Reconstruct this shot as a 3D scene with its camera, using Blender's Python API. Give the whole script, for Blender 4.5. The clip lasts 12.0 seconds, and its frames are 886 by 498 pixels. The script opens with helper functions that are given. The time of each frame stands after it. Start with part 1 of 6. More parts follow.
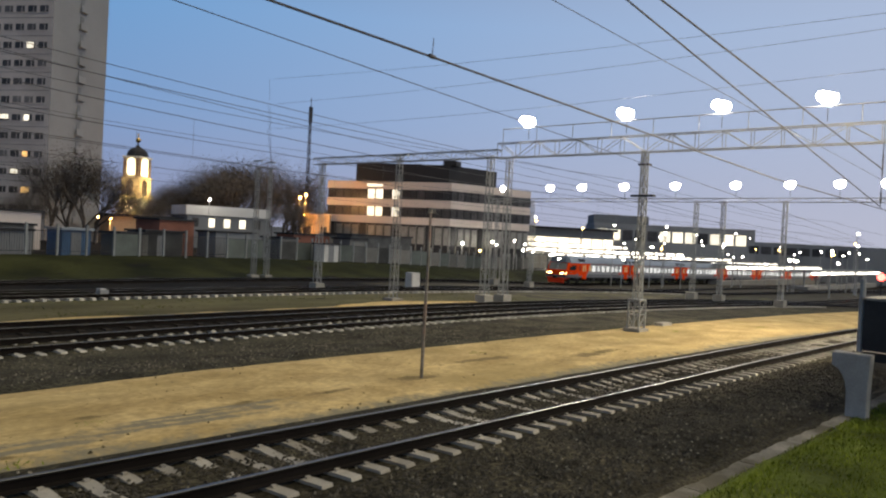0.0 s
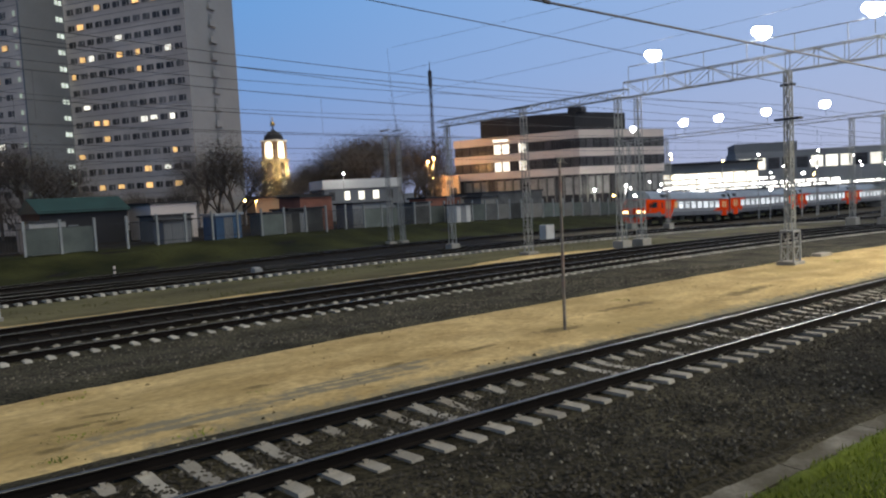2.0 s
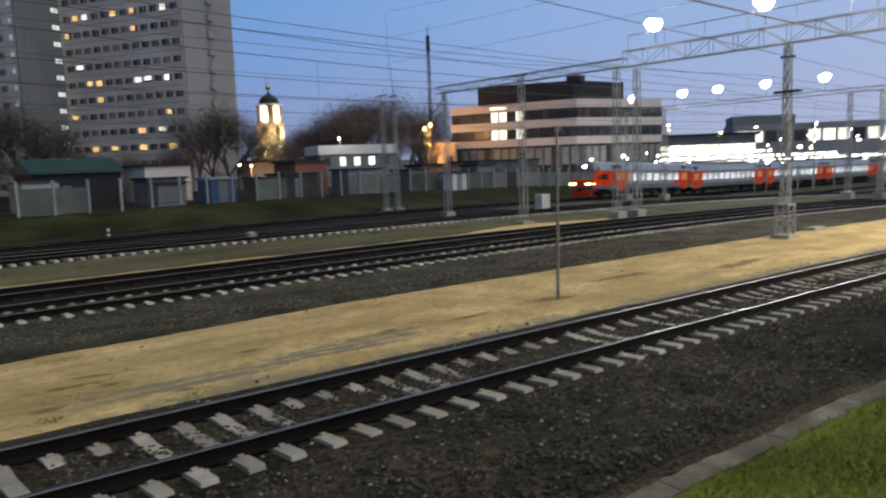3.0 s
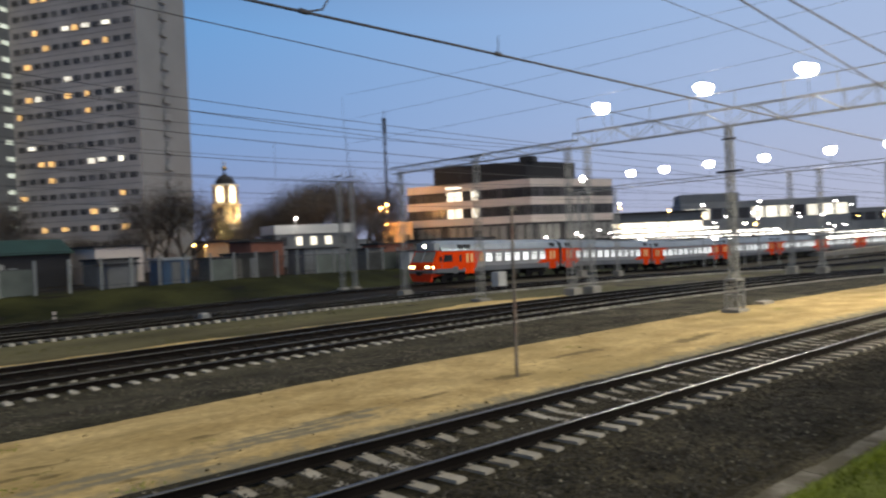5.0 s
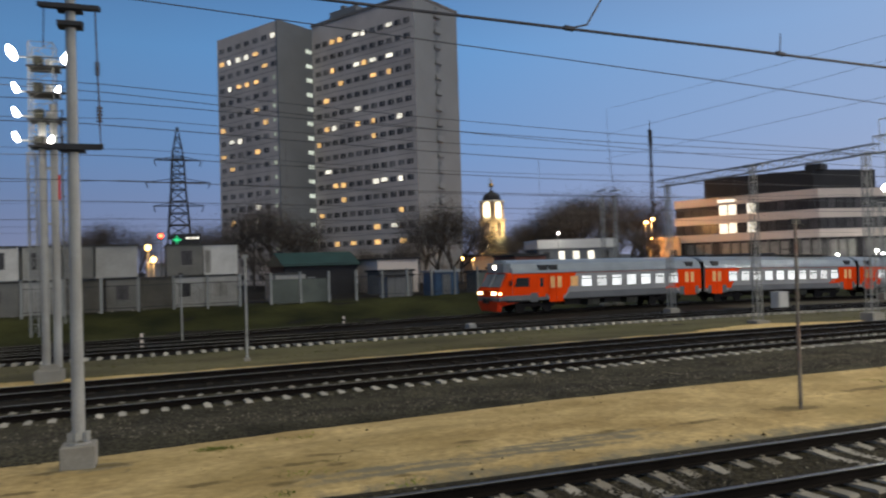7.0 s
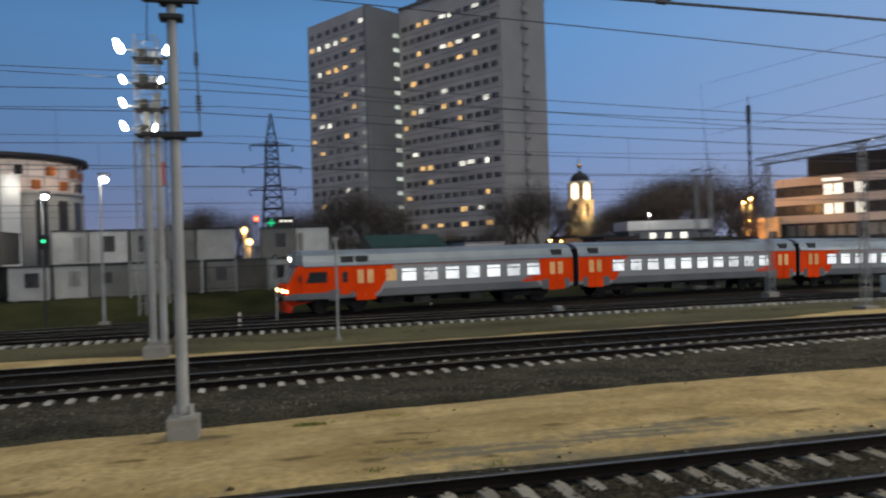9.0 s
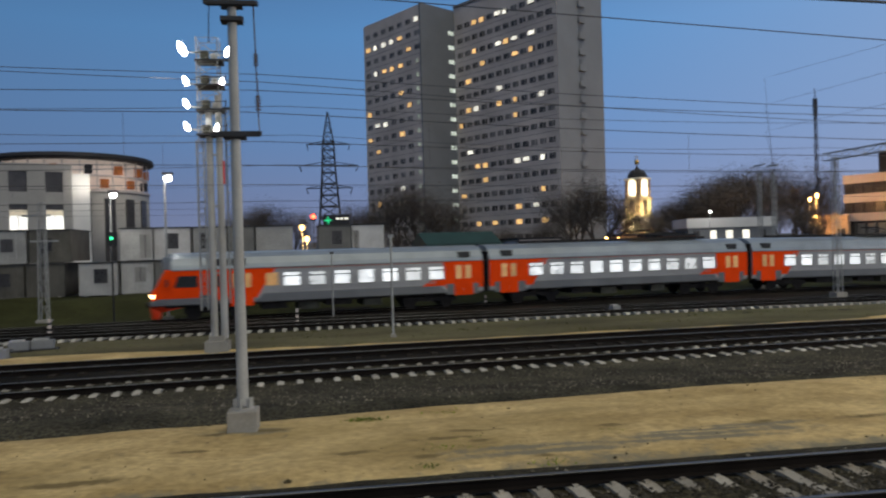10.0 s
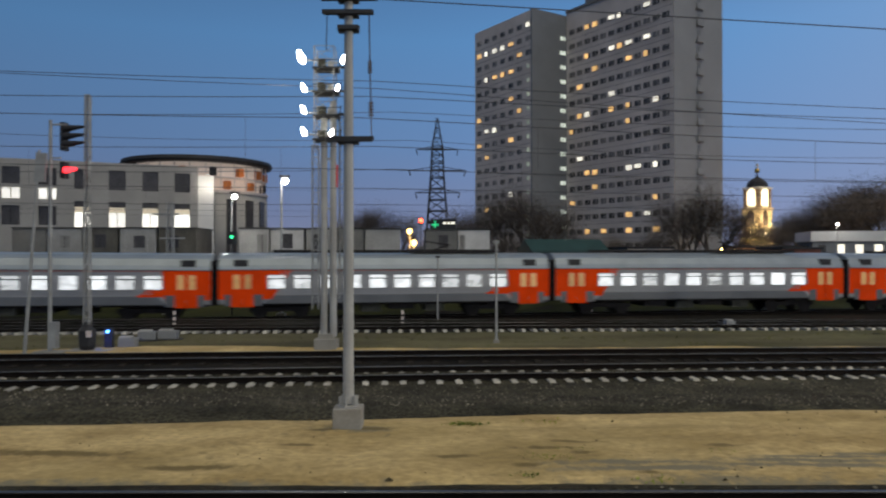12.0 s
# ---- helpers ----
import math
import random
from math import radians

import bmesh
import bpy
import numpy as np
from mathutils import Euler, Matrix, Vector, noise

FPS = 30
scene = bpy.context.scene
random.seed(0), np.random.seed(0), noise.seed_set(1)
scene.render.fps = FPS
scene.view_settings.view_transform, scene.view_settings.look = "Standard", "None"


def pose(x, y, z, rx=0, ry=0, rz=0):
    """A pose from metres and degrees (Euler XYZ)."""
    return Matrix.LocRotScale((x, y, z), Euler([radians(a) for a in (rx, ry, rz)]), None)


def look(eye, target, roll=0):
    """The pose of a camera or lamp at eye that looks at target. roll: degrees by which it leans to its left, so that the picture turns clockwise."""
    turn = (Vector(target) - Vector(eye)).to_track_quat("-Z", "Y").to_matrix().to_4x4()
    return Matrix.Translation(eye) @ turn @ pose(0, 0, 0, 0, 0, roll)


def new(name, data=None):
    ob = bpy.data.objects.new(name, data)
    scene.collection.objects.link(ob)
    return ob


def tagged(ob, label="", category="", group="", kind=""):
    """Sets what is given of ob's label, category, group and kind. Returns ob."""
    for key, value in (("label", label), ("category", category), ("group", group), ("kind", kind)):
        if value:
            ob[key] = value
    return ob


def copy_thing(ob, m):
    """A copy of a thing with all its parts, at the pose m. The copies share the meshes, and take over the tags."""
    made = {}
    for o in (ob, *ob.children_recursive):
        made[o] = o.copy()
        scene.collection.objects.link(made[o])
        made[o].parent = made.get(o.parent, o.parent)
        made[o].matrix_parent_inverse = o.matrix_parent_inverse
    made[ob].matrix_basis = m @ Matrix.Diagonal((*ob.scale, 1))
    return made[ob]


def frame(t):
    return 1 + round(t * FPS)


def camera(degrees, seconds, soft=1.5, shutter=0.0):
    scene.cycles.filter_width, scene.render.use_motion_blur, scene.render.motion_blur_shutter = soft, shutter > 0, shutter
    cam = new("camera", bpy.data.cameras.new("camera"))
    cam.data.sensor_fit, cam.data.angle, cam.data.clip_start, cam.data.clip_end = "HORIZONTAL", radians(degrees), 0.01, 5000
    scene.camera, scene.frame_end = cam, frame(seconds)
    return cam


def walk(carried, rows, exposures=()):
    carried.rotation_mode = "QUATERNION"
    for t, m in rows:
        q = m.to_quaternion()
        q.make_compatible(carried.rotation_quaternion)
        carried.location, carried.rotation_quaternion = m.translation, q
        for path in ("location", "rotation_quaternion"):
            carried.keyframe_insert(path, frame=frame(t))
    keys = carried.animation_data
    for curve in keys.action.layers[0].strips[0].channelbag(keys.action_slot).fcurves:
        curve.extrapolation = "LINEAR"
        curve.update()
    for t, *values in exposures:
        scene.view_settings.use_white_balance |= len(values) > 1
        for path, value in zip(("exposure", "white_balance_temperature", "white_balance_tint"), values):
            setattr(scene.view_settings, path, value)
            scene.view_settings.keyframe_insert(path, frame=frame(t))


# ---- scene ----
# ---------------------------------------------------------------- camera
cam = camera(62.5, 12.0, soft=2.15, shutter=1.0)
EYE = 3.8
TURN = -46.3
# seconds, yaw, pitch, roll: the camera is hand-held on one spot and pans
ROWS = [
    (0.0, 0.0, -0.77, 2.93), (0.5, -0.17, -0.63, 3.01), (1.0, 6.39, -1.90, -0.88), (1.5, 10.53, -4.06, -2.76),
    (2.0, 10.44, -4.23, -2.99), (2.5, 10.34, -6.73, -2.98), (3.0, 10.16, -6.78, -2.02), (3.2, 7.79, -5.79, -1.62),
    (4.8, 5.9, -0.85, -2.35), (5.0, 6.56, -0.77, -2.43), (5.5, 14.46, -0.21, -2.28), (6.0, 21.08, 0.58, -2.03),
    (6.5, 24.43, 0.92, -1.93), (7.0, 26.88, 1.13, -1.74), (7.2, 27.8, 1.12, -1.75), (8.8, 32.40, -0.01, -1.91), (9.0, 33.72, -0.07, -1.76),
    (9.5, 36.32, -0.25, -1.66), (10.0, 38.00, -0.14, -1.64), (10.5, 40.18, -0.13, -1.38), (11.0, 42.80, 0.02, -1.04),
    (11.5, 44.58, 0.32, -0.62), (12.0, 46.26, 0.42, -0.04),
]
EXPOSURES = [(0.0, 0.06, 6850, 10), (0.5, 0.06, 6750, 10), (1.5, 0.06, 6250, 10), (2.5, 0.06, 6080, 10), (3.2, 0.06, 6080, 10), (5.0, 0.09, 6500, 10), (6.5, -0.01, 6450, 10), (9.0, -0.16, 6250, 10), (12.0, -0.18, 6350, 10)]
walk(cam, [(t, pose(0, 0, EYE, 0, 0, yaw + TURN) @ pose(0, 0, 0, 90 + pitch, 0, 0) @ pose(0, 0, 0, 0, 0, roll))
           for t, yaw, pitch, roll in ROWS], EXPOSURES)

# ---------------------------------------------------------------- world and light
world = bpy.data.worlds.new("dusk")
scene.world = world
world.use_nodes = True
wn, wl = world.node_tree.nodes, world.node_tree.links
wn.clear()
w_co = wn.new("ShaderNodeTexCoord")
w_sep = wn.new("ShaderNodeSeparateXYZ")
w_ramp = wn.new("ShaderNodeValToRGB")
w_bg = wn.new("ShaderNodeBackground")
w_out = wn.new("ShaderNodeOutputWorld")
wl.new(w_co.outputs["Generated"], w_sep.inputs[0])
wl.new(w_sep.outputs["Z"], w_ramp.inputs[0])
wl.new(w_bg.outputs[0], w_out.inputs[0])
SKY = [(0.0, (0.180, 0.195, 0.29)), (0.06, (0.148, 0.188, 0.315)), (0.15, (0.112, 0.20, 0.37)), (0.28, (0.086, 0.205, 0.40)),
       (0.45, (0.045, 0.10, 0.22)), (1.0, (0.014, 0.032, 0.075))]
ramp = w_ramp.color_ramp
ramp.elements[0].position, ramp.elements[0].color = SKY[0][0], (*SKY[0][1], 1)
ramp.elements[1].position, ramp.elements[1].color = SKY[-1][0], (*SKY[-1][1], 1)
for p_, c_ in SKY[1:-1]:
    ramp.elements.new(p_).color = (*c_, 1)
# the sky is brighter towards the sunset, off to the right
w_dot = wn.new("ShaderNodeVectorMath")
w_dot.operation = "DOT_PRODUCT"
w_dot.inputs[1].default_value = (0.95, -0.3, 0.0)
w_map = wn.new("ShaderNodeMapRange")
w_map.inputs["From Min"].default_value, w_map.inputs["From Max"].default_value = -1.0, 1.0
w_map.inputs["To Min"].default_value, w_map.inputs["To Max"].default_value = 0.84, 2.3
wl.new(w_co.outputs["Generated"], w_dot.inputs[0])
wl.new(w_dot.outputs["Value"], w_map.inputs["Value"])
wl.new(w_map.outputs[0], w_bg.inputs["Strength"])
w_warm = wn.new("ShaderNodeMapRange")
w_warm.inputs["From Min"].default_value, w_warm.inputs["From Max"].default_value = 0.0, 1.0
w_warm.inputs["To Min"].default_value, w_warm.inputs["To Max"].default_value = 0.0, 0.8
w_mix = wn.new("ShaderNodeMix")
w_mix.data_type = "RGBA"
w_mix.inputs["B"].default_value = (0.217, 0.226, 0.272, 1)
wl.new(w_dot.outputs["Value"], w_warm.inputs["Value"])
wl.new(w_warm.outputs[0], w_mix.inputs["Factor"])
wl.new(w_ramp.outputs[0], w_mix.inputs["A"])
wl.new(w_mix.outputs["Result"], w_bg.inputs["Color"])

# wide warm sun from high behind the camera, added for the yard's lamplight
glow = new("warm_fill_sun", bpy.data.lights.new("warm_fill_sun", "SUN"))
glow.data.energy, glow.data.angle, glow.data.color = 1.52, radians(60), (1.0, 0.88, 0.60)
glow.matrix_world = look((0, 0, 60), (-6, 34, 0))


# ---------------------------------------------------------------- small tools
class Mesh:
    """Collects faces for one mesh."""

    def __init__(self):
        self.v, self.f = [], []

    def box(self, x0, x1, y0, y1, z0, z1, m=None):
        n = len(self.v)
        pts = [(x0, y0, z0), (x1, y0, z0), (x1, y1, z0), (x0, y1, z0), (x0, y0, z1), (x1, y0, z1), (x1, y1, z1), (x0, y1, z1)]
        self.v += [tuple(m @ Vector(p)) for p in pts] if m else pts
        self.f += [tuple(n + i for i in q) for q in ((3, 2, 1, 0), (4, 5, 6, 7), (0, 1, 5, 4), (1, 2, 6, 5), (2, 3, 7, 6), (3, 0, 4, 7))]
        return self

    def tube(self, a, b, r0, r1=None, n=8, caps=True):
        a, b = Vector(a), Vector(b)
        r1 = r0 if r1 is None else r1
        q = (b - a).to_track_quat("Z", "Y")
        k = len(self.v)
        for c, r in ((a, r0), (b, r1)):
            for i in range(n):
                w = 2 * math.pi * (i + 0.5) / n
                self.v.append(tuple(c + q @ Vector((r * math.cos(w), r * math.sin(w), 0))))
        for i in range(n):
            j = (i + 1) % n
            self.f.append((k + i, k + j, k + n + j, k + n + i))
        if caps:
            self.f += [tuple(k + i for i in reversed(range(n))), tuple(k + n + i for i in range(n))]
        return self

    def cable(self, pts, r, n=4):
        """One unbroken thin tube through points."""
        k = len(self.v)
        for i, p in enumerate(pts):
            d = (Vector(pts[min(i + 1, len(pts) - 1)]) - Vector(pts[max(i - 1, 0)])).normalized()
            q = d.to_track_quat("Z", "Y")
            for j in range(n):
                w = 2 * math.pi * j / n
                self.v.append(tuple(Vector(p) + q @ Vector((r * math.cos(w), r * math.sin(w), 0))))
        for i in range(len(pts) - 1):
            for j in range(n):
                a, b = k + i * n + j, k + i * n + (j + 1) % n
                self.f.append((a, b, b + n, a + n))
        return self

    def prism(self, plan, z0, z1):
        """An upright block over a plan that goes anticlockwise."""
        k, n = len(self.v), len(plan)
        self.v += [(x, y, z0) for x, y in plan] + [(x, y, z1) for x, y in plan]
        self.f += [(k + i, k + (i + 1) % n, k + n + (i + 1) % n, k + n + i) for i in range(n)]
        self.f += [tuple(k + i for i in reversed(range(n))), tuple(k + n + i for i in range(n))]
        return self

    def sweep(self, profile, path):
        """A profile of (across, up) along a path of (x, y, z, heading)."""
        k, n = len(self.v), len(profile)
        for x, y, z, h in path:
            c, s = math.cos(h), math.sin(h)
            self.v += [(x - s * a, y + c * a, z + u) for a, u in profile]
        for i in range(len(path) - 1):
            for j in range(n):
                o, p = k + i * n, (j + 1) % n
                self.f.append((o + j, o + n + j, o + n + p, o + p))
        m = k + (len(path) - 1) * n
        self.f += [tuple(k + j for j in range(n)), tuple(m + j for j in reversed(range(n)))]
        return self

    def lathe(self, profile, n=16, at=(0, 0, 0)):
        k, m = len(self.v), len(profile)
        for r, z in profile:
            for i in range(n):
                w = 2 * math.pi * i / n
                self.v.append((at[0] + r * math.cos(w), at[1] + r * math.sin(w), at[2] + z))
        for a in range(m - 1):
            for i in range(n):
                j = (i + 1) % n
                self.f.append((k + a * n + i, k + a * n + j, k + a * n + n + j, k + a * n + n + i))
        self.f += [tuple(k + i for i in reversed(range(n))), tuple(k + (m - 1) * n + i for i in range(n))]
        return self

    def data(self, name, material, smooth=False):
        me = bpy.data.meshes.new(name)
        me.from_pydata(self.v, [], self.f)
        if material:
            me.materials.append(material)
        if smooth:
            me.polygons.foreach_set("use_smooth", [True] * len(me.polygons))
        me.update()
        return me


def part(name, mesh, material, parent, label="", smooth=False, m=None, bevel=0.0):
    """One mesh object under a thing or part."""
    ob = new(name, mesh.data(name, material, smooth) if isinstance(mesh, Mesh) else mesh)
    ob.parent = parent
    if m is not None:
        ob.matrix_basis = m
    if label:
        ob["label"] = label
    if bevel:
        mod = ob.modifiers.new("edge", "BEVEL")
        mod.width, mod.segments, mod.limit_method = bevel, 2, "ANGLE"
    return ob


def thing(name, label, category, m=None, group="", kind=""):
    ob = tagged(new(name), label, category, group, kind)
    ob.empty_display_size = 0.2
    if m is not None:
        ob.matrix_basis = m
    return ob


def solid(name, mesh, material, label, category="", kind="", smooth=False, group=""):
    return tagged(new(name, mesh.data(name, material, smooth)), label, category, group, kind)


def smooth01(a, b, x):
    t = min(1, max(0, (x - a) / (b - a)))
    return t * t * (3 - 2 * t)


# ---------------------------------------------------------------- the lie of the land
def clampx(x):
    return min(210, max(-90, x))


def y_train(x):
    x = clampx(x)
    return 49.8 + 0.17 * x - 0.0004 * x * x


def y_b(x):
    x = min(42, max(-60, x))
    return 22.25 + 0.075 * x - 0.0009 * x * x


def y_c(x):
    x = min(42, max(-60, x))
    return 26.9 + 0.055 * x - 0.0007 * x * x


def y_d(x):
    x = min(60, max(-60, x))
    return 37.0 + 0.05 * x - 0.0004 * x * x


def y_e(x):
    x = clampx(x)
    return 42.8 + 0.10 * x - 0.0002 * x * x


def y_a(x):
    return 8.77


def ground_z(x, y):
    t = min(72, max(0, x - 18))
    z = -0.0003 * t * t - 0.012 * min(120, max(0, x - 90))
    z += 0.4 * (1 - smooth01(15.5, 20, y))
    z -= 0.5 * smooth01(39, 46, y)
    z += 1.2 * smooth01(4, 12, y - y_train(x))
    return z


# ---------------------------------------------------------------- materials
def mat(name, base, rough=0.7, metal=0.0, var=0.25, scale=3.0, fine=40.0, bump=0.0, tint=None, stretch=(1, 1, 1), rand=0.0, dirt=None, dirt_amount=0.5, dirt_from=0.5, streak=None, grit=None):
    """A surface with coarse blotches, fine grain, relief and a little difference from piece to piece."""
    ma = bpy.data.materials.new(name)
    ma.use_nodes = True
    n, l = ma.node_tree.nodes, ma.node_tree.links
    bs = n["Principled BSDF"]
    bs.inputs["Roughness"].default_value, bs.inputs["Metallic"].default_value = rough, metal
    bs.inputs["Specular IOR Level"].default_value = 0.1 if rough >= 0.9 else 0.4
    co = n.new("ShaderNodeTexCoord")
    mp = n.new("ShaderNodeMapping")
    mp.inputs["Scale"].default_value = stretch
    l.new(co.outputs["Object"], mp.inputs[0])
    info = n.new("ShaderNodeObjectInfo")
    off = n.new("ShaderNodeVectorMath")
    off.operation = "ADD"
    mul = n.new("ShaderNodeMath")
    mul.operation = "MULTIPLY"
    mul.inputs[1].default_value = 37.0
    l.new(info.outputs["Random"], mul.inputs[0])
    l.new(mp.outputs[0], off.inputs[0])
    l.new(mul.outputs[0], off.inputs[1])
    big, small = n.new("ShaderNodeTexNoise"), n.new("ShaderNodeTexNoise")
    for t, s in ((big, scale), (small, fine)):
        t.inputs["Scale"].default_value, t.inputs["Detail"].default_value = s, 5
        l.new(off.outputs[0], t.inputs["Vector"])
    ramp_ = n.new("ShaderNodeValToRGB")
    c = Vector(base)
    t2 = Vector(tint) if tint else c
    lo, hi = c * (1 - var), t2 * (1 + var * 0.6)
    ramp_.color_ramp.elements[0].position, ramp_.color_ramp.elements[1].position = 0.33, 0.68
    ramp_.color_ramp.elements[0].color, ramp_.color_ramp.elements[1].color = (*lo, 1), (*hi, 1)
    l.new(big.outputs["Fac"], ramp_.inputs[0])
    grain = n.new("ShaderNodeMix")
    grain.data_type, grain.blend_type = "RGBA", "MULTIPLY"
    grain.inputs["Factor"].default_value = 1.0
    g_map = n.new("ShaderNodeMapRange")
    g_map.inputs["From Min"].default_value, g_map.inputs["From Max"].default_value = 0.3, 0.7
    g_map.inputs["To Min"].default_value, g_map.inputs["To Max"].default_value = max(0.08, 1 - (grit or var) * 0.7), 1 + (grit or var) * 0.35
    l.new(small.outputs["Fac"], g_map.inputs["Value"])
    l.new(ramp_.outputs[0], grain.inputs["A"])
    l.new(g_map.outputs[0], grain.inputs["B"])
    out = grain.outputs["Result"]
    if rand:
        r_map = n.new("ShaderNodeMapRange")
        r_map.inputs["To Min"].default_value, r_map.inputs["To Max"].default_value = 1 - rand, 1 + rand * 0.5
        l.new(info.outputs["Random"], r_map.inputs["Value"])
        piece = n.new("ShaderNodeMix")
        piece.data_type, piece.blend_type = "RGBA", "MULTIPLY"
        piece.inputs["Factor"].default_value = 1.0
        l.new(out, piece.inputs["A"])
        l.new(r_map.outputs[0], piece.inputs["B"])
        out = piece.outputs["Result"]
    if dirt:
        d_n = n.new("ShaderNodeTexNoise")
        d_n.inputs["Scale"].default_value, d_n.inputs["Detail"].default_value = scale * 0.37, 8
        d_n.inputs["Roughness"].default_value = 0.65
        l.new(off.outputs[0], d_n.inputs["Vector"])
        d_r = n.new("ShaderNodeMapRange")
        d_r.inputs["From Min"].default_value, d_r.inputs["From Max"].default_value = dirt_from, dirt_from + 0.18
        d_r.inputs["To Max"].default_value = dirt_amount
        l.new(d_n.outputs["Fac"], d_r.inputs["Value"])
        d_m = n.new("ShaderNodeMix")
        d_m.data_type = "RGBA"
        d_m.inputs["B"].default_value = (*dirt, 1)
        l.new(d_r.outputs[0], d_m.inputs["Factor"])
        l.new(out, d_m.inputs["A"])
        out = d_m.outputs["Result"]
    if streak:
        s_map = n.new("ShaderNodeMapping")
        s_map.inputs["Scale"].default_value = (0.16, 1.7, 1.0)
        l.new(co.outputs["Object"], s_map.inputs[0])
        s_n = n.new("ShaderNodeTexNoise")
        s_n.inputs["Scale"].default_value, s_n.inputs["Detail"].default_value, s_n.inputs["Roughness"].default_value = 1.0, 7, 0.62
        l.new(s_map.outputs[0], s_n.inputs["Vector"])
        s_r = n.new("ShaderNodeMapRange")
        s_r.inputs["From Min"].default_value, s_r.inputs["From Max"].default_value, s_r.inputs["To Max"].default_value = 0.54, 0.70, 0.34
        l.new(s_n.outputs["Fac"], s_r.inputs["Value"])
        spot = n.new("ShaderNodeTexNoise")
        spot.inputs["Scale"].default_value, spot.inputs["Detail"].default_value = 3.2, 4
        l.new(co.outputs["Object"], spot.inputs["Vector"])
        p_r = n.new("ShaderNodeMapRange")
        p_r.inputs["From Min"].default_value, p_r.inputs["From Max"].default_value, p_r.inputs["To Max"].default_value = 0.64, 0.72, 0.45
        l.new(spot.outputs["Fac"], p_r.inputs["Value"])
        mx = n.new("ShaderNodeMath")
        mx.operation = "MAXIMUM"
        l.new(s_r.outputs[0], mx.inputs[0])
        l.new(p_r.outputs[0], mx.inputs[1])
        s_m = n.new("ShaderNodeMix")
        s_m.data_type = "RGBA"
        s_m.inputs["B"].default_value = (*streak, 1)
        l.new(mx.outputs[0], s_m.inputs["Factor"])
        l.new(out, s_m.inputs["A"])
        out = s_m.outputs["Result"]
    l.new(out, bs.inputs["Base Color"])
    rr = n.new("ShaderNodeMapRange")
    rr.inputs["To Min"].default_value, rr.inputs["To Max"].default_value = max(0.03, rough - 0.12), min(1, rough + 0.12)
    l.new(small.outputs["Fac"], rr.inputs["Value"])
    l.new(rr.outputs[0], bs.inputs["Roughness"])
    if bump:
        b = n.new("ShaderNodeBump")
        b.inputs["Strength"].default_value, b.inputs["Distance"].default_value = 0.7, bump
        l.new(small.outputs["Fac"], b.inputs["Height"])
        l.new(b.outputs[0], bs.inputs["Normal"])
    return ma


def light_mat(name, colour, strength, var=0.0, grain=3.5):
    """A surface that gives off light, each piece a little different."""
    ma = bpy.data.materials.new(name)
    ma.use_nodes = True
    n, l = ma.node_tree.nodes, ma.node_tree.links
    bs = n["Principled BSDF"]
    bs.inputs["Base Color"].default_value = (*[min(0.8, c * 0.6) for c in colour], 1)
    bs.inputs["Roughness"].default_value = 0.3
    bs.inputs["Emission Color"].default_value = (*colour, 1)
    bs.inputs["Emission Strength"].default_value = strength
    if var:
        info = n.new("ShaderNodeObjectInfo")
        co = n.new("ShaderNodeTexCoord")
        noi = n.new("ShaderNodeTexNoise")
        noi.inputs["Scale"].default_value, noi.inputs["Detail"].default_value = grain, 3
        add = n.new("ShaderNodeVectorMath")
        mul = n.new("ShaderNodeMath")
        mul.operation, mul.inputs[1].default_value = "MULTIPLY", 50
        l.new(info.outputs["Random"], mul.inputs[0])
        l.new(co.outputs["Object"], add.inputs[0])
        l.new(mul.outputs[0], add.inputs[1])
        l.new(add.outputs[0], noi.inputs["Vector"])
        spread = n.new("ShaderNodeMapRange")
        spread.inputs["From Min"].default_value, spread.inputs["From Max"].default_value = 0.36, 0.64
        l.new(noi.outputs["Fac"], spread.inputs["Value"])
        s = n.new("ShaderNodeMath")
        s.operation = "ADD"
        l.new(info.outputs["Random"], s.inputs[0])
        l.new(spread.outputs[0], s.inputs[1])
        r = n.new("ShaderNodeMapRange")
        r.inputs["From Min"].default_value, r.inputs["From Max"].default_value = 0.1, 1.9
        r.inputs["To Min"].default_value, r.inputs["To Max"].default_value = strength * (1 - var), strength * (1 + var)
        l.new(s.outputs[0], r.inputs["Value"])
        l.new(r.outputs[0], bs.inputs["Emission Strength"])
    return ma


def glass_mat(name, base=(0.03, 0.035, 0.04), rough=0.08):
    ma = mat(name, base, rough, 0.0, 0.3, 0.6, 8.0, rand=0.5)
    return ma


M_BALLAST = mat("ballast", (0.042, 0.037, 0.023), 0.95, 0, 0.4, 1.1, 13.0, bump=0.09, tint=(0.056, 0.049, 0.030), grit=1.3)
M_SHOULDER = mat("grey_ballast", (0.056, 0.051, 0.032), 0.95, 0, 0.45, 0.7, 13.0, bump=0.09, tint=(0.080, 0.073, 0.048), grit=1.4)
M_YARD = mat("yard_ballast", (0.014, 0.013, 0.010), 0.95, 0, 0.4, 0.25, 9.0, bump=0.03, tint=(0.020, 0.017, 0.013))
M_DIRT = mat("trodden_dirt", (0.125, 0.112, 0.058), 0.95, 0, 0.4, 0.35, 7.0, bump=0.02, stretch=(0.35, 1, 1), dirt=(0.070, 0.078, 0.032), dirt_amount=0.7)
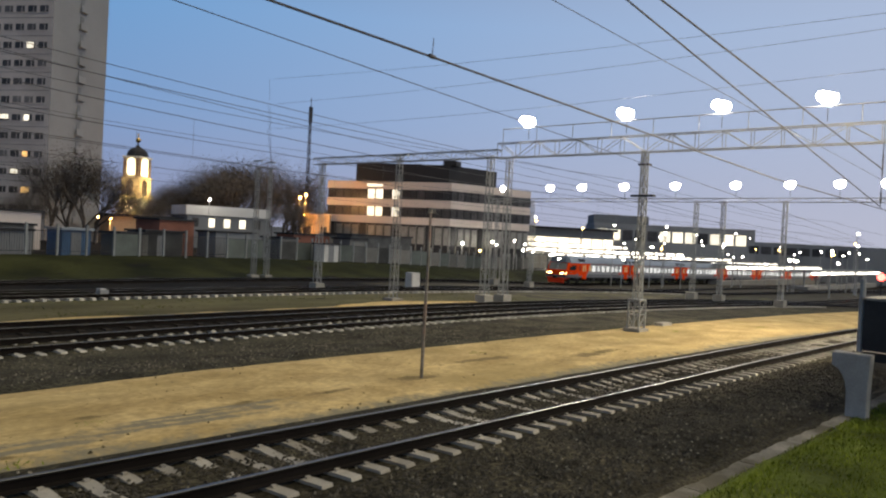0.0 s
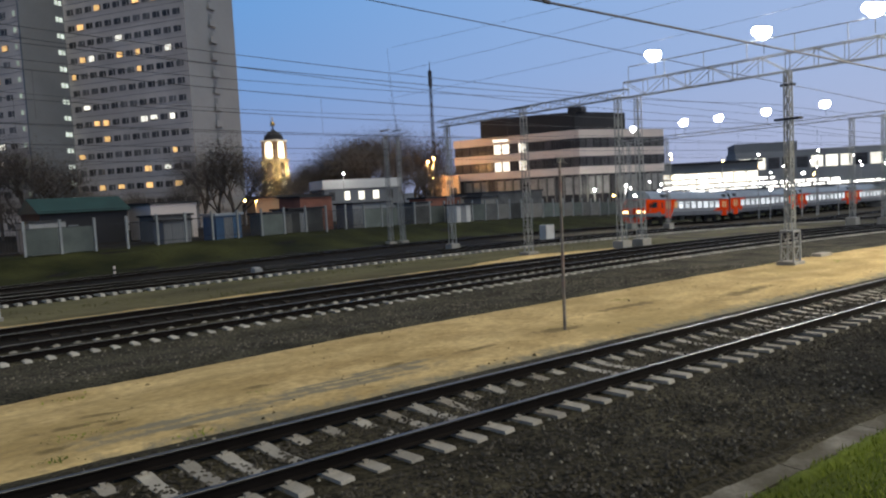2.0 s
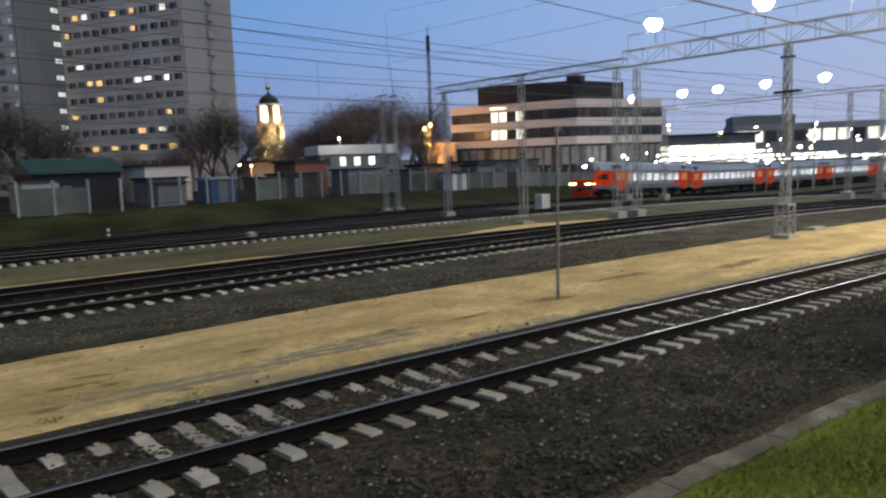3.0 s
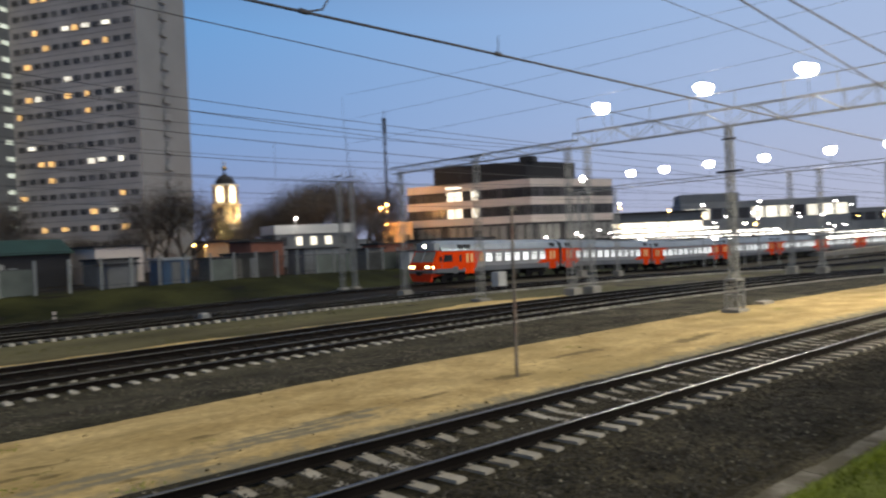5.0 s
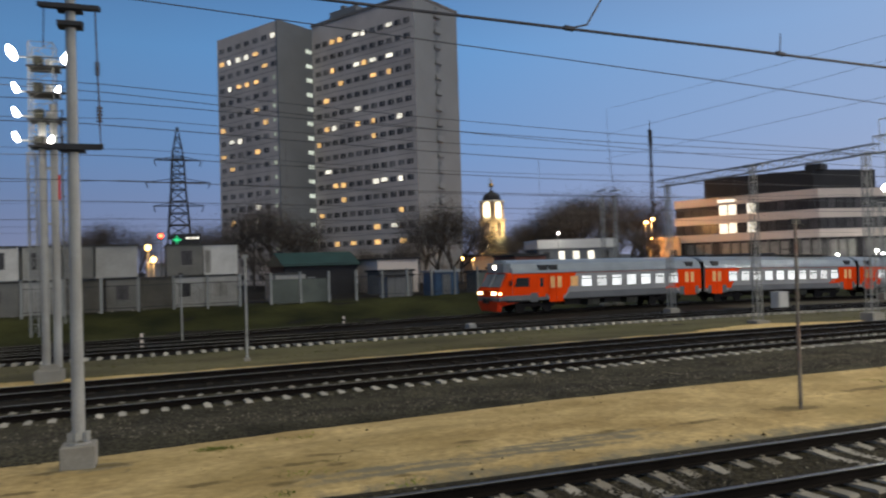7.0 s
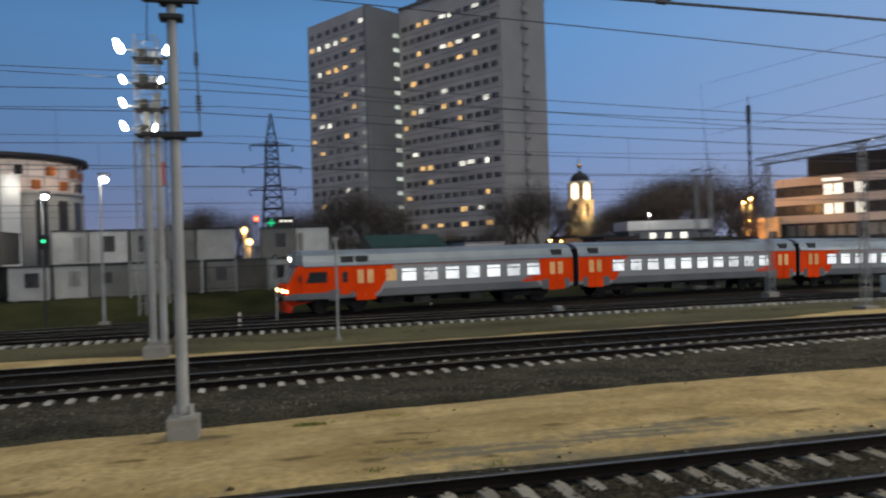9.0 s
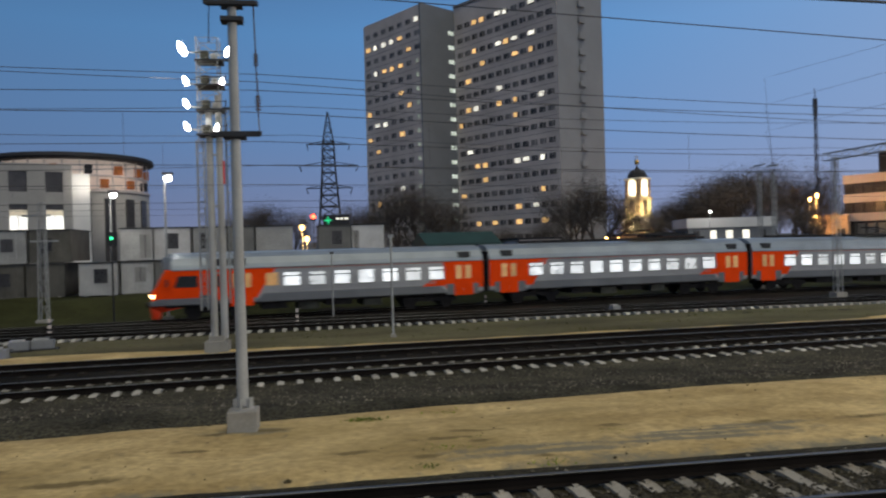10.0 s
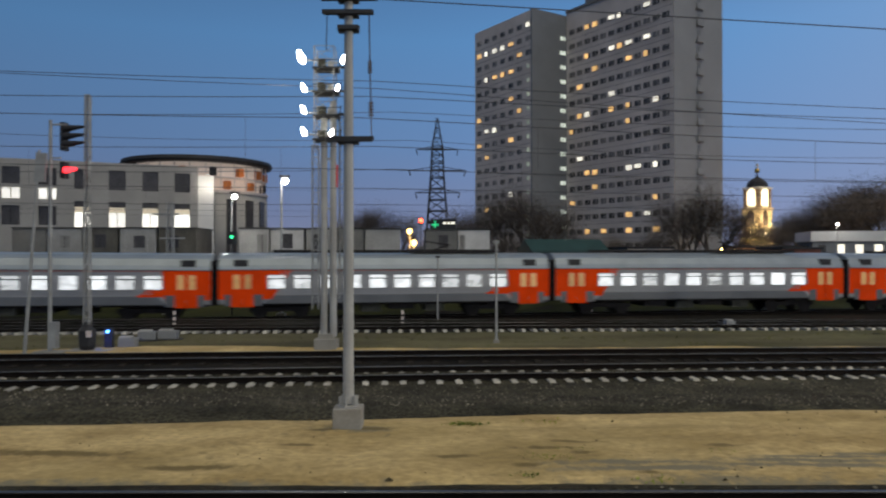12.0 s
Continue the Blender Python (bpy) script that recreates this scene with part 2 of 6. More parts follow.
M_SAND = mat("sand", (0.47, 0.338, 0.143), 0.95, 0, 0.2, 0.8, 9.0, bump=0.03, tint=(0.56, 0.42, 0.197), stretch=(0.7, 1, 1), dirt=(0.30, 0.225, 0.09), dirt_amount=0.6, dirt_from=0.47, grit=0.4, streak=(0.17, 0.14, 0.08))


def stain(ma, colour, spots, ragged=0.9, amount=0.85):
    """Ragged discoloured patches (x, y, half length, half width) lying in a ground material."""
    n, l = ma.node_tree.nodes, ma.node_tree.links
    bs = n["Principled BSDF"]
    before = bs.inputs["Base Color"].links[0].from_socket
    co = n.new("ShaderNodeTexCoord")
    noi = n.new("ShaderNodeTexNoise")
    noi.inputs["Scale"].default_value, noi.inputs["Detail"].default_value, noi.inputs["Roughness"].default_value = 3.0, 7, 0.7
    l.new(co.outputs["Object"], noi.inputs["Vector"])
    rag = n.new("ShaderNodeMapRange")
    rag.inputs["From Min"].default_value, rag.inputs["From Max"].default_value = 0.3, 0.7
    rag.inputs["To Min"].default_value, rag.inputs["To Max"].default_value = -ragged, ragged
    rag.clamp = False
    l.new(noi.outputs["Fac"], rag.inputs["Value"])
    total = None
    for cx, cy, lx, ly in spots:
        sub = n.new("ShaderNodeVectorMath")
        sub.operation = "SUBTRACT"
        sub.inputs[1].default_value = (cx, cy, 0)
        l.new(co.outputs["Object"], sub.inputs[0])
        sc = n.new("ShaderNodeVectorMath")
        sc.operation = "MULTIPLY"
        sc.inputs[1].default_value = (1 / lx, 1 / ly, 0)
        l.new(sub.outputs[0], sc.inputs[0])
        ln = n.new("ShaderNodeVectorMath")
        ln.operation = "LENGTH"
        l.new(sc.outputs[0], ln.inputs[0])
        add = n.new("ShaderNodeMath")
        l.new(ln.outputs["Value"], add.inputs[0])
        l.new(rag.outputs[0], add.inputs[1])
        mr = n.new("ShaderNodeMapRange")
        mr.inputs["From Min"].default_value, mr.inputs["From Max"].default_value = 1.25, 0.45
        mr.inputs["To Max"].default_value = amount
        l.new(add.outputs[0], mr.inputs["Value"])
        if total is None:
            total = mr.outputs[0]
        else:
            mx = n.new("ShaderNodeMath")
            mx.operation = "MAXIMUM"
            l.new(total, mx.inputs[0])
            l.new(mr.outputs[0], mx.inputs[1])
            total = mx.outputs[0]
    mix = n.new("ShaderNodeMix")
    mix.data_type = "RGBA"
    mix.inputs["B"].default_value = (*colour, 1)
    l.new(total, mix.inputs["Factor"])
    l.new(before, mix.inputs["A"])
    l.new(mix.outputs["Result"], bs.inputs["Base Color"])


# spilt gravel along the rails, wheel marks, damp patches
stain(M_SAND, (0.20, 0.18, 0.125), [(4.3, 10.6, 2.6, 0.55), (3.4, 11.5, 1.6, 0.16), (6.0, 11.72, 1.9, 0.15), (6.4, 12.2, 1.2, 0.08), (9.5, 10.75, 5.0, 0.4), (18.0, 10.75, 8.0, 0.4), (30.0, 10.8, 9.0, 0.45), (3.2, 11.85, 1.5, 0.16), (6.3, 11.98, 2.0, 0.16), (7.4, 12.35, 1.1, 0.12), (-1.7, 14.1, 0.7, 0.28), (-8.0, 10.75, 8.0, 0.25)], 0.65, 0.95)
stain(M_SAND, (0.155, 0.115, 0.05), [(1.8, 12.7, 0.5, 0.12), (2.4, 13.16, 0.45, 0.11), (2.4, 12.4, 0.22, 0.11), (4.9, 12.86, 0.32, 0.12), (1.3, 11.74, 0.24, 0.12), (3.2, 11.3, 0.24, 0.10), (7.7, 12.5, 0.3, 0.13), (9.7, 12.37, 0.5, 0.15),
                                     (-6.5, 12.4, 1.1, 0.2), (-9.5, 13.6, 0.8, 0.16), (-4.0, 11.6, 0.9, 0.16), (0.2, 12.2, 0.4, 0.12), (12.3, 12.5, 0.9, 0.25), (16.0, 13.4, 1.2, 0.2), (20.0, 12.4, 1.5, 0.25), (-2.5, 12.9, 0.3, 0.1), (-1.35, 14.12, 0.55, 0.12), (-2.3, 14.0, 0.3, 0.1)], 0.6, 0.9)
M_GRASS = mat("grass_blades", (0.15, 0.20, 0.012), 0.8, 0, 0.45, 0.9, 12.0, tint=(0.23, 0.27, 0.02))
M_TURF = mat("turf", (0.08, 0.10, 0.010), 0.9, 0, 0.45, 0.6, 11.0, bump=0.04, tint=(0.10, 0.13, 0.014))
M_FARGRASS = mat("far_grass", (0.025, 0.029, 0.009), 0.95, 0, 0.5, 0.2, 4.0, bump=0.05, tint=(0.037, 0.039, 0.012))
M_CONC = mat("concrete", (0.29, 0.28, 0.25), 0.85, 0, 0.2, 1.2, 30.0, bump=0.004, rand=0.12, dirt=(0.16, 0.14, 0.11), dirt_amount=0.5)
M_SLEEPER = mat("sleeper_concrete", (0.34, 0.32, 0.275), 0.88, 0, 0.25, 2.0, 35.0, bump=0.006, rand=0.3, dirt=(0.17, 0.14, 0.10), dirt_amount=0.6)
M_RAIL = mat("rusty_rail", (0.010, 0.008, 0.007), 0.92, 0.0, 0.35, 2.0, 60.0, bump=0.002)
M_RAILHEAD = mat("polished_rail", (0.15, 0.15, 0.15), 0.42, 1.0, 0.1, 1.0, 30.0)
M_STEEL = mat("galvanised_steel", (0.31, 0.32, 0.315), 0.55, 0.1, 0.2, 2.0, 40.0, rand=0.1)
M_POLE = mat("grey_painted_steel", (0.36, 0.365, 0.355), 0.55, 0.0, 0.15, 1.0, 25.0, dirt=(0.17, 0.15, 0.12), dirt_amount=0.4)
M_DARK = mat("dark_metal", (0.035, 0.036, 0.04), 0.6, 0.3, 0.3, 2.0, 30.0)
M_WIRE = mat("wire", (0.09, 0.09, 0.10), 0.6, 0.5, 0.2, 2.0, 30.0)
M_INSUL = mat("brown_insulator", (0.07, 0.05, 0.045), 0.25, 0, 0.2, 2.0, 30.0)

# ---------------------------------------------------------------- ground
def sheet(name, xs, low, high, rows, lift, material, label, category="ground", rough=0.0, jag=0.0, kind="structure", fray=0.0):
    """A strip of ground along the tracks between two edges, with uneven borders and relief."""
    me = Mesh()
    for x in xs:
        a = low(x) + (noise.noise((x * 0.35, 3.1, 0)) + 0.6 * noise.noise((x * 1.3, 8.1, 0))) * jag + (noise.noise((x * 5, 21.1, low(0))) + 0.7 * noise.noise((x * 13, 2.7, low(0)))) * fray
        b = high(x) + (noise.noise((x * 0.3, 13.1, 0)) + 0.6 * noise.noise((x * 1.2, 18.1, 0))) * jag + (noise.noise((x * 5, 51.1, low(0) + 7)) + 0.7 * noise.noise((x * 13, 32.7, low(0) + 9))) * fray
        for j in range(rows + 1):
            y = a + (b - a) * j / rows
            rim = min(1.0, min(j, rows - j) / 1.5)
            me.v.append((x, y, ground_z(x, y) + lift * rim - (0.03 if rim == 0 else 0)
                         + rough * noise.noise((x * 0.6, y * 0.8, 1.7)) * rim + rough * 0.4 * noise.noise((x * 2.1, y * 2.6, 5.7)) * rim))
    w = rows + 1
    for i in range(len(xs) - 1):
        for j in range(rows):
            o = i * w + j
            me.f.append((o, o + w, o + w + 1, o + 1))
    return solid(name, me, material, label, category, kind, True)


def steps(a, b, d):
    n = max(1, round((b - a) / d))
    return [a + (b - a) * i / n for i in range(n + 1)]


def build_ground():
    xs = [-4000, -1500, -600, -300, -150] + steps(-100, 210, 3.0) + [300, 500, 900, 1800, 4000]
    ys = [-1500, -300, -80, -30] + steps(-12, 24, 1.5) + steps(26, 90, 2.5) + [110, 150, 250, 500, 1200, 4000]
    me = Mesh()
    for x in xs:
        for y in ys:
            me.v.append((x, y, ground_z(x, y) - 0.03))
    w = len(ys)
    for i in range(len(xs) - 1):
        for j in range(w - 1):
            o = i * w + j
            me.f.append((o, o + w, o + w + 1, o + 1))
    solid("ground", me, M_YARD, "dark brown ballasted railway yard ground", "ground", "structure", True)
    sheet("ballast_bed", steps(-30, 80, 0.8), lambda x: 4.75, lambda x: 10.9, 16, 0.08, M_BALLAST, "dark grey crushed stone ballast under the near track", rough=0.022, jag=0.12)
    sheet("sand_strip", steps(-45, 95, 0.2), lambda x: 10.75, lambda x: min(16.2, 15.4 + 0.09 * x), 16, 0.035, M_SAND, "yellow sandy strip with tyre marks between two tracks", rough=0.04, jag=0.09, fray=0.03)
    sheet("ballast_shoulder", steps(-60, 95, 0.8), lambda x: min(15.9, 15.1 + 0.09 * x), lambda x: y_b(x) + 2.3, 12, 0.085, M_SHOULDER, "dark ballast shoulder beside the second track", rough=0.03, jag=0.12)
    sheet("dirt_strip", steps(-70, 95, 1.0), lambda x: y_c(x) + 2.2, lambda x: y_d(x) - 1.0, 8, 0.02, M_DIRT, "pale trodden dirt and gravel strip between tracks", rough=0.08, jag=0.35)
    sheet("sand_patch", steps(-30, 34, 0.3), lambda x: y_c(x) + 1.9 + 0.4 * noise.noise((x * 0.9, 4.4, 0)), lambda x: y_c(x) + 2.3 + 2.2 * math.exp(-((x + 11) / 7) ** 2), 5, 0.05, M_SAND, "thin drift of yellow sand beside the rails", rough=0.05, jag=0.15)
    sheet("sand_patch", steps(24, 36, 0.6), lambda x: y_c(x) + 2.2, lambda x: y_c(x) + 2.4 + 2.0 * math.exp(-((x - 29) / 4) ** 2), 5, 0.05, M_SAND, "thin drift of yellow sand beside the rails", rough=0.05, jag=0.15)
    sheet("grass_bank", steps(-90, 160, 2.0), lambda x: y_train(x) + 3.2, lambda x: y_train(x) + 17, 10, 0.05, M_FARGRASS, "dark green grass bank below the fence", rough=0.18, jag=0.6)
    sheet("grass_verge", steps(-6, 40, 0.5), lambda x: -2.0, lambda x: 4.3, 12, 0.06, M_TURF, "trodden green turf beside the concrete edging", rough=0.06, jag=0.08)
    # paler sheet of gravel: floodlight and its haze are put into the colour
    sheet("station_apron", steps(44, 150, 2.0), lambda x: 22.0, lambda x: y_train(x) - 3.0, 14, 0.02, mat("floodlit_gravel", (0.085, 0.077, 0.056), 0.95, 0, 0.4, 0.3, 9.0, bump=0.03, stretch=(0.3, 1, 1), dirt=(0.05, 0.045, 0.035)), "grey gravel between the station throat tracks, paler for the floodlights", rough=0.04, jag=0.6)
    # stones and turf creeping over the edging
    sheet("ballast_spill", steps(-4, 40, 0.12), lambda x: 4.47, lambda x: 4.85, 4, 0.075, M_BALLAST, "ballast spilt against the concrete edging", rough=0.02, jag=0.07, fray=0.06)
    sheet("turf_edge", steps(-4, 40, 0.12), lambda x: 4.05, lambda x: 4.32, 3, 0.085, M_TURF, "turf creeping over the concrete edging", rough=0.03, jag=0.07, fray=0.05)


def build_kerb():
    k = thing("kerb", "worn pale concrete edging along the grass verge", "kerb", kind="structure")
    block = Mesh().box(0, 1.98, -0.16, 0.16, -0.12, 0.045).data("kerb_block", mat("worn_kerb", (0.28, 0.26, 0.22), 0.9, 0, 0.4, 1.5, 20.0, bump=0.01, rand=0.2, dirt=(0.07, 0.062, 0.04), dirt_amount=0.9, dirt_from=0.36))
    for i in range(22):
        x = -4 + 2 * i
        part("kerb_block", block, None, k, m=pose(x, 4.42 + 0.02 * noise.noise((i * 3.3, 0, 0)), ground_z(x, 4.4), 0, 0, 0.5 * noise.noise((i * 1.7, 5, 0))))


def build_grass():
    rnd = random.Random(4)
    me = Mesh()
    for _ in range(34000):
        x, y = rnd.uniform(4, 24), rnd.uniform(0.8, 4.28)
        if noise.noise((x * 0.7, y * 0.7, 0)) < -0.45:
            continue
        z, h, w = ground_z(x, y) + 0.04, rnd.uniform(0.03, 0.085), rnd.uniform(0.007, 0.013)
        a, lean = rnd.uniform(0, 6.28), rnd.uniform(0, 0.07)
        c, s, k = math.cos(a), math.sin(a), len(me.v)
        me.v += [(x - s * w, y + c * w, z), (x + s * w, y - c * w, z), (x + c * lean, y + s * lean, z + h)]
        me.f.append((k, k + 1, k + 2))
    solid("grass", me, M_GRASS, "short bright green grass lit by the station lights", "grass", "stuff")
    me = Mesh()
    TUFTS = [(0.43, 14.47), (1.61, 12.18), (1.9, 12.13), (2.29, 12.67), (4.85, 12.5), (3.26, 10.9), (1.3, 11.21)]
    for q in range(12):
        cx, cy = TUFTS[q] if q < len(TUFTS) else (rnd.uniform(-14, 40), rnd.uniform(11.4, 15.8))
        for _ in range(260 if q == 0 else 26):
            x, y = cx + rnd.gauss(0, 0.17), cy + rnd.gauss(0, 0.09)
            z, h, w = ground_z(x, y) + 0.03, rnd.uniform(0.0, 0.01), 0.016
            a, lean = rnd.uniform(0, 6.28), rnd.uniform(0.03, 0.09)
            c, s, k = math.cos(a), math.sin(a), len(me.v)
            me.v += [(x - s * w, y + c * w, z), (x + s * w, y - c * w, z), (x + c * lean, y + s * lean, z + h + 0.03)]
            me.f.append((k, k + 1, k + 2))
    solid("weeds", me, M_GRASS, "small green weed tufts on the sand", "weeds", "stuff")
    me = Mesh()
    for _ in range(1500):
        x, y = rnd.uniform(-16, 30), rnd.uniform(10.9, 15.9)
        if noise.noise((x * 0.5, y * 0.8, 9)) < rnd.uniform(-0.1, 0.5):
            continue
        r, k, a = rnd.uniform(0.012, 0.035) * (1.6 if rnd.random() < 0.1 else 1), len(me.v), rnd.uniform(0, 6.28)
        z = ground_z(x, y) + 0.035 + 0.04 * noise.noise((x * 0.6, y * 0.8, 1.7))
        for i in range(5):
            w = a + i * 1.257
            me.v.append((x + 1.5 * r * math.cos(w), y + r * math.sin(w), z - 0.03))
        me.v.append((x, y, z + r * rnd.uniform(0.3, 0.8)))
        me.f += [(k + i, k + (i + 1) % 5, k + 5) for i in range(5)]
    solid("clods", me, mat("dark_clod", (0.085, 0.07, 0.04), 0.95, 0, 0.5, 3.0, 25.0), "small dark clods and pebbles scattered over the sand", "gravel", "stuff")
    me = Mesh()
    for _ in range(20000):
        if rnd.random() < 0.55:
            x, y = rnd.uniform(1, 26), rnd.choice((rnd.uniform(4.8, 7.4), rnd.uniform(4.8, 7.4), rnd.uniform(8.1, 9.4)))
        else:
            x, y = rnd.uniform(-16, 26), rnd.uniform(16.3, 21)
        r = rnd.uniform(0.018, 0.045)
        z, k, a = ground_z(x, y) + 0.105, len(me.v), rnd.uniform(0, 6.28)
        for i in range(4):
            w = a + i * 1.57 + rnd.uniform(-0.3, 0.3)
            me.v.append((x + r * math.cos(w), y + r * math.sin(w), z - 0.02))
        me.v.append((x + rnd.uniform(-0.4, 0.4) * r, y + rnd.uniform(-0.4, 0.4) * r, z + r * rnd.uniform(0.1, 0.45)))
        me.f += [(k + i, k + (i + 1) % 4, k + 4) for i in range(4)]
    solid("ballast_stones", me, mat("ballast_stone", (0.075, 0.068, 0.055), 0.95, 0, 0.6, 3.0, 25.0), "loose crushed stones of the ballast", "gravel", "stuff")
    me = Mesh()
    for _ in range(3400):
        x, y = (rnd.uniform(1, 24), rnd.uniform(4.8, 10.4)) if rnd.random() < 0.3 else (rnd.uniform(-18, 28), rnd.uniform(16.0, 21.2))
        r, k, a = rnd.uniform(0.014, 0.036), len(me.v), rnd.uniform(0, 6.28)
        z = ground_z(x, y) + 0.105
        for i in range(4):
            w = a + i * 1.57 + rnd.uniform(-0.3, 0.3)
            me.v.append((x + r * math.cos(w), y + r * math.sin(w), z - 0.02))
        me.v.append((x, y, z + r * rnd.uniform(0.2, 0.6)))
        me.f += [(k + i, k + (i + 1) % 4, k + 4) for i in range(4)]
    solid("ballast_chips", me, mat("pale_chip", (0.24, 0.22, 0.17), 0.9, 0, 0.5, 3.0, 25.0), "pale freshly broken chips among the dark ballast", "gravel", "stuff")
    me = Mesh()
    for _ in range(9000):
        x = rnd.uniform(-24, 40)
        y = y_c(x) + 2.6 + rnd.random() ** 1.5 * (y_d(x) - y_c(x) - 4.2)
        if noise.noise((x * 0.35, y * 0.6, 4)) < rnd.uniform(-0.05, 0.6):
            continue
        z, h, w = ground_z(x, y) + 0.02, rnd.uniform(0.03, 0.12), rnd.uniform(0.012, 0.025)
        a, lean = rnd.uniform(0, 6.28), rnd.uniform(0.02, 0.10)
        c, s, k = math.cos(a), math.sin(a), len(me.v)
        me.v += [(x - s * w, y + c * w, z), (x + s * w, y - c * w, z), (x + c * lean, y + s * lean, z + h)]
        me.f.append((k, k + 1, k + 2))
    solid("dry_grass", me, mat("dry_grass_blades", (0.11, 0.115, 0.035), 0.9, 0, 0.4, 0.9, 12.0), "sparse dry grass on the trodden strip", "grass", "stuff")


# ---------------------------------------------------------------- tracks
RAIL_PROFILE = [(-0.066, 0.0), (0.066, 0.0), (0.06, 0.02), (0.012, 0.035), (0.012, 0.125), (0.036, 0.14), (0.036, 0.168), (-0.036, 0.168),
                (-0.036, 0.14), (-0.012, 0.125), (-0.012, 0.035), (-0.06, 0.02)]


def track_path(fy, x0, x1, d, lift):
    out = []
    for x in steps(x0, x1, d):
        h = math.atan2(fy(x + 0.5) - fy(x - 0.5), 1.0)
        out.append((x, fy(x), ground_z(x, fy(x)) + lift, h))
    return out


def sleeper_data(material, bare=0.62, sunk=0.34, end=1.28, w=0.10, mid=0.04, top=0.12):
    me = Mesh()
    prof = [(-end, 0.05), (-end + 0.03, top), (-bare, top - 0.008), (-sunk, mid), (sunk, mid), (bare, top - 0.008), (end - 0.03, top), (end, 0.05)]
    k = len(me.v)
    for y, z in prof:
        me.v += [(-w - 0.02, y, -0.12), (w + 0.02, y, -0.12), (w, y, z), (-w, y, z)]
    for i in range(len(prof) - 1):
        o = k + 4 * i
        for j in range(4):
            me.f.append((o + j, o + 4 + j, o + 4 + (j + 1) % 4, o + (j + 1) % 4))
    me.f += [(k + 3, k + 2, k + 1, k), tuple(k + 4 * (len(prof) - 1) + j for j in range(4))]
    for s in (-1, 1):
        for d in (-0.10, 0.10):
            me.box(-0.035, 0.035, s * 0.795 + d - 0.025, s * 0.795 + d + 0.025, 0.10, 0.135)
    return me.data("sleeper", material)


def build_track(label, fy, x0, x1, s0, s1, pitch, lift=0.0, sleeper=None, skew=0.0):
    t = thing("railway_track", label, "railway track", group="yard tracks", kind="structure")
    for s in (-1, 1):
        path = [(x - math.sin(h) * 0.795 * s, y + math.cos(h) * 0.795 * s, z, h) for x, y, z, h in track_path(fy, x0, x1, 2.0, lift + 0.11)]
        r = part("rail", Mesh().sweep(RAIL_PROFILE, path), M_RAIL, t, "rusty rail with a polished head")
        part("rail_head", Mesh().sweep([(-0.034, 0.1685), (0.034, 0.1685), (0.030, 0.175), (-0.030, 0.175)], path), M_RAILHEAD, r, "shiny worn running surface")
    rnd = random.Random(int(fy(0) * 10))
    for n in range(min(295, int((s1 - s0) / pitch))):
        x = s0 + n * pitch + rnd.uniform(-0.02, 0.02)
        h = math.degrees(math.atan2(fy(x + 0.5) - fy(x - 0.5), 1.0))
        part("sleeper", sleeper, None, t, m=pose(x, fy(x), ground_z(x, fy(x)) + lift + rnd.uniform(-0.012, 0.012), 0, 0, h + skew + rnd.uniform(-0.8, 0.8)))
    return t


def build_tracks():
    sl = sleeper_data(M_SLEEPER, mid=0.06, top=0.106)
    dk = sleeper_data(mat("oily_sleeper", (0.03, 0.026, 0.022), 0.9, 0, 0.3, 2.0, 30.0, rand=0.3))
    sb = sleeper_data(mat("pale_sleeper", (0.52, 0.50, 0.44), 0.88, 0, 0.25, 2.0, 35.0, rand=0.35, dirt=(0.2, 0.17, 0.13), dirt_amount=0.5), 0.74, 0.60, 1.32, 0.09)
    build_track("near track with pale concrete sleepers on dark ballast", y_a, -40, 160, -12.05, 70, 0.508, 0.02, sl, 8.0)
    build_track("second track with concrete sleepers beside a ballast shoulder", y_b, -90, 200, -29.72, 80, 0.5376, 0.005, sb)
    build_track("third track sunk in dark ballast", y_c, -90, 200, -30, 60, 0.9, -0.10, dk)
    build_track("fourth track with sleeper ends along the dirt strip", y_d, -90, 200, -45, 80, 0.55, -0.03, sb)
    build_track("fifth track with bright rails", y_e, -90, 200, -40, 90, 1.1, -0.10, dk)
    build_track("far track on which the red train runs", y_train, -90, 205, -40, 100, 1.1, -0.10, dk)


# ---------------------------------------------------------------- poles and gantries
def lattice(me, base, w0, w1, h, bays, r=0.03, depth=None):
    """Four legs with diagonals, tapering upwards."""
    bx, by, bz = base
    d0, d1 = (depth or w0), (depth or w1)
    def corner(i, f):
        w, d = w0 + (w1 - w0) * f, d0 + (d1 - d0) * f
        sx, sy = ((-1, -1), (1, -1), (1, 1), (-1, 1))[i]
        return (bx + sx * w / 2, by + sy * d / 2, bz + h * f)
    for i in range(4):
        me.tube(corner(i, 0), corner(i, 1), r, r, 4)
        for b in range(bays):
            f0, f1 = b / bays, (b + 1) / bays
            j = (i + 1) % 4
            me.tube(corner(i, f0), corner(j, f1), r * 0.6, n=3, caps=False)
            me.tube(corner(i, f1), corner(j, f1), r * 0.6, n=3, caps=False)
    return me


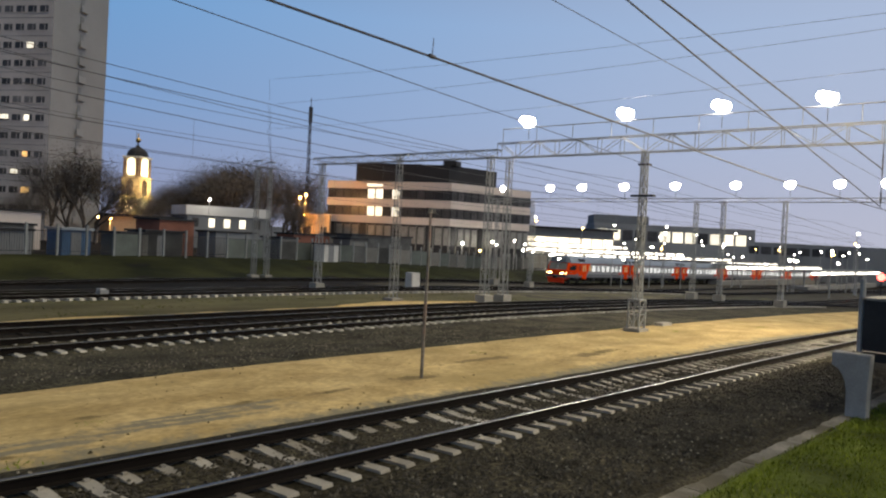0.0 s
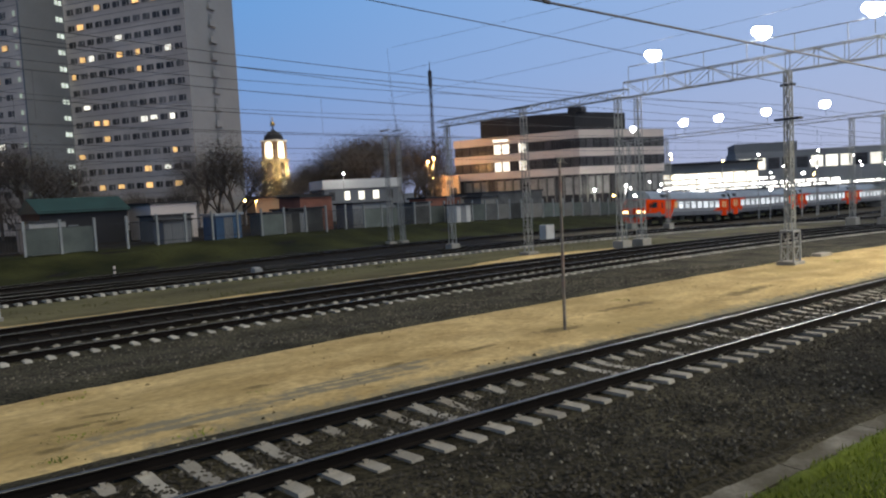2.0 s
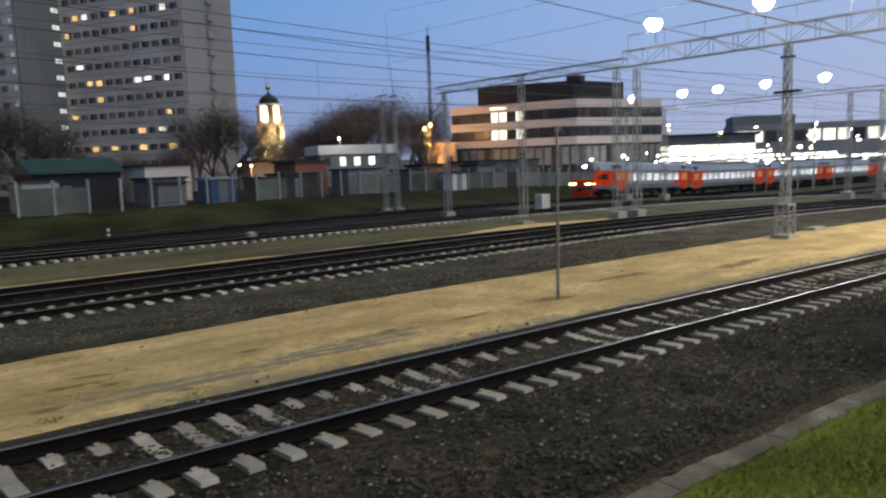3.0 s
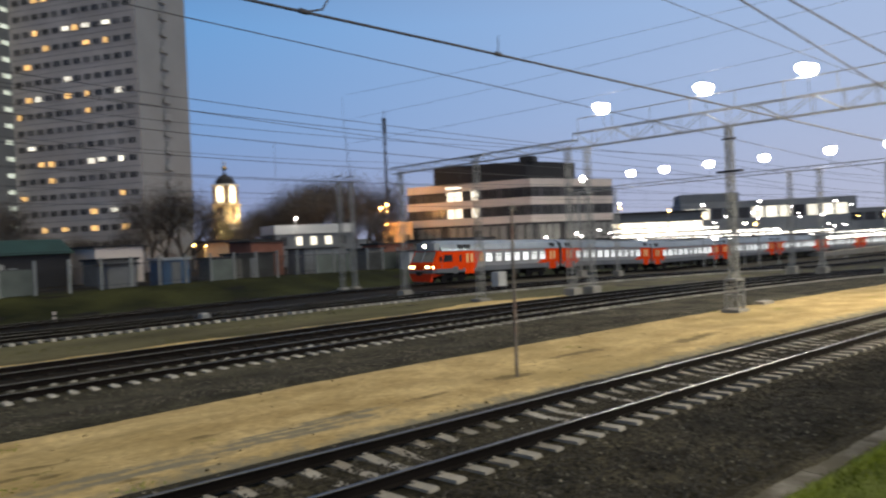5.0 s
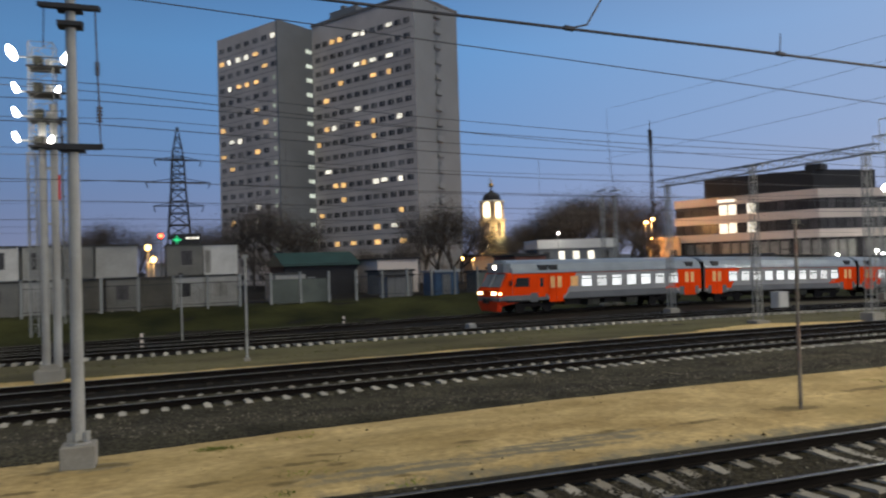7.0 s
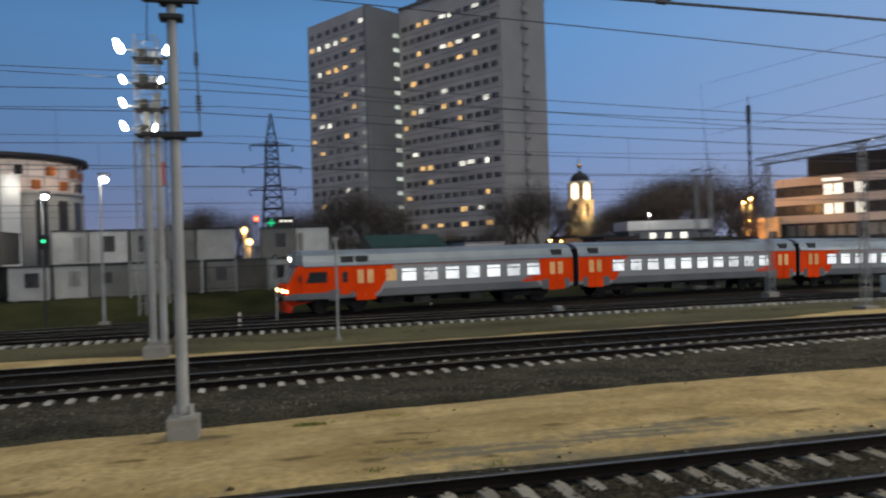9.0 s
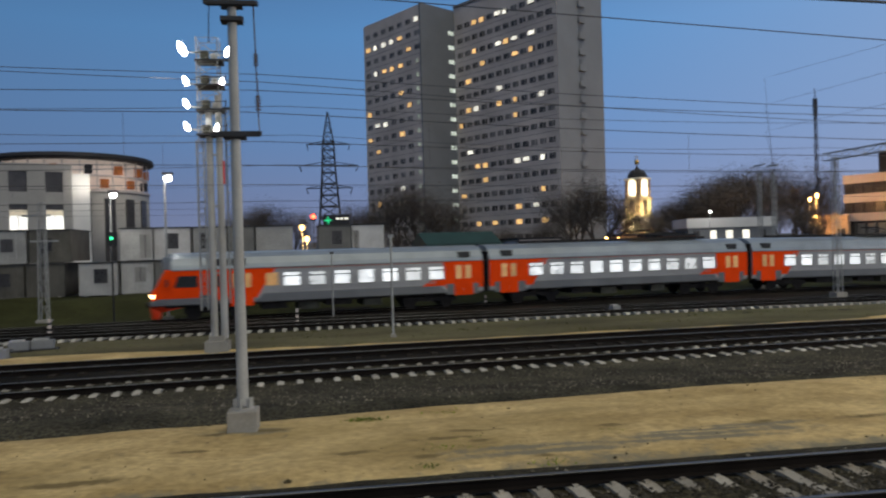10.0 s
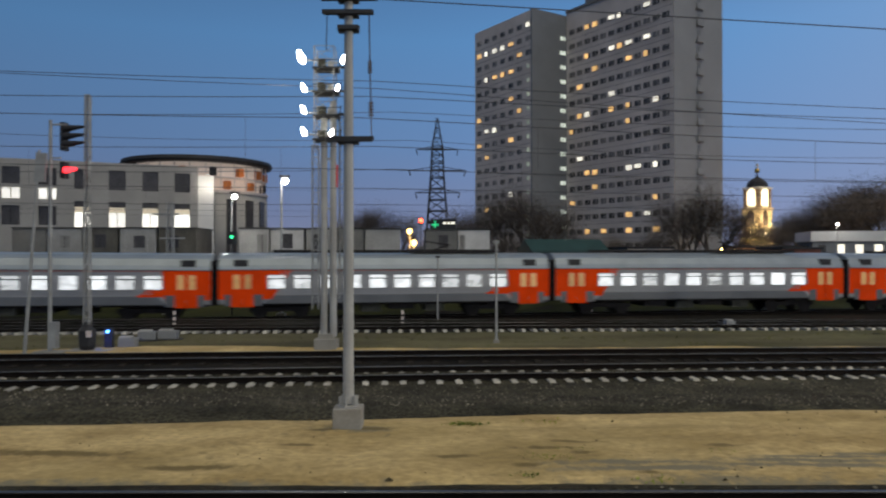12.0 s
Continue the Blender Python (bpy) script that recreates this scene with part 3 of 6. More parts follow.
def truss(me, a, b, w, h, bays, r=0.04):
    """A level lattice beam from a to b, a at its lower chord."""
    a, b = Vector(a), Vector(b)
    d = (b - a).normalized()
    side = Vector((-d.y, d.x, 0)) * w / 2
    up = Vector((0, 0, h))
    for s in (-1, 1):
        me.tube(a + side * s, b + side * s, r, n=4)
        me.tube(a + side * s + up, b + side * s + up, r, n=4)
        for i in range(bays):
            p, q = a.lerp(b, i / bays) + side * s, a.lerp(b, (i + 1) / bays) + side * s
            me.tube(p, p + up, r * 0.6, n=3, caps=False)
            me.tube(p, q + up, r * 0.6, n=3, caps=False) if i % 2 else me.tube(p + up, q, r * 0.6, n=3, caps=False)
    for i in range(bays + 1):
        p = a.lerp(b, i / bays)
        me.tube(p - side + up, p + side + up, r * 0.6, n=3, caps=False)
        me.tube(p - side, p + side, r * 0.6, n=3, caps=False)
    return me


def insulator(me, a, b, r=0.05, n=5):
    a, b = Vector(a), Vector(b)
    me.tube(a, b, r * 0.35, n=6)
    for i in range(n):
        p = a.lerp(b, (i + 0.5) / n)
        e = (b - a).normalized() * 0.012
        me.tube(p - e, p + e, r, r * 0.8, 8)


L_FLOOD = light_mat("floodlight_glass", (1.0, 0.96, 0.88), 60.0)
L_SMALL = light_mat("lamp_glass", (1.0, 0.97, 0.9), 30.0)
L_WARM = light_mat("sodium_lamp", (1.0, 0.55, 0.16), 22.0)


def floodlight(parent, x, y, z, yaw, w=0.9, power=0.0, tilt=35, twin=0):
    """A boxy floodlight on a bracket; the glass faces along yaw."""
    m = pose(x, y, z, 0, 0, yaw)
    f = part("floodlight", Mesh().box(-0.14, 0.06, -w * 0.3, w * 0.3, -0.19, 0.19, pose(0, 0, 0, 0, tilt, 0)), M_STEEL, parent, "grey floodlight housing", m=m)
    lens = Mesh().lathe([(0.04, -0.33), (w * 0.22, -0.30), (w * 0.36, -0.14), (w * 0.42, 0.06), (w * 0.38, 0.22), (0.05, 0.33)], 14)
    part("lens", lens, L_FLOOD, f, "glaring white lens", smooth=True, m=pose(0.12, 0, -0.05, 0, tilt * 0.5, 0))
    if twin:
        small = Mesh().lathe([(0.03, -0.24), (w * 0.2, -0.18), (w * 0.29, 0.02), (w * 0.2, 0.2), (0.03, 0.26)], 12)
        part("lens", small, L_FLOOD, f, "glaring white lens", smooth=True, m=pose(0.1, twin * w * 0.30, 0.08, 0, tilt * 0.5, 0))
    part("bracket", Mesh().tube((-0.1, 0, -1.1), (-0.1, 0, -0.25), 0.02, n=6), M_DARK, f)
    if power:
        la = new("flood_lamp", bpy.data.lights.new("flood_lamp", "SPOT"))
        la.data.energy, la.data.color, la.data.shadow_soft_size = power, (1.0, 0.86, 0.64), 0.35
        la.data.spot_size, la.data.spot_blend = radians(150), 0.7
        c = m @ Vector((0.4, 0, -0.1))
        la.matrix_world = look(c, c + (m.to_3x3() @ Vector((1, 0, -0.7))))


def foot(parent, w=0.55, h=0.43, name="footing"):
    part(name, Mesh().box(-w / 2, w / 2, -w / 2, w / 2, -0.3, h), M_CONC, parent, "square concrete footing", bevel=0.02)


def contact_pole(x, y, h, label, arms):
    z = ground_z(x, y)
    t = thing("catenary_pole", label, "catenary pole", pose(x, y, z), "catenary poles")
    foot(t)
    part("shaft", Mesh().tube((0, 0, 0.5), (0, 0, h), 0.108, 0.08, 16), M_POLE, t, smooth=False)
    fl = Mesh().tube((0, 0, 0.43), (0, 0, 0.47), 0.2, n=12)
    fl = part("flange", fl, M_POLE, t, "round steel flange")
    for i in range(6):
        part("rib", Mesh().box(0.08, 0.19, -0.008, 0.008, 0.465, 0.64, pose(0, 0, 0, 0, 0, 60 * i + 20)), M_POLE, fl)
    for zz, x0, x1, thick in arms:
        part("cross_arm", Mesh().box(x0, x1, -0.17, -0.11, zz - 0.04, zz + 0.04), M_DARK, t, "dark steel cross-arm")
        part("cross_arm", Mesh().box(x0, x1, 0.11, 0.17, zz + 0.03, zz + 0.11), M_DARK, t, "dark steel cross-arm")
        part("clamp", Mesh().box(-0.2, 0.2, -0.12, 0.12, zz - thick, zz + thick), M_DARK, t)
    return t


def build_near_poles():
    t = contact_pole(-1.84, 14.3, 9.4, "grey tubular steel catenary pole on a concrete footing in the sand", [(8.12, -0.5, 0.48, 0.06), (7.82, -0.2, 0.2, 0.05), (5.63, -0.42, 0.48, 0.07), (8.4, -0.55, 0.55, 0.05)])
    ins = Mesh()
    insulator(ins, (0.42, 0, 6.95), (0.42, 0, 7.2))
    insulator(ins, (0.44, 0, 6.1), (0.44, 0, 6.4), 0.06)
    ins.tube((0.40, 0, 8.1), (0.42, 0, 7.2), 0.014, n=5).tube((0.42, 0, 6.95), (0.44, 0, 6.4), 0.014, n=5).tube((0.44, 0, 6.1), (0.45, 0, 5.7), 0.012, n=5)
    part("hanger", Mesh().tube((-0.42, 0, 8.1), (-0.44, 0, 7.4), 0.010, n=5), M_DARK, t)
    part("insulator_string", ins, M_INSUL, t, "hanging insulator string")
    # thin post
    z = ground_z(12.45, 12.4)
    p = thing("marker_post", "thin weathered steel post standing in the sand", "post", pose(12.45, 12.4, z, 0, 0.6, 0))
    part("shaft", Mesh().tube((0, 0, -0.2), (0, 0, 4.1), 0.045, 0.035, 8), mat("old_post_paint", (0.25, 0.22, 0.18), 0.7, 0.1, 0.4, 3, 30, dirt=(0.3, 0.09, 0.05)), p)
    part("head", Mesh().box(-0.13, 0.13, -0.03, 0.03, 4.02, 4.14).tube((0.1, 0, 4.05), (0.24, 0, 3.98), 0.03, n=6), M_DARK, p)
    # pole with a boxed foot
    x, y = 27.5, 15.0
    z = ground_z(x, y)
    p = thing("catenary_pole", "slender grey catenary pole with a lattice foot on a concrete block", "catenary pole", pose(x, y, z), "catenary poles")
    part("footing", Mesh().box(-0.38, 0.38, -0.38, 0.38, -0.3, 0.16), M_CONC, p, bevel=0.02)
    part("lattice_foot", lattice(Mesh(), (0, 0, 0.15), 0.5, 0.5, 1.15, 2, 0.035).box(-0.27, 0.27, -0.27, 0.27, 1.3, 1.36), M_STEEL, p)
    part("shaft", lattice(Mesh(), (0, 0, 1.36), 0.27, 0.2, 6.1, 12, 0.035), M_STEEL, p)
    part("cross_arm", Mesh().box(-0.15, 0.15, -0.5, 0.5, 5.6, 5.68), M_DARK, p)
    part("cross_arm", Mesh().box(-0.12, 0.12, -0.25, 0.25, 6.9, 6.97), M_DARK, p)
    part("footing", Mesh().box(-0.45, 0.45, -0.2, 0.2, -0.2, 0.14), M_CONC, p, "low concrete stub beside the pole", m=pose(3.6, 0.6, 0))


def lattice_leg(parent, x, y, h, w=0.42, taper=0.3, block=0.5):
    z = ground_z(x, y)
    part("footing", Mesh().box(x - 0.42, x + 0.42, y - 0.42, y + 0.42, z - 0.3, z + block), M_CONC, parent, "concrete footing", bevel=0.03)
    part("leg", lattice(Mesh(), (x, y, z + block), w, taper, h - block - z, 9, 0.035), M_STEEL, parent, "lattice steel leg")


def build_gantries():
    g = thing("rigid_portal", "grey lattice portal spanning the far tracks", "gantry", group="portals")
    lattice_leg(g, 34.3, 46.1, 9.2)
    lattice_leg(g, 35.5, 30.1, 9.2)
    part("beam", truss(Mesh(), (34.25, 47.0, 9.1), (35.55, 29.4, 9.1), 0.45, 0.5, 14, 0.035), M_STEEL, g, "lattice beam")
    g = thing("lamp_gantry", "long lattice gantry carrying white floodlights over the tracks", "gantry", group="portals")
    lattice_leg(g, 37.5, 30.2, 9.4)
    lattice_leg(g, 39.0, 2.5, 9.4)
    part("beam", truss(Mesh(), (37.4, 31.0, 9.35), (39.1, 1.6, 9.35), 0.5, 0.95, 20, 0.04), M_STEEL, g, "deep lattice beam")
    part("top_rail", Mesh().tube((37.2, 30.6, 11.2), (38.8, 2, 11.2), 0.03, n=6), M_STEEL, g, "thin handrail of the beam")
    for i in range(12):
        part("rail_post", Mesh().tube((37.2 + 1.6 * i / 11, 30.6 - 28.6 * i / 11, 10.2), (37.2 + 1.6 * i / 11, 30.6 - 28.6 * i / 11, 11.2), 0.02, n=5), M_STEEL, g)
    for y in (29.0, 22.2, 16.7, 11.6):
        x = 37.3 + (31 - y) / 29.4 * 1.7
        floodlight(g, x, y - 0.28, 11.6, 205, 1.0, 2300, twin=-1)
    # farther row of lamps
    g = thing("lamp_gantry", "farther light gantry with a row of white floodlights", "gantry", group="portals")
    for y in (54.6, 49.5, 30.4, 27.8, 22.4, 13.0):
        lattice_leg(g, 66.0, y, 8.6, 0.36, 0.3, 0.7)
    part("beam", truss(Mesh(), (66, 55.5, 8.5), (66, 11, 8.5), 0.4, 0.35, 26, 0.03), M_STEEL, g, "slim lattice beam")
    for i, y in enumerate((54.2, 47.6, 43.5, 38.5, 33.0, 27.2, 22.5, 18.6, 15.2)):
        floodlight(g, 66.0, y - 0.4, 10.05, 190, 1.05 if i else 0.7, 4800 if i % 3 == 1 else 0)
    # single lattice masts
    for x, y, h in ((29.5, 32.1, 8.75), (37.0, 59.6, 10.3), (38.5, 59.8, 10.3)):
        p = thing("lattice_pole", "slim lattice steel mast on a concrete footing", "catenary pole", group="catenary poles")
        lattice_leg(p, x, y, h + ground_z(x, y), 0.36, 0.26, 0.2)
        part("cross_arm", Mesh().box(x - 0.1, x + 0.1, y - 0.7, y + 0.7, h - 0.15, h - 0.05), M_STEEL, p)


def build_flood_tower():
    x, y = -4.66, 29.35
    t = thing("floodlight_tower", "twin-column steel tower with platforms and white floodlights", "light tower", pose(x, y, ground_z(x, y)))
    part("footing", Mesh().box(-0.45, 0.45, -0.35, 0.35, -0.2, 0.42).box(-0.3, 0.3, -0.22, 0.22, 0.42, 0.62), M_CONC, t)
    for cx, ctop in ((-0.10, 9.4), (0.27, 9.95)):
        part("column", Mesh().tube((cx, 0, 0.5), (cx, 0, ctop), 0.145, 0.13, 14), M_POLE, t, "grey steel column")
    part("tie", Mesh().box(-0.2, 0.4, -0.05, 0.05, 3.0, 3.08).box(-0.2, 0.4, -0.05, 0.05, 5.6, 5.68).box(-0.2, 0.4, -0.05, 0.05, 7.6, 7.68), M_STEEL, t, "steel tie between the columns")
    part("ladder", lattice(Mesh(), (-0.46, 0.1, 1.6), 0.26, 0.26, 6.6, 14, 0.02), M_STEEL, t, "light ladder frame")
    part("ladder", lattice(Mesh(), (0.62, 0.5, 2.0), 0.34, 0.34, 7.5, 16, 0.022), M_STEEL, t, "light ladder frame")
    part("red_sign", Mesh().box(0.36, 0.46, -0.06, 0.0, 6.5, 7.4), mat("red_sign_paint", (0.55, 0.05, 0.04), 0.5, 0, 0.2, 2, 20), t, "narrow red plate")
    part("cage", lattice(Mesh(), (-0.05, 0, 8.0), 0.78, 0.78, 4.1, 8, 0.022), M_STEEL, t, "square lattice cage")
    for zz in (8.35, 9.3, 10.25, 11.2):
        part("platform", Mesh().box(-0.5, 0.5, -0.45, 0.45, zz, zz + 0.06).box(0.45, 0.8, -0.1, 0.1, zz + 0.1, zz + 0.16), M_DARK, t, "dark grating platform")
        part("box", Mesh().box(-0.3, -0.02, -0.3, 0.1, zz + 0.1, zz + 0.42), M_CASE, t, "ballast box", bevel=0.02)
        part("box", Mesh().box(0.08, 0.26, -0.3, 0.1, zz + 0.1, zz + 0.32), M_STEEL, t, "ballast box", bevel=0.02)
        part("rail", Mesh().tube((-0.5, -0.44, zz + 0.3), (0.62, -0.44, zz + 0.34), 0.016, n=5).tube((0.56, -0.4, zz - 0.2), (0.56, 0.1, zz + 0.5), 0.025, n=5), M_DARK, t, "thin guard rail")
    for dx, dz, w, p in ((-0.95, 11.65, 0.36, 70), (0.74, 11.55, 0.25, 0), (-0.85, 10.42, 0.23, 50), (0.5, 10.4, 0.17, 0), (-0.85, 9.55, 0.23, 50), (-0.85, 8.68, 0.23, 0), (0.25, 8.62, 0.18, 0)):
        part("arm", Mesh().tube((0, -0.2, dz - 0.1), (dx, -0.3, dz - 0.1), 0.03, n=6), M_STEEL, t)
        lens = Mesh().lathe([(0.02, -w * 0.8), (w * 0.26, -w * 0.6), (w * 0.38, -0.1 * w), (w * 0.24, w * 0.45), (0.03, w * 0.74)], 16)
        f = part("floodlight", Mesh().tube((0, 0.06, 0), (0, 0.25, 0.02), w * 0.45, w * 0.25, 10), M_DARK, t, m=pose(dx, -0.42, dz))
        part("lens", lens, L_FLOOD, f, "glaring white lens", smooth=True, m=pose(0, 0, 0, 18, -22 if dx < 0 else 18, 0))
        if p:
            la = new("tower_lamp", bpy.data.lights.new("tower_lamp", "POINT"))
            la.data.energy, la.data.color, la.data.shadow_soft_size = p, (1.0, 0.86, 0.64), 0.3
            la.location = (x + dx - 0.6, y - 2.0, dz - 0.6)


def wire(me, x0, x1, fy, z0, slope, sag, span, r, off=0.0):
    """A wire along a track, hanging a little between its supports."""
    pts = []
    for x in steps(x0, x1, 2.5):
        s = (x - off) / span
        pts.append((x, fy(x), z0 + slope * x - sag * 4 * (s - math.floor(s)) * (1 - s + math.floor(s))))
    me.cable(pts, r * 0.85)


def build_wires():
    rows = [("contact_wire", y_b, 6.35, -0.012, 0.10, 0.012), ("messenger_wire", y_b, 7.9, -0.02, 0.35, 0.014), ("feeder_wire", lambda x: y_b(x) + 1.5, 8.9, -0.01, 0.4, 0.014),
            ("contact_wire", y_c, 6.2, -0.01, 0.1, 0.012), ("messenger_wire", y_c, 7.75, -0.012, 0.35, 0.014), ("feeder_wire", y_c, 10.1, -0.03, 0.3, 0.015), ("feeder_wire", lambda x: y_c(x) + 0.7, 9.95, -0.045, 0.3, 0.015),
            ("contact_wire", y_d, 6.3, -0.006, 0.1, 0.014), ("messenger_wire", y_d, 8.1, -0.008, 0.4, 0.016), ("feeder_wire", y_d, 11.0, -0.01, 0.5, 0.016),
            ("contact_wire", y_e, 6.3, -0.006, 0.1, 0.009),
            ("contact_wire", y_train, 6.3, -0.006, 0.1, 0.009), ("messenger_wire", y_train, 8.2, -0.006, 0.4, 0.009), ("feeder_wire", lambda x: y_train(x) + 3, 12.0, -0.006, 0.5, 0.018),
            ("feeder_wire", lambda x: 14.62, 8.85, -0.06, 0.0, 0.014)]
    for name, fy, z0, sl, sag, r in rows:
        me = Mesh()
        wire(me, -60, 60 if fy(0) == 14.62 else 120, fy, z0, sl, sag, 46.0, r, -2.0)
        if name == "messenger_wire" and r > 0.01:
            for x in steps(-50, 100, 9.0):
                s = (x + 2.0) / 46.0
                z = z0 + sl * x - sag * 4 * (s - math.floor(s)) * (1 - s + math.floor(s))
                me.tube((x, fy(x), z), (x, fy(x), z - 1.3), 0.006, n=3, caps=False)
        solid(name, me, M_WIRE, "thin dark overhead wire hung along the tracks", "wire", group="overhead wires")
    for z0, z1 in ((18.0, 15.0), (15.6, 14.5), (13.3, 12.7)):
        pts = [(38.0, y, z1 + (z0 - z1) * (y - 2) / 58 - 0.4 * math.sin(math.pi * (y - 2) / 58)) for y in steps(2, 60, 2.0)]
        pts = [(39.0, 2.5, 10.3)] + pts + [(38.5, 59.8, 10.2)]
        solid("cross_wire", Mesh().cable(pts, 0.011), M_WIRE, "thin wire crossing high over the tracks", "wire", group="overhead wires")
    me = Mesh()
    for p, q in (((-8, 9.1, 7.45), (8, 9.1, 7.0)), ((8, 9.1, 7.0), (26, 9.2, 6.45)), ((26, 9.2, 6.45), (60, 9.5, 6.3))):
        me.tube(p, q, 0.022, n=6)
    for x, z in ((9.0, 6.97), (5.2, 7.08)):
        me.tube((x - 0.07, 9.1, z + 0.01), (x + 0.07, 9.1, z), 0.04, n=6)
    me.tube((5.2, 9.1, 7.08), (5.5, 9.1, 7.16), 0.014, n=5).tube((5.5, 9.1, 7.16), (5.75, 9.1, 7.55), 0.014, n=5).tube((9.0, 9.1, 7.0), (9.02, 9.1, 7.3), 0.008, n=4)
    solid("near_cable", me, M_WIRE, "thick dark overhead cable with clamps above the near track", "wire", group="overhead wires")
    for a, b, r in (((-6, 8.9, 12.0), (38.65, 8.9, 8.1), 0.028), ((-6, 8.9, 12.45), (38.65, 8.9, 6.35), 0.024), ((-6, 8.9, 9.6), (38.65, 8.9, 7.6), 0.010)):
        me = Mesh().tube(a, b, r, n=6).tube(b, (b[0], b[1], 9.4), 0.02, n=6)
        insulator(me, (b[0], b[1], b[2] + 0.2), (b[0], b[1], b[2] + 0.7), 0.07)
        solid("anchor_cable", me, M_WIRE, "dark guy cable crossing the sky", "wire", group="overhead wires")

# ---------------------------------------------------------------- train
M_RED = mat("train_red", (0.80, 0.060, 0.003), 0.9, 0.0, 0.12, 0.6, 20.0, dirt=(0.45, 0.05, 0.01), dirt_amount=0.3)
M_TGREY = mat("train_light_grey", (0.31, 0.32, 0.335), 0.32, 0.0, 0.12, 0.6, 20.0, stretch=(0.3, 1, 3))
M_TDARK = mat("train_slate_grey", (0.125, 0.135, 0.15), 0.4, 0.0, 0.15, 0.6, 20.0)
M_ROOF = mat("train_roof", (0.26, 0.30, 0.335), 0.33, 0.15, 0.15, 0.5, 15.0)
M_UNDER = mat("undercarriage", (0.022, 0.02, 0.02), 0.8, 0.2, 0.4, 2.0, 20.0)
M_GAPDARK = mat("dark_gap_filler", (0.008, 0.008, 0.009), 0.95, 0, 0.3, 2.0, 20.0)
M_CASE = mat("grimy_case", (0.06, 0.062, 0.05), 0.8, 0.0, 0.4, 2.0, 20.0)
M_WINDARK = glass_mat("dark_glass")
L_TWIN = light_mat("lit_saloon_window", (0.95, 0.98, 0.98), 0.74, 0.92, 4.2)
L_TDOOR = light_mat("lit_vestibule_window", (1.0, 0.56, 0.22), 0.14, 0.95, 5.0)
L_HEAD = light_mat("headlamp", (1.0, 0.9, 0.7), 45.0)
L_BUFFER = light_mat("buffer_lamp", (1.0, 0.62, 0.25), 14.0)
CAR, HALF = 22.0, 10.75


def car_section(w=1.74):
    """Half the outline of a car body, from the sill up over the roof."""
    return [(w - 0.06, 1.02), (w, 1.25), (w, 3.15), (w - 0.10, 3.45), (w - 0.38, 3.86), (w - 0.9, 4.12), (0.0, 4.22)]


def hull(me, x0, x1, z_lo, z_hi, off=0.0, ends=True):
    """The part of the body between two heights, as a closed skin."""
    sec = car_section()
    pts = []
    for (y0, a), (y1, b) in zip(sec, sec[1:]):
        if b <= z_lo or a >= z_hi:
            continue
        lo, hi = max(a, z_lo), min(b, z_hi)
        f = lambda z: y0 + (y1 - y0) * (z - a) / (b - a)
        if not pts:
            pts.append((f(lo) + off, lo))
        pts.append((f(hi) + off, hi))
    prof = [(-y, z) for y, z in reversed(pts)]
    prof = pts + [q for q in prof if q[0] < -1e-6]
    k, n = len(me.v), len(prof)
    for x in (x0, x1):
        me.v += [(x, y, z) for y, z in prof]
    me.f += [(k + i, k + n + i, k + n + (i + 1) % n, k + (i + 1) % n) for i in range(n)]
    if ends:
        me.f += [tuple(k + i for i in range(n)), tuple(k + n + i for i in reversed(range(n)))]
    return me


def slab(me, x0, x1, z0, z1, side, d0=0.0, d1=0.02, x0t=None, x1t=None):
    """A thin plate on the car's flank; the upper edge may be shifted."""
    x0t, x1t = (x0 if x0t is None else x0t), (x1 if x1t is None else x1t)
    k = len(me.v)
    for d in (1.74 + d0, 1.74 + d1):
        me.v += [(x0, side * d, z0), (x1, side * d, z0), (x1t, side * d, z1), (x0t, side * d, z1)]
    me.f += [(k, k + 1, k + 2, k + 3), (k + 7, k + 6, k + 5, k + 4)] + [(k + i, k + 4 + i, k + 4 + (i + 1) % 4, k + (i + 1) % 4) for i in range(4)]
    return me


def bogie(car, x):
    b = part("bogie", Mesh().box(-1.9, 1.9, -1.05, -0.9, 0.45, 0.75).box(-1.9, 1.9, 0.9, 1.05, 0.45, 0.75).box(-0.4, 0.4, -1.0, 1.0, 0.5, 0.85), M_UNDER, car, "dark bogie", m=pose(x, 0, 0))
    for dx in (-1.3, 1.3):
        w = Mesh()
        for s in (-1, 1):
            w.tube((dx, s * 0.70, 0.475), (dx, s * 0.84, 0.475), 0.475, n=18)
        w.tube((dx, -0.8, 0.475), (dx, 0.8, 0.475), 0.09, n=8)
        part("wheelset", w, M_UNDER, b, "steel wheelset")


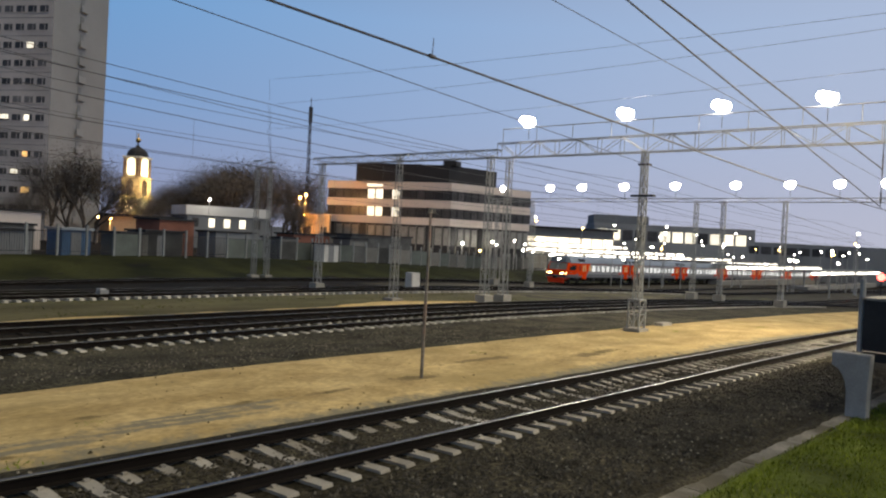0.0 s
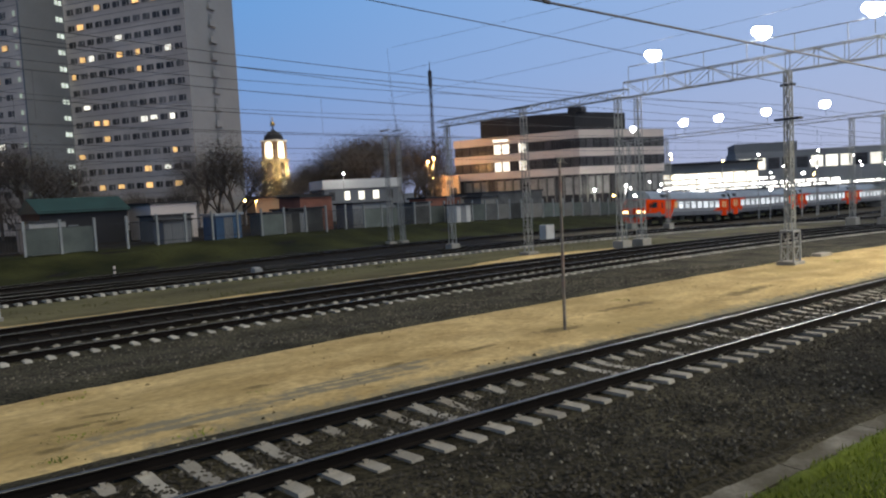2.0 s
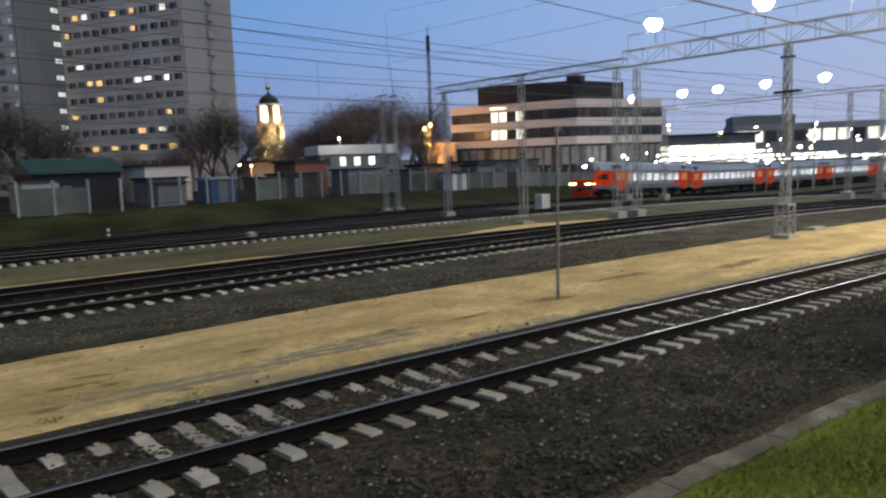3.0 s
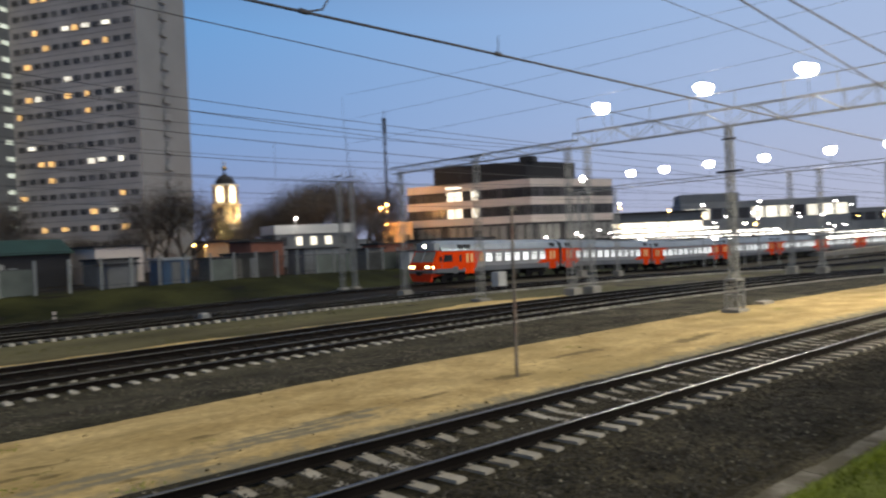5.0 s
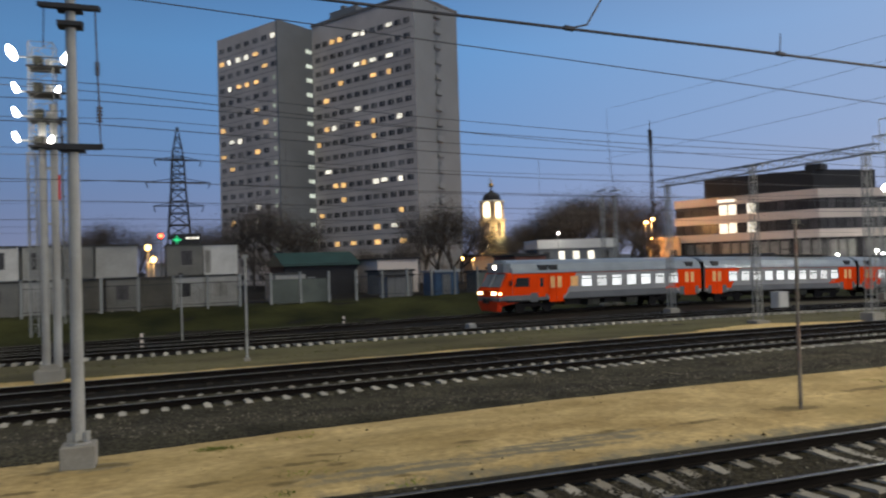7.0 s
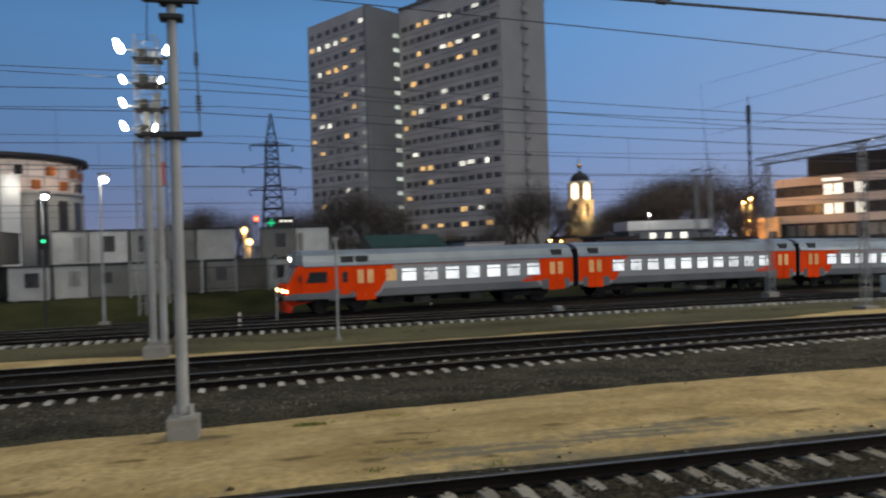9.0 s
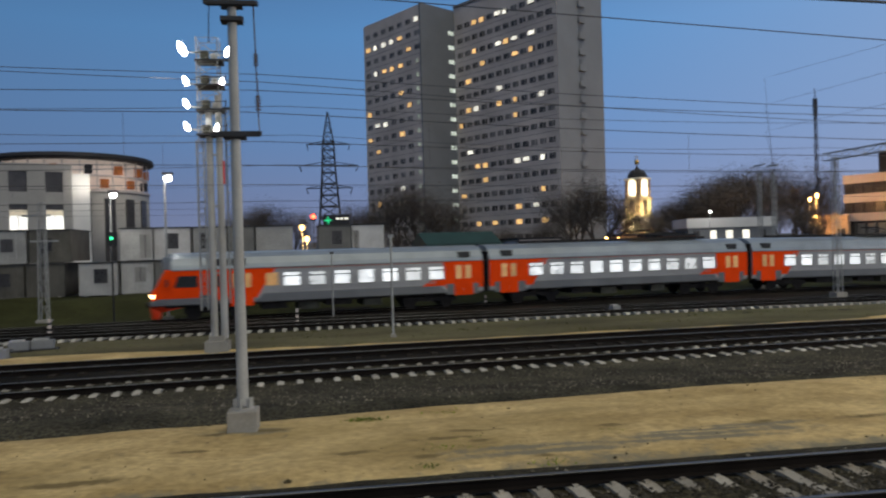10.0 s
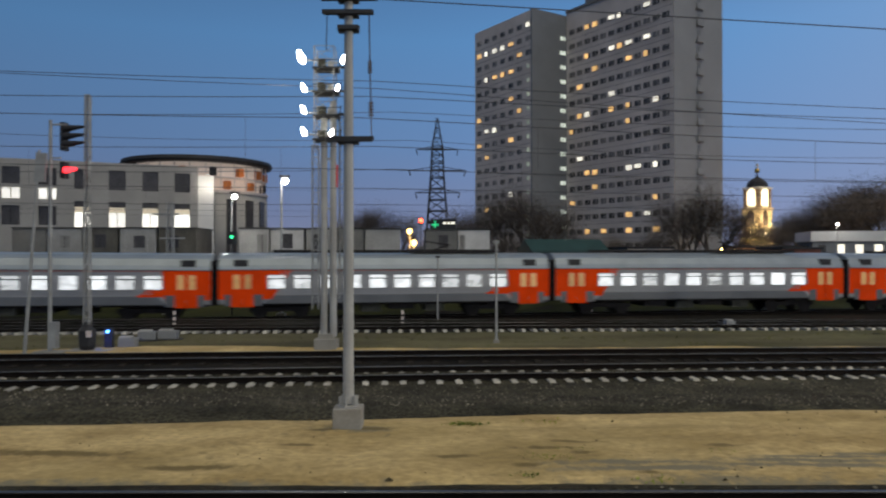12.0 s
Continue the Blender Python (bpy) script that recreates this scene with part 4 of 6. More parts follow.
def flank(car, side, head):
    """Windows, doors and colour fields of one side; x runs from the front (negative) to the rear."""
    fx = -HALF
    red = Mesh()
    if head:
        slab(red, fx + 1.2, -4.5, 1.30, 3.15, side, 0.0, 0.012, None, -3.3)
    else:
        slab(red, fx, -7.5, 1.30, 3.15, side, 0.0, 0.012, None, -6.25)
    part("front_red_panel", red, M_RED, car, "bright red front panel")
    part("rear_red_panel", slab(slab(Mesh(), 8.0, HALF, 1.30, 3.15, side, 0.0, 0.012, 7.85, None), 6.35, 8.05, 1.50, 2.02, side, 0.0, 0.011, 7.1, 7.95), M_RED, car, "bright red rear panel")
    low = Mesh()
    a = -4.6 if head else -7.9
    slab(low, a, 8.1, 1.02, 1.54, side, 0.0, 0.010, a + 0.5, 7.6)
    if head:
        slab(low, fx + 0.3, -6.2, 1.05, 1.44, side, 0.0, 0.013)
    part("skirt_band", low, M_TDARK, car, "slate grey lower band")
    ribs = Mesh()
    for z in (1.66, 1.73, 1.80, 1.87, 2.90, 3.0):
        slab(ribs, -3.4 if head else -7.0, 7.3, z, z + 0.025, side, 0.0, 0.022)
    part("red_line", slab(Mesh(), -3.4 if head else -6.3, 7.9, 3.07, 3.115, side, 0.0, 0.016), mat("faded_red_line", (0.42, 0.10, 0.07), 0.5, 0, 0.2, 1.0, 20.0), car, "thin faded red line under the roof")
    part("flank_ribs", ribs, M_TGREY, car, "pressed ribs of the flank")
    doors = [(-5.4 if head else -9.3, L_TDOOR), (9.3, L_TDOOR)]
    for x, lit in doors:
        d = part("door", slab(slab(Mesh(), x - 0.68, x - 0.015, 0.82, 3.0, side, 0.012, 0.035), x + 0.015, x + 0.68, 0.82, 3.0, side, 0.012, 0.035), M_RED, car, "red double-leaf sliding door")
        for dx in (-0.34, 0.34):
            part("door_window", slab(Mesh(), x + dx - 0.21, x + dx + 0.21, 1.95, 2.86, side, 0.035, 0.045), lit, d, "door window with yellow light behind")
    if head:
        wins = [-2.31 + 1.61 * i for i in range(7)]
        part("saloon_window", slab(Mesh(), -3.95, -3.2, 2.02, 2.82, side, 0.012, 0.03), L_TDOOR, car, "yellow lit first window")
        part("cab_window", slab(Mesh(), fx + 1.35, fx + 2.75, 2.1, 2.8, side, 0.012, 0.03, fx + 1.6, fx + 2.75), M_WINDARK, car, "dark cab side window")
        part("cab_door", slab(Mesh(), fx + 3.6, fx + 4.3, 1.25, 3.0, side, 0.012, 0.025), M_RED, car, "narrow red cab door")
        part("cab_door_window", slab(Mesh(), fx + 3.78, fx + 4.12, 2.05, 2.75, side, 0.025, 0.032), M_WINDARK, car)
    else:
        wins = [-7.2 + 1.6 * i for i in range(10)]
    for i, x in enumerate(wins):
        w = part("saloon_window", slab(Mesh(), x - 0.50, x + 0.50, 1.98, 2.80, side, 0.012, 0.024), L_TWIN, car, "white lit saloon window")
        part("window_frame", slab(slab(slab(slab(Mesh(), x - 0.56, x + 0.56, 2.80, 2.85, side, 0.01, 0.04), x - 0.56, x + 0.56, 1.93, 1.98, side, 0.01, 0.04), x - 0.57, x - 0.50, 1.93, 2.85, side, 0.01, 0.035), x + 0.50, x + 0.57, 1.93, 2.85, side, 0.01, 0.035), M_TGREY, w, "grey window surround")
        if i % 5 != 3:
            part("window_bar", slab(Mesh(), x - 0.51, x + 0.51, 2.55, 2.62, side, 0.02, 0.04), M_UNDER, w, "dark vent bar")
    for x in ([fx + 3.2] if head else [-10.18, -8.42]) + [8.42, 10.18]:
        d = 0.2 if abs(x) > 10 else 0.36
        part("step_panel", slab(Mesh(), x - d, x + d, 0.88, 1.60, side, 0.0, 0.018), M_TDARK, car, "grey step panel")
    for x in ((-6.6, -5.6) if head else (-9.4,)) + (9.4,):
        part("roof_vent", Mesh().box(x - 0.42, x + 0.42, side * 1.56 - 0.14, side * 1.56 + 0.10, 3.36, 3.78), M_DARK, car, "dark roof grille")


def build_car(head):
    label = "red and grey commuter train driving car with lit windows" if head else "red and grey commuter train carriage with lit windows"
    c = thing("train_car", label, "train", group="train")
    fx = -HALF
    front = fx + 1.2 if head else fx
    part("body", hull(Mesh(), front, HALF, 1.02, 3.16), M_TGREY, c, "light grey body shell")
    part("roof", hull(Mesh(), front, HALF, 3.16, 4.22, 0.03), M_ROOF, c, "blue-grey ribbed roof", smooth=False)
    part("cornice", slab(slab(Mesh(), front, HALF, 3.13, 3.19, 1, 0.0, 0.045), front, HALF, 3.13, 3.19, -1, 0.0, 0.045), M_TDARK, c)
    for side in (-1, 1):
        flank(c, side, head)
    bogie(c, -7.0)
    bogie(c, 7.0)
    for i, (x, w, h) in enumerate(((-3.4, 1.6, 0.5), (-1.2, 1.3, 0.62), (0.8, 1.7, 0.45), (3.0, 1.2, 0.6))):
        part("equipment_box", Mesh().box(x - w / 2, x + w / 2, -1.25, 1.25, 1.0 - h, 1.02), M_CASE if i % 2 else M_UNDER, c, "underfloor equipment case")
    part("underframe", Mesh().box(fx + 0.8, HALF - 0.1, -1.5, 1.5, 0.88, 1.03), M_UNDER, c)
    # wider than a gangway: a black filler for the shade between cars
    part("gangway", Mesh().box(HALF, HALF + 0.245, -1.6, 1.6, 0.95, 3.75), M_GAPDARK, c, "black gangway, widened to fill the dark gap between cars")
    if not head:
        part("gangway", Mesh().box(-HALF - 0.245, -HALF, -1.6, 1.6, 0.95, 3.75), M_GAPDARK, c, "black gangway, widened to fill the dark gap between cars")
        pan = Mesh()
        for s in (-0.6, 0.6):
            pan.tube((2.5, s, 4.22), (4.2, s * 0.8, 4.75), 0.03, n=5).tube((4.2, s * 0.8, 4.75), (2.6, s * 0.7, 5.0), 0.025, n=5)
        pan.tube((2.6, -0.9, 5.0), (2.6, 0.9, 5.0), 0.04, n=6)
        pan.box(-7.5, 7.5, -0.9, -0.8, 4.22, 4.42).box(-7.5, 7.5, 0.8, 0.9, 4.22, 4.42).box(1.5, 7.2, -0.5, 0.5, 4.24, 4.45)
        part("roof_gear", pan, M_UNDER, c, "folded pantograph and roof gear")
        return c
    # cab: sloped face with a deep windscreen, red nose and red plough
    nose = Mesh()
    outline = [(fx + 1.21, 1.05), (fx + 0.05, 1.05), (fx, 1.25), (fx + 0.02, 1.95), (fx + 0.22, 2.05), (fx + 0.85, 3.2), (fx + 1.21, 3.2)]
    k = len(nose.v)
    wid = [1.745, 1.60, 1.56, 1.58, 1.62, 1.66, 1.745]
    for s in (-1, 1):
        nose.v += [(x, s * w, z) for (x, z), w in zip(outline, wid)]
    n = len(outline)
    nose.f += [tuple(k + i for i in range(n)), tuple(k + n + i for i in reversed(range(n)))]
    nose.f += [(k + i, k + n + i, k + n + (i + 1) % n, k + (i + 1) % n) for i in range(n)]
    part("nose", nose, M_RED, c, "bright red rounded cab front", bevel=0.08)
    part("cab_roof", Mesh().prism([(fx + 0.72, -1.2), (fx + 1.25, -1.5), (fx + 1.25, 1.5), (fx + 0.72, 1.2)], 3.2, 4.0).prism([(fx + 0.95, -0.7), (fx + 1.3, -0.8), (fx + 1.3, 0.8), (fx + 0.95, 0.7)], 4.0, 4.22), M_ROOF, c, "grey roof brow", bevel=0.06)
    ws = Mesh()
    k = len(ws.v)
    for s in (-1, 1):
        ws.v += [(fx + 0.20, s * 1.45, 2.12), (fx + 0.80, s * 1.4, 3.14), (fx + 0.84, s * 1.4, 3.14), (fx + 0.26, s * 1.45, 2.12)]
    ws.f += [(k + i, k + 4 + i, k + 4 + (i + 1) % 4, k + (i + 1) % 4) for i in range(4)] + [(k, k + 1, k + 2, k + 3), (k + 7, k + 6, k + 5, k + 4)]
    ws.v = [(x - 0.02, y, z) for x, y, z in ws.v]
    part("windscreen", ws, glass_mat("windscreen_glass", (0.16, 0.15, 0.13), 0.15), c, "wide sloped windscreen")
    part("pillar", Mesh().tube((fx + 0.16, 0, 2.1), (fx + 0.80, 0, 3.2), 0.05, n=6), M_TGREY, c)
    part("nose_band", Mesh().box(fx - 0.03, fx + 1.2, -1.66, 1.66, 1.02, 1.34), M_TDARK, c, "slate band under the lamps", bevel=0.04)
    pl = Mesh()
    prof = [(fx - 0.05, 0.98), (fx + 0.05, 0.22), (fx + 0.45, 0.18), (fx + 0.55, 0.6), (fx + 2.1, 0.92), (fx + 2.1, 1.0)]
    k, n = len(pl.v), len(prof)
    for s in (-1, 1):
        pl.v += [(x, s * (1.5 if i > 3 or i == 0 else 1.15), z) for i, (x, z) in enumerate(prof)]
    pl.f += [(k + i, k + n + i, k + n + (i + 1) % n, k + (i + 1) % n) for i in range(n)] + [tuple(k + i for i in range(n)), tuple(k + n + i for i in reversed(range(n)))]
    part("plough", pl, mat("plough_red", (0.85, 0.06, 0.015), 0.4, 0, 0.1, 1.0, 20), c, "vivid orange-red snow plough")
    part("coupler", Mesh().box(fx - 0.35, fx + 0.4, -0.28, 0.28, 0.85, 1.2), M_UNDER, c, "dark automatic coupler")
    for s in (-1, 1):
        h = part("lamp_housing", Mesh().box(fx - 0.07, fx + 0.05, s * 1.0 - 0.36, s * 1.0 + 0.36, 1.46, 1.80), M_TDARK, c)
        part("lamp", Mesh().box(fx - 0.10, fx - 0.06, s * 1.0 - 0.26, s * 1.0 + 0.26, 1.52, 1.74), L_BUFFER, h, "glowing warm marker lamp")
        part("side_lamp", Mesh().box(fx + 0.03, fx + 0.17, s * 1.6 - 0.05, s * 1.6 + 0.05, 1.52, 1.70), L_BUFFER, c, "glowing warm corner lamp")
    hl = part("headlamp", Mesh().lathe([(0.20, -0.22), (0.20, 0.03), (0.17, 0.03), (0.165, -0.02), (0.0, -0.02)], 16), M_TGREY, c, "round headlamp housing", m=pose(fx + 0.66, 0, 3.66, 0, -90, 0))
    part("lens", Mesh().tube((0, 0, -0.02), (0, 0, 0.012), 0.165, n=16), L_HEAD, hl, "bright round headlamp lens")
    part("mirror", Mesh().box(fx + 0.9, fx + 1.0, -2.0, -1.76, 2.2, 2.6).box(fx + 0.9, fx + 1.0, 1.76, 2.0, 2.2, 2.6), M_DARK, c)
    return c


# seconds and the nose's way along the far track
NOSE = [(0.0, 88.8), (1.5, 77.7), (2.5, 68.0), (5.0, 44.0), (5.5, 38.7), (6.5, 27.9), (7.0, 22.5), (9.5, -5.7), (10.5, -17.4), (12.0, -35.9)]


def nose_x(t):
    k = [a for a, _ in NOSE]
    v = [b for _, b in NOSE]
    i = max(0, min(len(k) - 2, sum(1 for a in k if a <= t) - 1))
    slope = lambda j: (v[min(j + 1, len(k) - 1)] - v[max(j - 1, 0)]) / (k[min(j + 1, len(k) - 1)] - k[max(j - 1, 0)])
    h = k[i + 1] - k[i]
    s = (t - k[i]) / h
    return ((2 * s ** 3 - 3 * s * s + 1) * v[i] + (s ** 3 - 2 * s * s + s) * h * slope(i)
            + (3 * s * s - 2 * s ** 3) * v[i + 1] + (s ** 3 - s * s) * h * slope(i + 1))


def along(x, d):
    """The x that lies d metres of track behind x."""
    n = max(1, int(d / 2))
    for _ in range(n):
        m = y_train(x + 0.5) - y_train(x - 0.5)
        x += d / n / math.sqrt(1 + m * m)
    return x


def car_pose(t, i):
    x0 = nose_x(t)
    def spot(d):
        x = along(x0, d)
        return Vector((x, y_train(x), ground_z(min(x, 200), y_train(x)) + 0.18))
    a, b = spot(i * CAR + HALF - 7), spot(i * CAR + HALF + 7)
    c, d = (a + b) / 2, b - a
    return Matrix.Translation(c) @ Matrix.Rotation(math.atan2(d.y, d.x), 4, "Z") @ Matrix.Rotation(-math.atan2(d.z, d.xy.length), 4, "Y")


TRAIN = []


def build_train():
    TRAIN.append(build_car(True))
    mid = build_car(False)
    TRAIN.append(mid)
    for i in range(2, 8):
        TRAIN.append(copy_thing(mid, pose(0, 0, 0)))


def motions():
    ts = [0.5 * i for i in range(25)]
    for i, c in enumerate(TRAIN):
        walk(c, [(t, car_pose(t, i)) for t in ts])

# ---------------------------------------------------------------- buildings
# tower panels in three tones: each side's light or shade is in the colour
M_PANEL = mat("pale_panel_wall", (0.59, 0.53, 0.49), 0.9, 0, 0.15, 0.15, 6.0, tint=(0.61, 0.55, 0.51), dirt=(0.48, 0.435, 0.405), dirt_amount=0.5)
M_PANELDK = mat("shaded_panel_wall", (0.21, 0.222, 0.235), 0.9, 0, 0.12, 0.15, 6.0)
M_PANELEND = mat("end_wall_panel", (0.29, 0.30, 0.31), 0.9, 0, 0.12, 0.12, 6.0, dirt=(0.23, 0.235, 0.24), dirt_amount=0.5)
M_JOINT = mat("panel_joint", (0.20, 0.19, 0.185), 0.9, 0, 0.2, 0.5, 8.0)
M_WIN = glass_mat("window_glass", (0.06, 0.057, 0.057), 0.3)
M_NET = mat("curtained_window", (0.16, 0.15, 0.145), 0.35, 0, 0.3, 0.6, 8.0, rand=0.5)
L_WINW = light_mat("white_room_light", (1.0, 0.93, 0.76), 1.25, 0.5)
L_WINY = light_mat("yellow_room_light", (1.0, 0.58, 0.2), 1.05, 0.5)
L_STAIR = light_mat("greenish_stair_light", (0.85, 0.95, 0.7), 0.26, 0.6)
L_LANDING = light_mat("white_landing_light", (0.93, 1.0, 0.84), 0.6, 0.5)
M_WHITE = mat("white_cladding", (0.64, 0.56, 0.51), 0.7, 0, 0.08, 0.2, 6.0)
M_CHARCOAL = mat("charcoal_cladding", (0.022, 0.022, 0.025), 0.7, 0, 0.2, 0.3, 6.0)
M_CABIN = mat("dirty_white_cabin", (0.165, 0.165, 0.155), 0.85, 0, 0.2, 0.5, 10.0, rand=0.25, dirt=(0.2, 0.18, 0.15))
M_FENCE = mat("fence_concrete", (0.10, 0.104, 0.104), 0.9, 0, 0.3, 0.6, 12.0, rand=0.5)
M_CABINW = mat("white_cabin_sheet", (0.38, 0.38, 0.365), 0.7, 0, 0.2, 0.5, 10.0, rand=0.2, dirt=(0.2, 0.19, 0.17))
M_OLIVE = mat("stained_olive_cabin", (0.105, 0.10, 0.085), 0.85, 0, 0.3, 0.6, 10.0, rand=0.2, dirt=(0.06, 0.055, 0.045))
M_BRIGHTCABIN = mat("clean_cabin_sheet", (0.54, 0.54, 0.525), 0.6, 0, 0.12, 0.6, 10.0, dirt=(0.25, 0.24, 0.22), dirt_amount=0.5)
M_RUST = mat("rusty_red_wall", (0.22, 0.09, 0.06), 0.8, 0, 0.3, 0.5, 10.0)
M_BLUE = mat("blue_cabin_paint", (0.05, 0.12, 0.24), 0.6, 0, 0.2, 0.6, 10.0)
M_GREEN = mat("green_roof_sheet", (0.018, 0.052, 0.046), 0.6, 0, 0.2, 0.5, 10.0)
M_OCHRE = mat("warm_plaster", (0.42, 0.30, 0.2), 0.85, 0, 0.15, 0.3, 8.0)
M_GOLD = mat("gold_leaf", (0.85, 0.55, 0.15), 0.25, 1.0, 0.1, 2, 20)
M_CABINFRAME = mat("grimy_frame", (0.05, 0.05, 0.048), 0.8, 0, 0.3, 1.0, 12.0)
M_PALEGLASS = mat("curtained_glass", (0.26, 0.255, 0.24), 0.4, 0, 0.2, 1.0, 8.0)
M_BARK = mat("bark", (0.11, 0.095, 0.082), 0.95, 0, 0.3, 2.0, 20.0)
M_TWIG = mat("budding_twigs", (0.17, 0.145, 0.125), 0.95, 0, 0.4, 0.6, 8.0, rand=0.25)


def wall_frame(p0, p1):
    """Pose with x along a wall from p0 to p1, y into the building."""
    d = Vector((p1[0] - p0[0], p1[1] - p0[1]))
    return pose(p0[0], p0[1], 0, 0, 0, math.degrees(math.atan2(d.y, d.x))), d.length


def build_tower():
    A, B, C, N, E = (6.80, 151.34), (16.74, 136.04), (23.97, 140.73), (37.88, 119.30), (48.46, 126.17)
    back = (14.6, 171.0)
    top = 50.2
    t = thing("apartment_tower", "tall grey panel apartment tower with scattered lit windows", "apartment building")
    dx, dy = E[0] - N[0], E[1] - N[1]
    part("left_wing", Mesh().prism([A, B, (B[0] + 12.0, B[1] + 7.8), (A[0] + 12.0, A[1] + 7.8)], -2, top - 0.6), M_PANEL, t, "set-back wing of pale panels")
    part("right_wing", Mesh().prism([C, N, E, (C[0] + dx, C[1] + dy)], -2, top), M_PANEL, t, "front wing of pale panels")
    part("parapet", Mesh().prism([(C[0] - 0.2, C[1] - 0.1), (N[0] - 0.1, N[1] - 0.2), (E[0] + 0.2, E[1]), (C[0] + dx, C[1] + dy + 0.2)], top, top + 0.5), M_JOINT, t)
    m, ln = wall_frame(C, N)
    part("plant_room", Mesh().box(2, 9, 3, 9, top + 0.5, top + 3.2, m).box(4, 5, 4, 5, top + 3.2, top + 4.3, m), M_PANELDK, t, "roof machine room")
    # dark side wall of the left wing with the stair windows
    ms, ls = wall_frame(B, C)
    part("side_wall", Mesh().box(-0.05, ls + 0.1, -0.06, 0.3, -2, top - 0.4, ms), M_PANELDK, t, "blank side wall, its shade put into bluish panels")
    me_, le = wall_frame(N, E)
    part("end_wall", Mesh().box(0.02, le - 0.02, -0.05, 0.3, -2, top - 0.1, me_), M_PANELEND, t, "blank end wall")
    for i in range(17):
        z = 3.4 + 2.78 * i
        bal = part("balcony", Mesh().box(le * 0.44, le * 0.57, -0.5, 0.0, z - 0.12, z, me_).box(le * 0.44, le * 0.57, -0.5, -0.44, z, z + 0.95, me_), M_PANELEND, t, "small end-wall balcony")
        part("balcony_door", Mesh().box(le * 0.47, le * 0.53, -0.09, 0.1, z + 0.05, z + 2.0, me_), M_PANELDK, bal, "grey balcony door")
    rnd = random.Random(11)
    pane = {}
    for key, mt in (("dark", M_WIN), ("curtain", M_NET), ("stair", L_STAIR), ("landing", L_LANDING)):
        pane[key] = (Mesh().box(-0.28, 0.28, -0.05, 0.1, 0.3, 1.05) if key in ("stair", "landing") else Mesh().box(-0.72, 0.72, -0.03, 0.1, 0.16, 1.12)).data("window", mt)
    glim = [(-0.68, 0.68, 0.2, 1.08), (-0.68, 0.18, 0.2, 1.08), (-0.6, 0.66, 0.34, 1.04), (-0.68, 0.5, 0.2, 1.08), (-0.68, 0.68, 0.42, 1.08)]
    lit_pane = {key: [Mesh().box(a_, b_, -0.045, 0.0, c_, d_).data("lit_pane", mt) for a_, b_, c_, d_ in glim] for key, mt in (("white", L_WINW), ("yellow", L_WINY))}

    def flat_window(mm, k):
        w = part("window", pane[k if k in ("dark", "curtain", "stair") else "dark"], None, t, m=mm)
        part("window_frame", frame_data, None, w)
        if k in lit_pane:
            part("lit_pane", rnd.choice(lit_pane[k]), None, w)
    joints = Mesh()
    frame_data = Mesh().box(0.2, 0.28, -0.06, 0.02, 0.1, 1.2).box(-0.8, 0.8, -0.1, 0.02, 0.02, 0.1).data("window_frame", M_PANEL)
    lit_right = {(0, 2): "yellow", (0, 3): "yellow", (0, 5): "white", (0, 6): "white", (0, 9): "white", (2, 2): "yellow", (2, 5): "white", (2, 6): "yellow", (2, 7): "white", (2, 9): "white", (3, 3): "yellow", (3, 7): "yellow", (3, 9): "yellow", (4, 1): "yellow", (5, 5): "white", (6, 1): "yellow", (6, 2): "white", (6, 5): "yellow", (6, 7): "yellow", (6, 10): "white", (7, 0): "yellow", (7, 7): "yellow", (9, 1): "white", (10, 2): "yellow", (10, 3): "yellow", (10, 7): "white", (10, 8): "white", (10, 10): "white", (11, 3): "yellow", (12, 0): "yellow", (12, 10): "yellow", (13, 7): "yellow", (13, 9): "white", (14, 2): "yellow", (14, 4): "yellow", (14, 7): "yellow", (14, 10): "yellow"}
    for f in range(17):
        z = top - 4.55 - 2.735 * f
        for i in range(12):
            k = lit_right.get((f, i)) or ("curtain" if rnd.random() < 0.34 else "dark")
            wx = 1.6 + i * (ln - 3.2) / 11
            flat_window(m @ pose(wx, 0, z), k)
        joints.box(0, ln, -0.04, 0.05, z - 0.75, z - 0.68, m)
    m2, l2 = wall_frame(A, B)
    lit_left = {(0, 6): "white", (1, 0): "yellow", (1, 1): "white", (1, 2): "white", (1, 3): "white", (1, 4): "yellow", (2, 5): "yellow", (3, 1): "white", (3, 2): "yellow", (3, 3): "yellow", (3, 4): "yellow", (5, 4): "yellow", (6, 0): "yellow", (6, 5): "yellow", (7, 1): "white", (7, 2): "white", (8, 0): "yellow", (8, 4): "yellow", (9, 1): "yellow", (12, 4): "white", (13, 1): "yellow", (13, 4): "white"}
    for f in range(18):
        z = top - 3.75 - 2.64 * f
        for i in range(7):
            k = lit_left.get((f, i)) or ("curtain" if rnd.random() < 0.5 else "dark")
            if i == 6 and f > 2:
                k = "stair"
            wx = 1.5 + i * (l2 - 2.6) / 6
            flat_window(m2 @ pose(wx, 0, z), k)
        joints.box(0, l2, -0.04, 0.05, z - 0.75, z - 0.68, m2)
    for f in range(16):
        part("window", pane["landing"], None, t, m=ms @ pose(ls - 0.6, -0.08, top - 5.6 - 2.78 * f))
        part("window", pane["landing"], None, t, m=ms @ pose(ls - 1.35, -0.08, top - 5.6 - 2.78 * f))
    part("panel_joints", joints, M_JOINT, t, "horizontal joints between the wall panels")


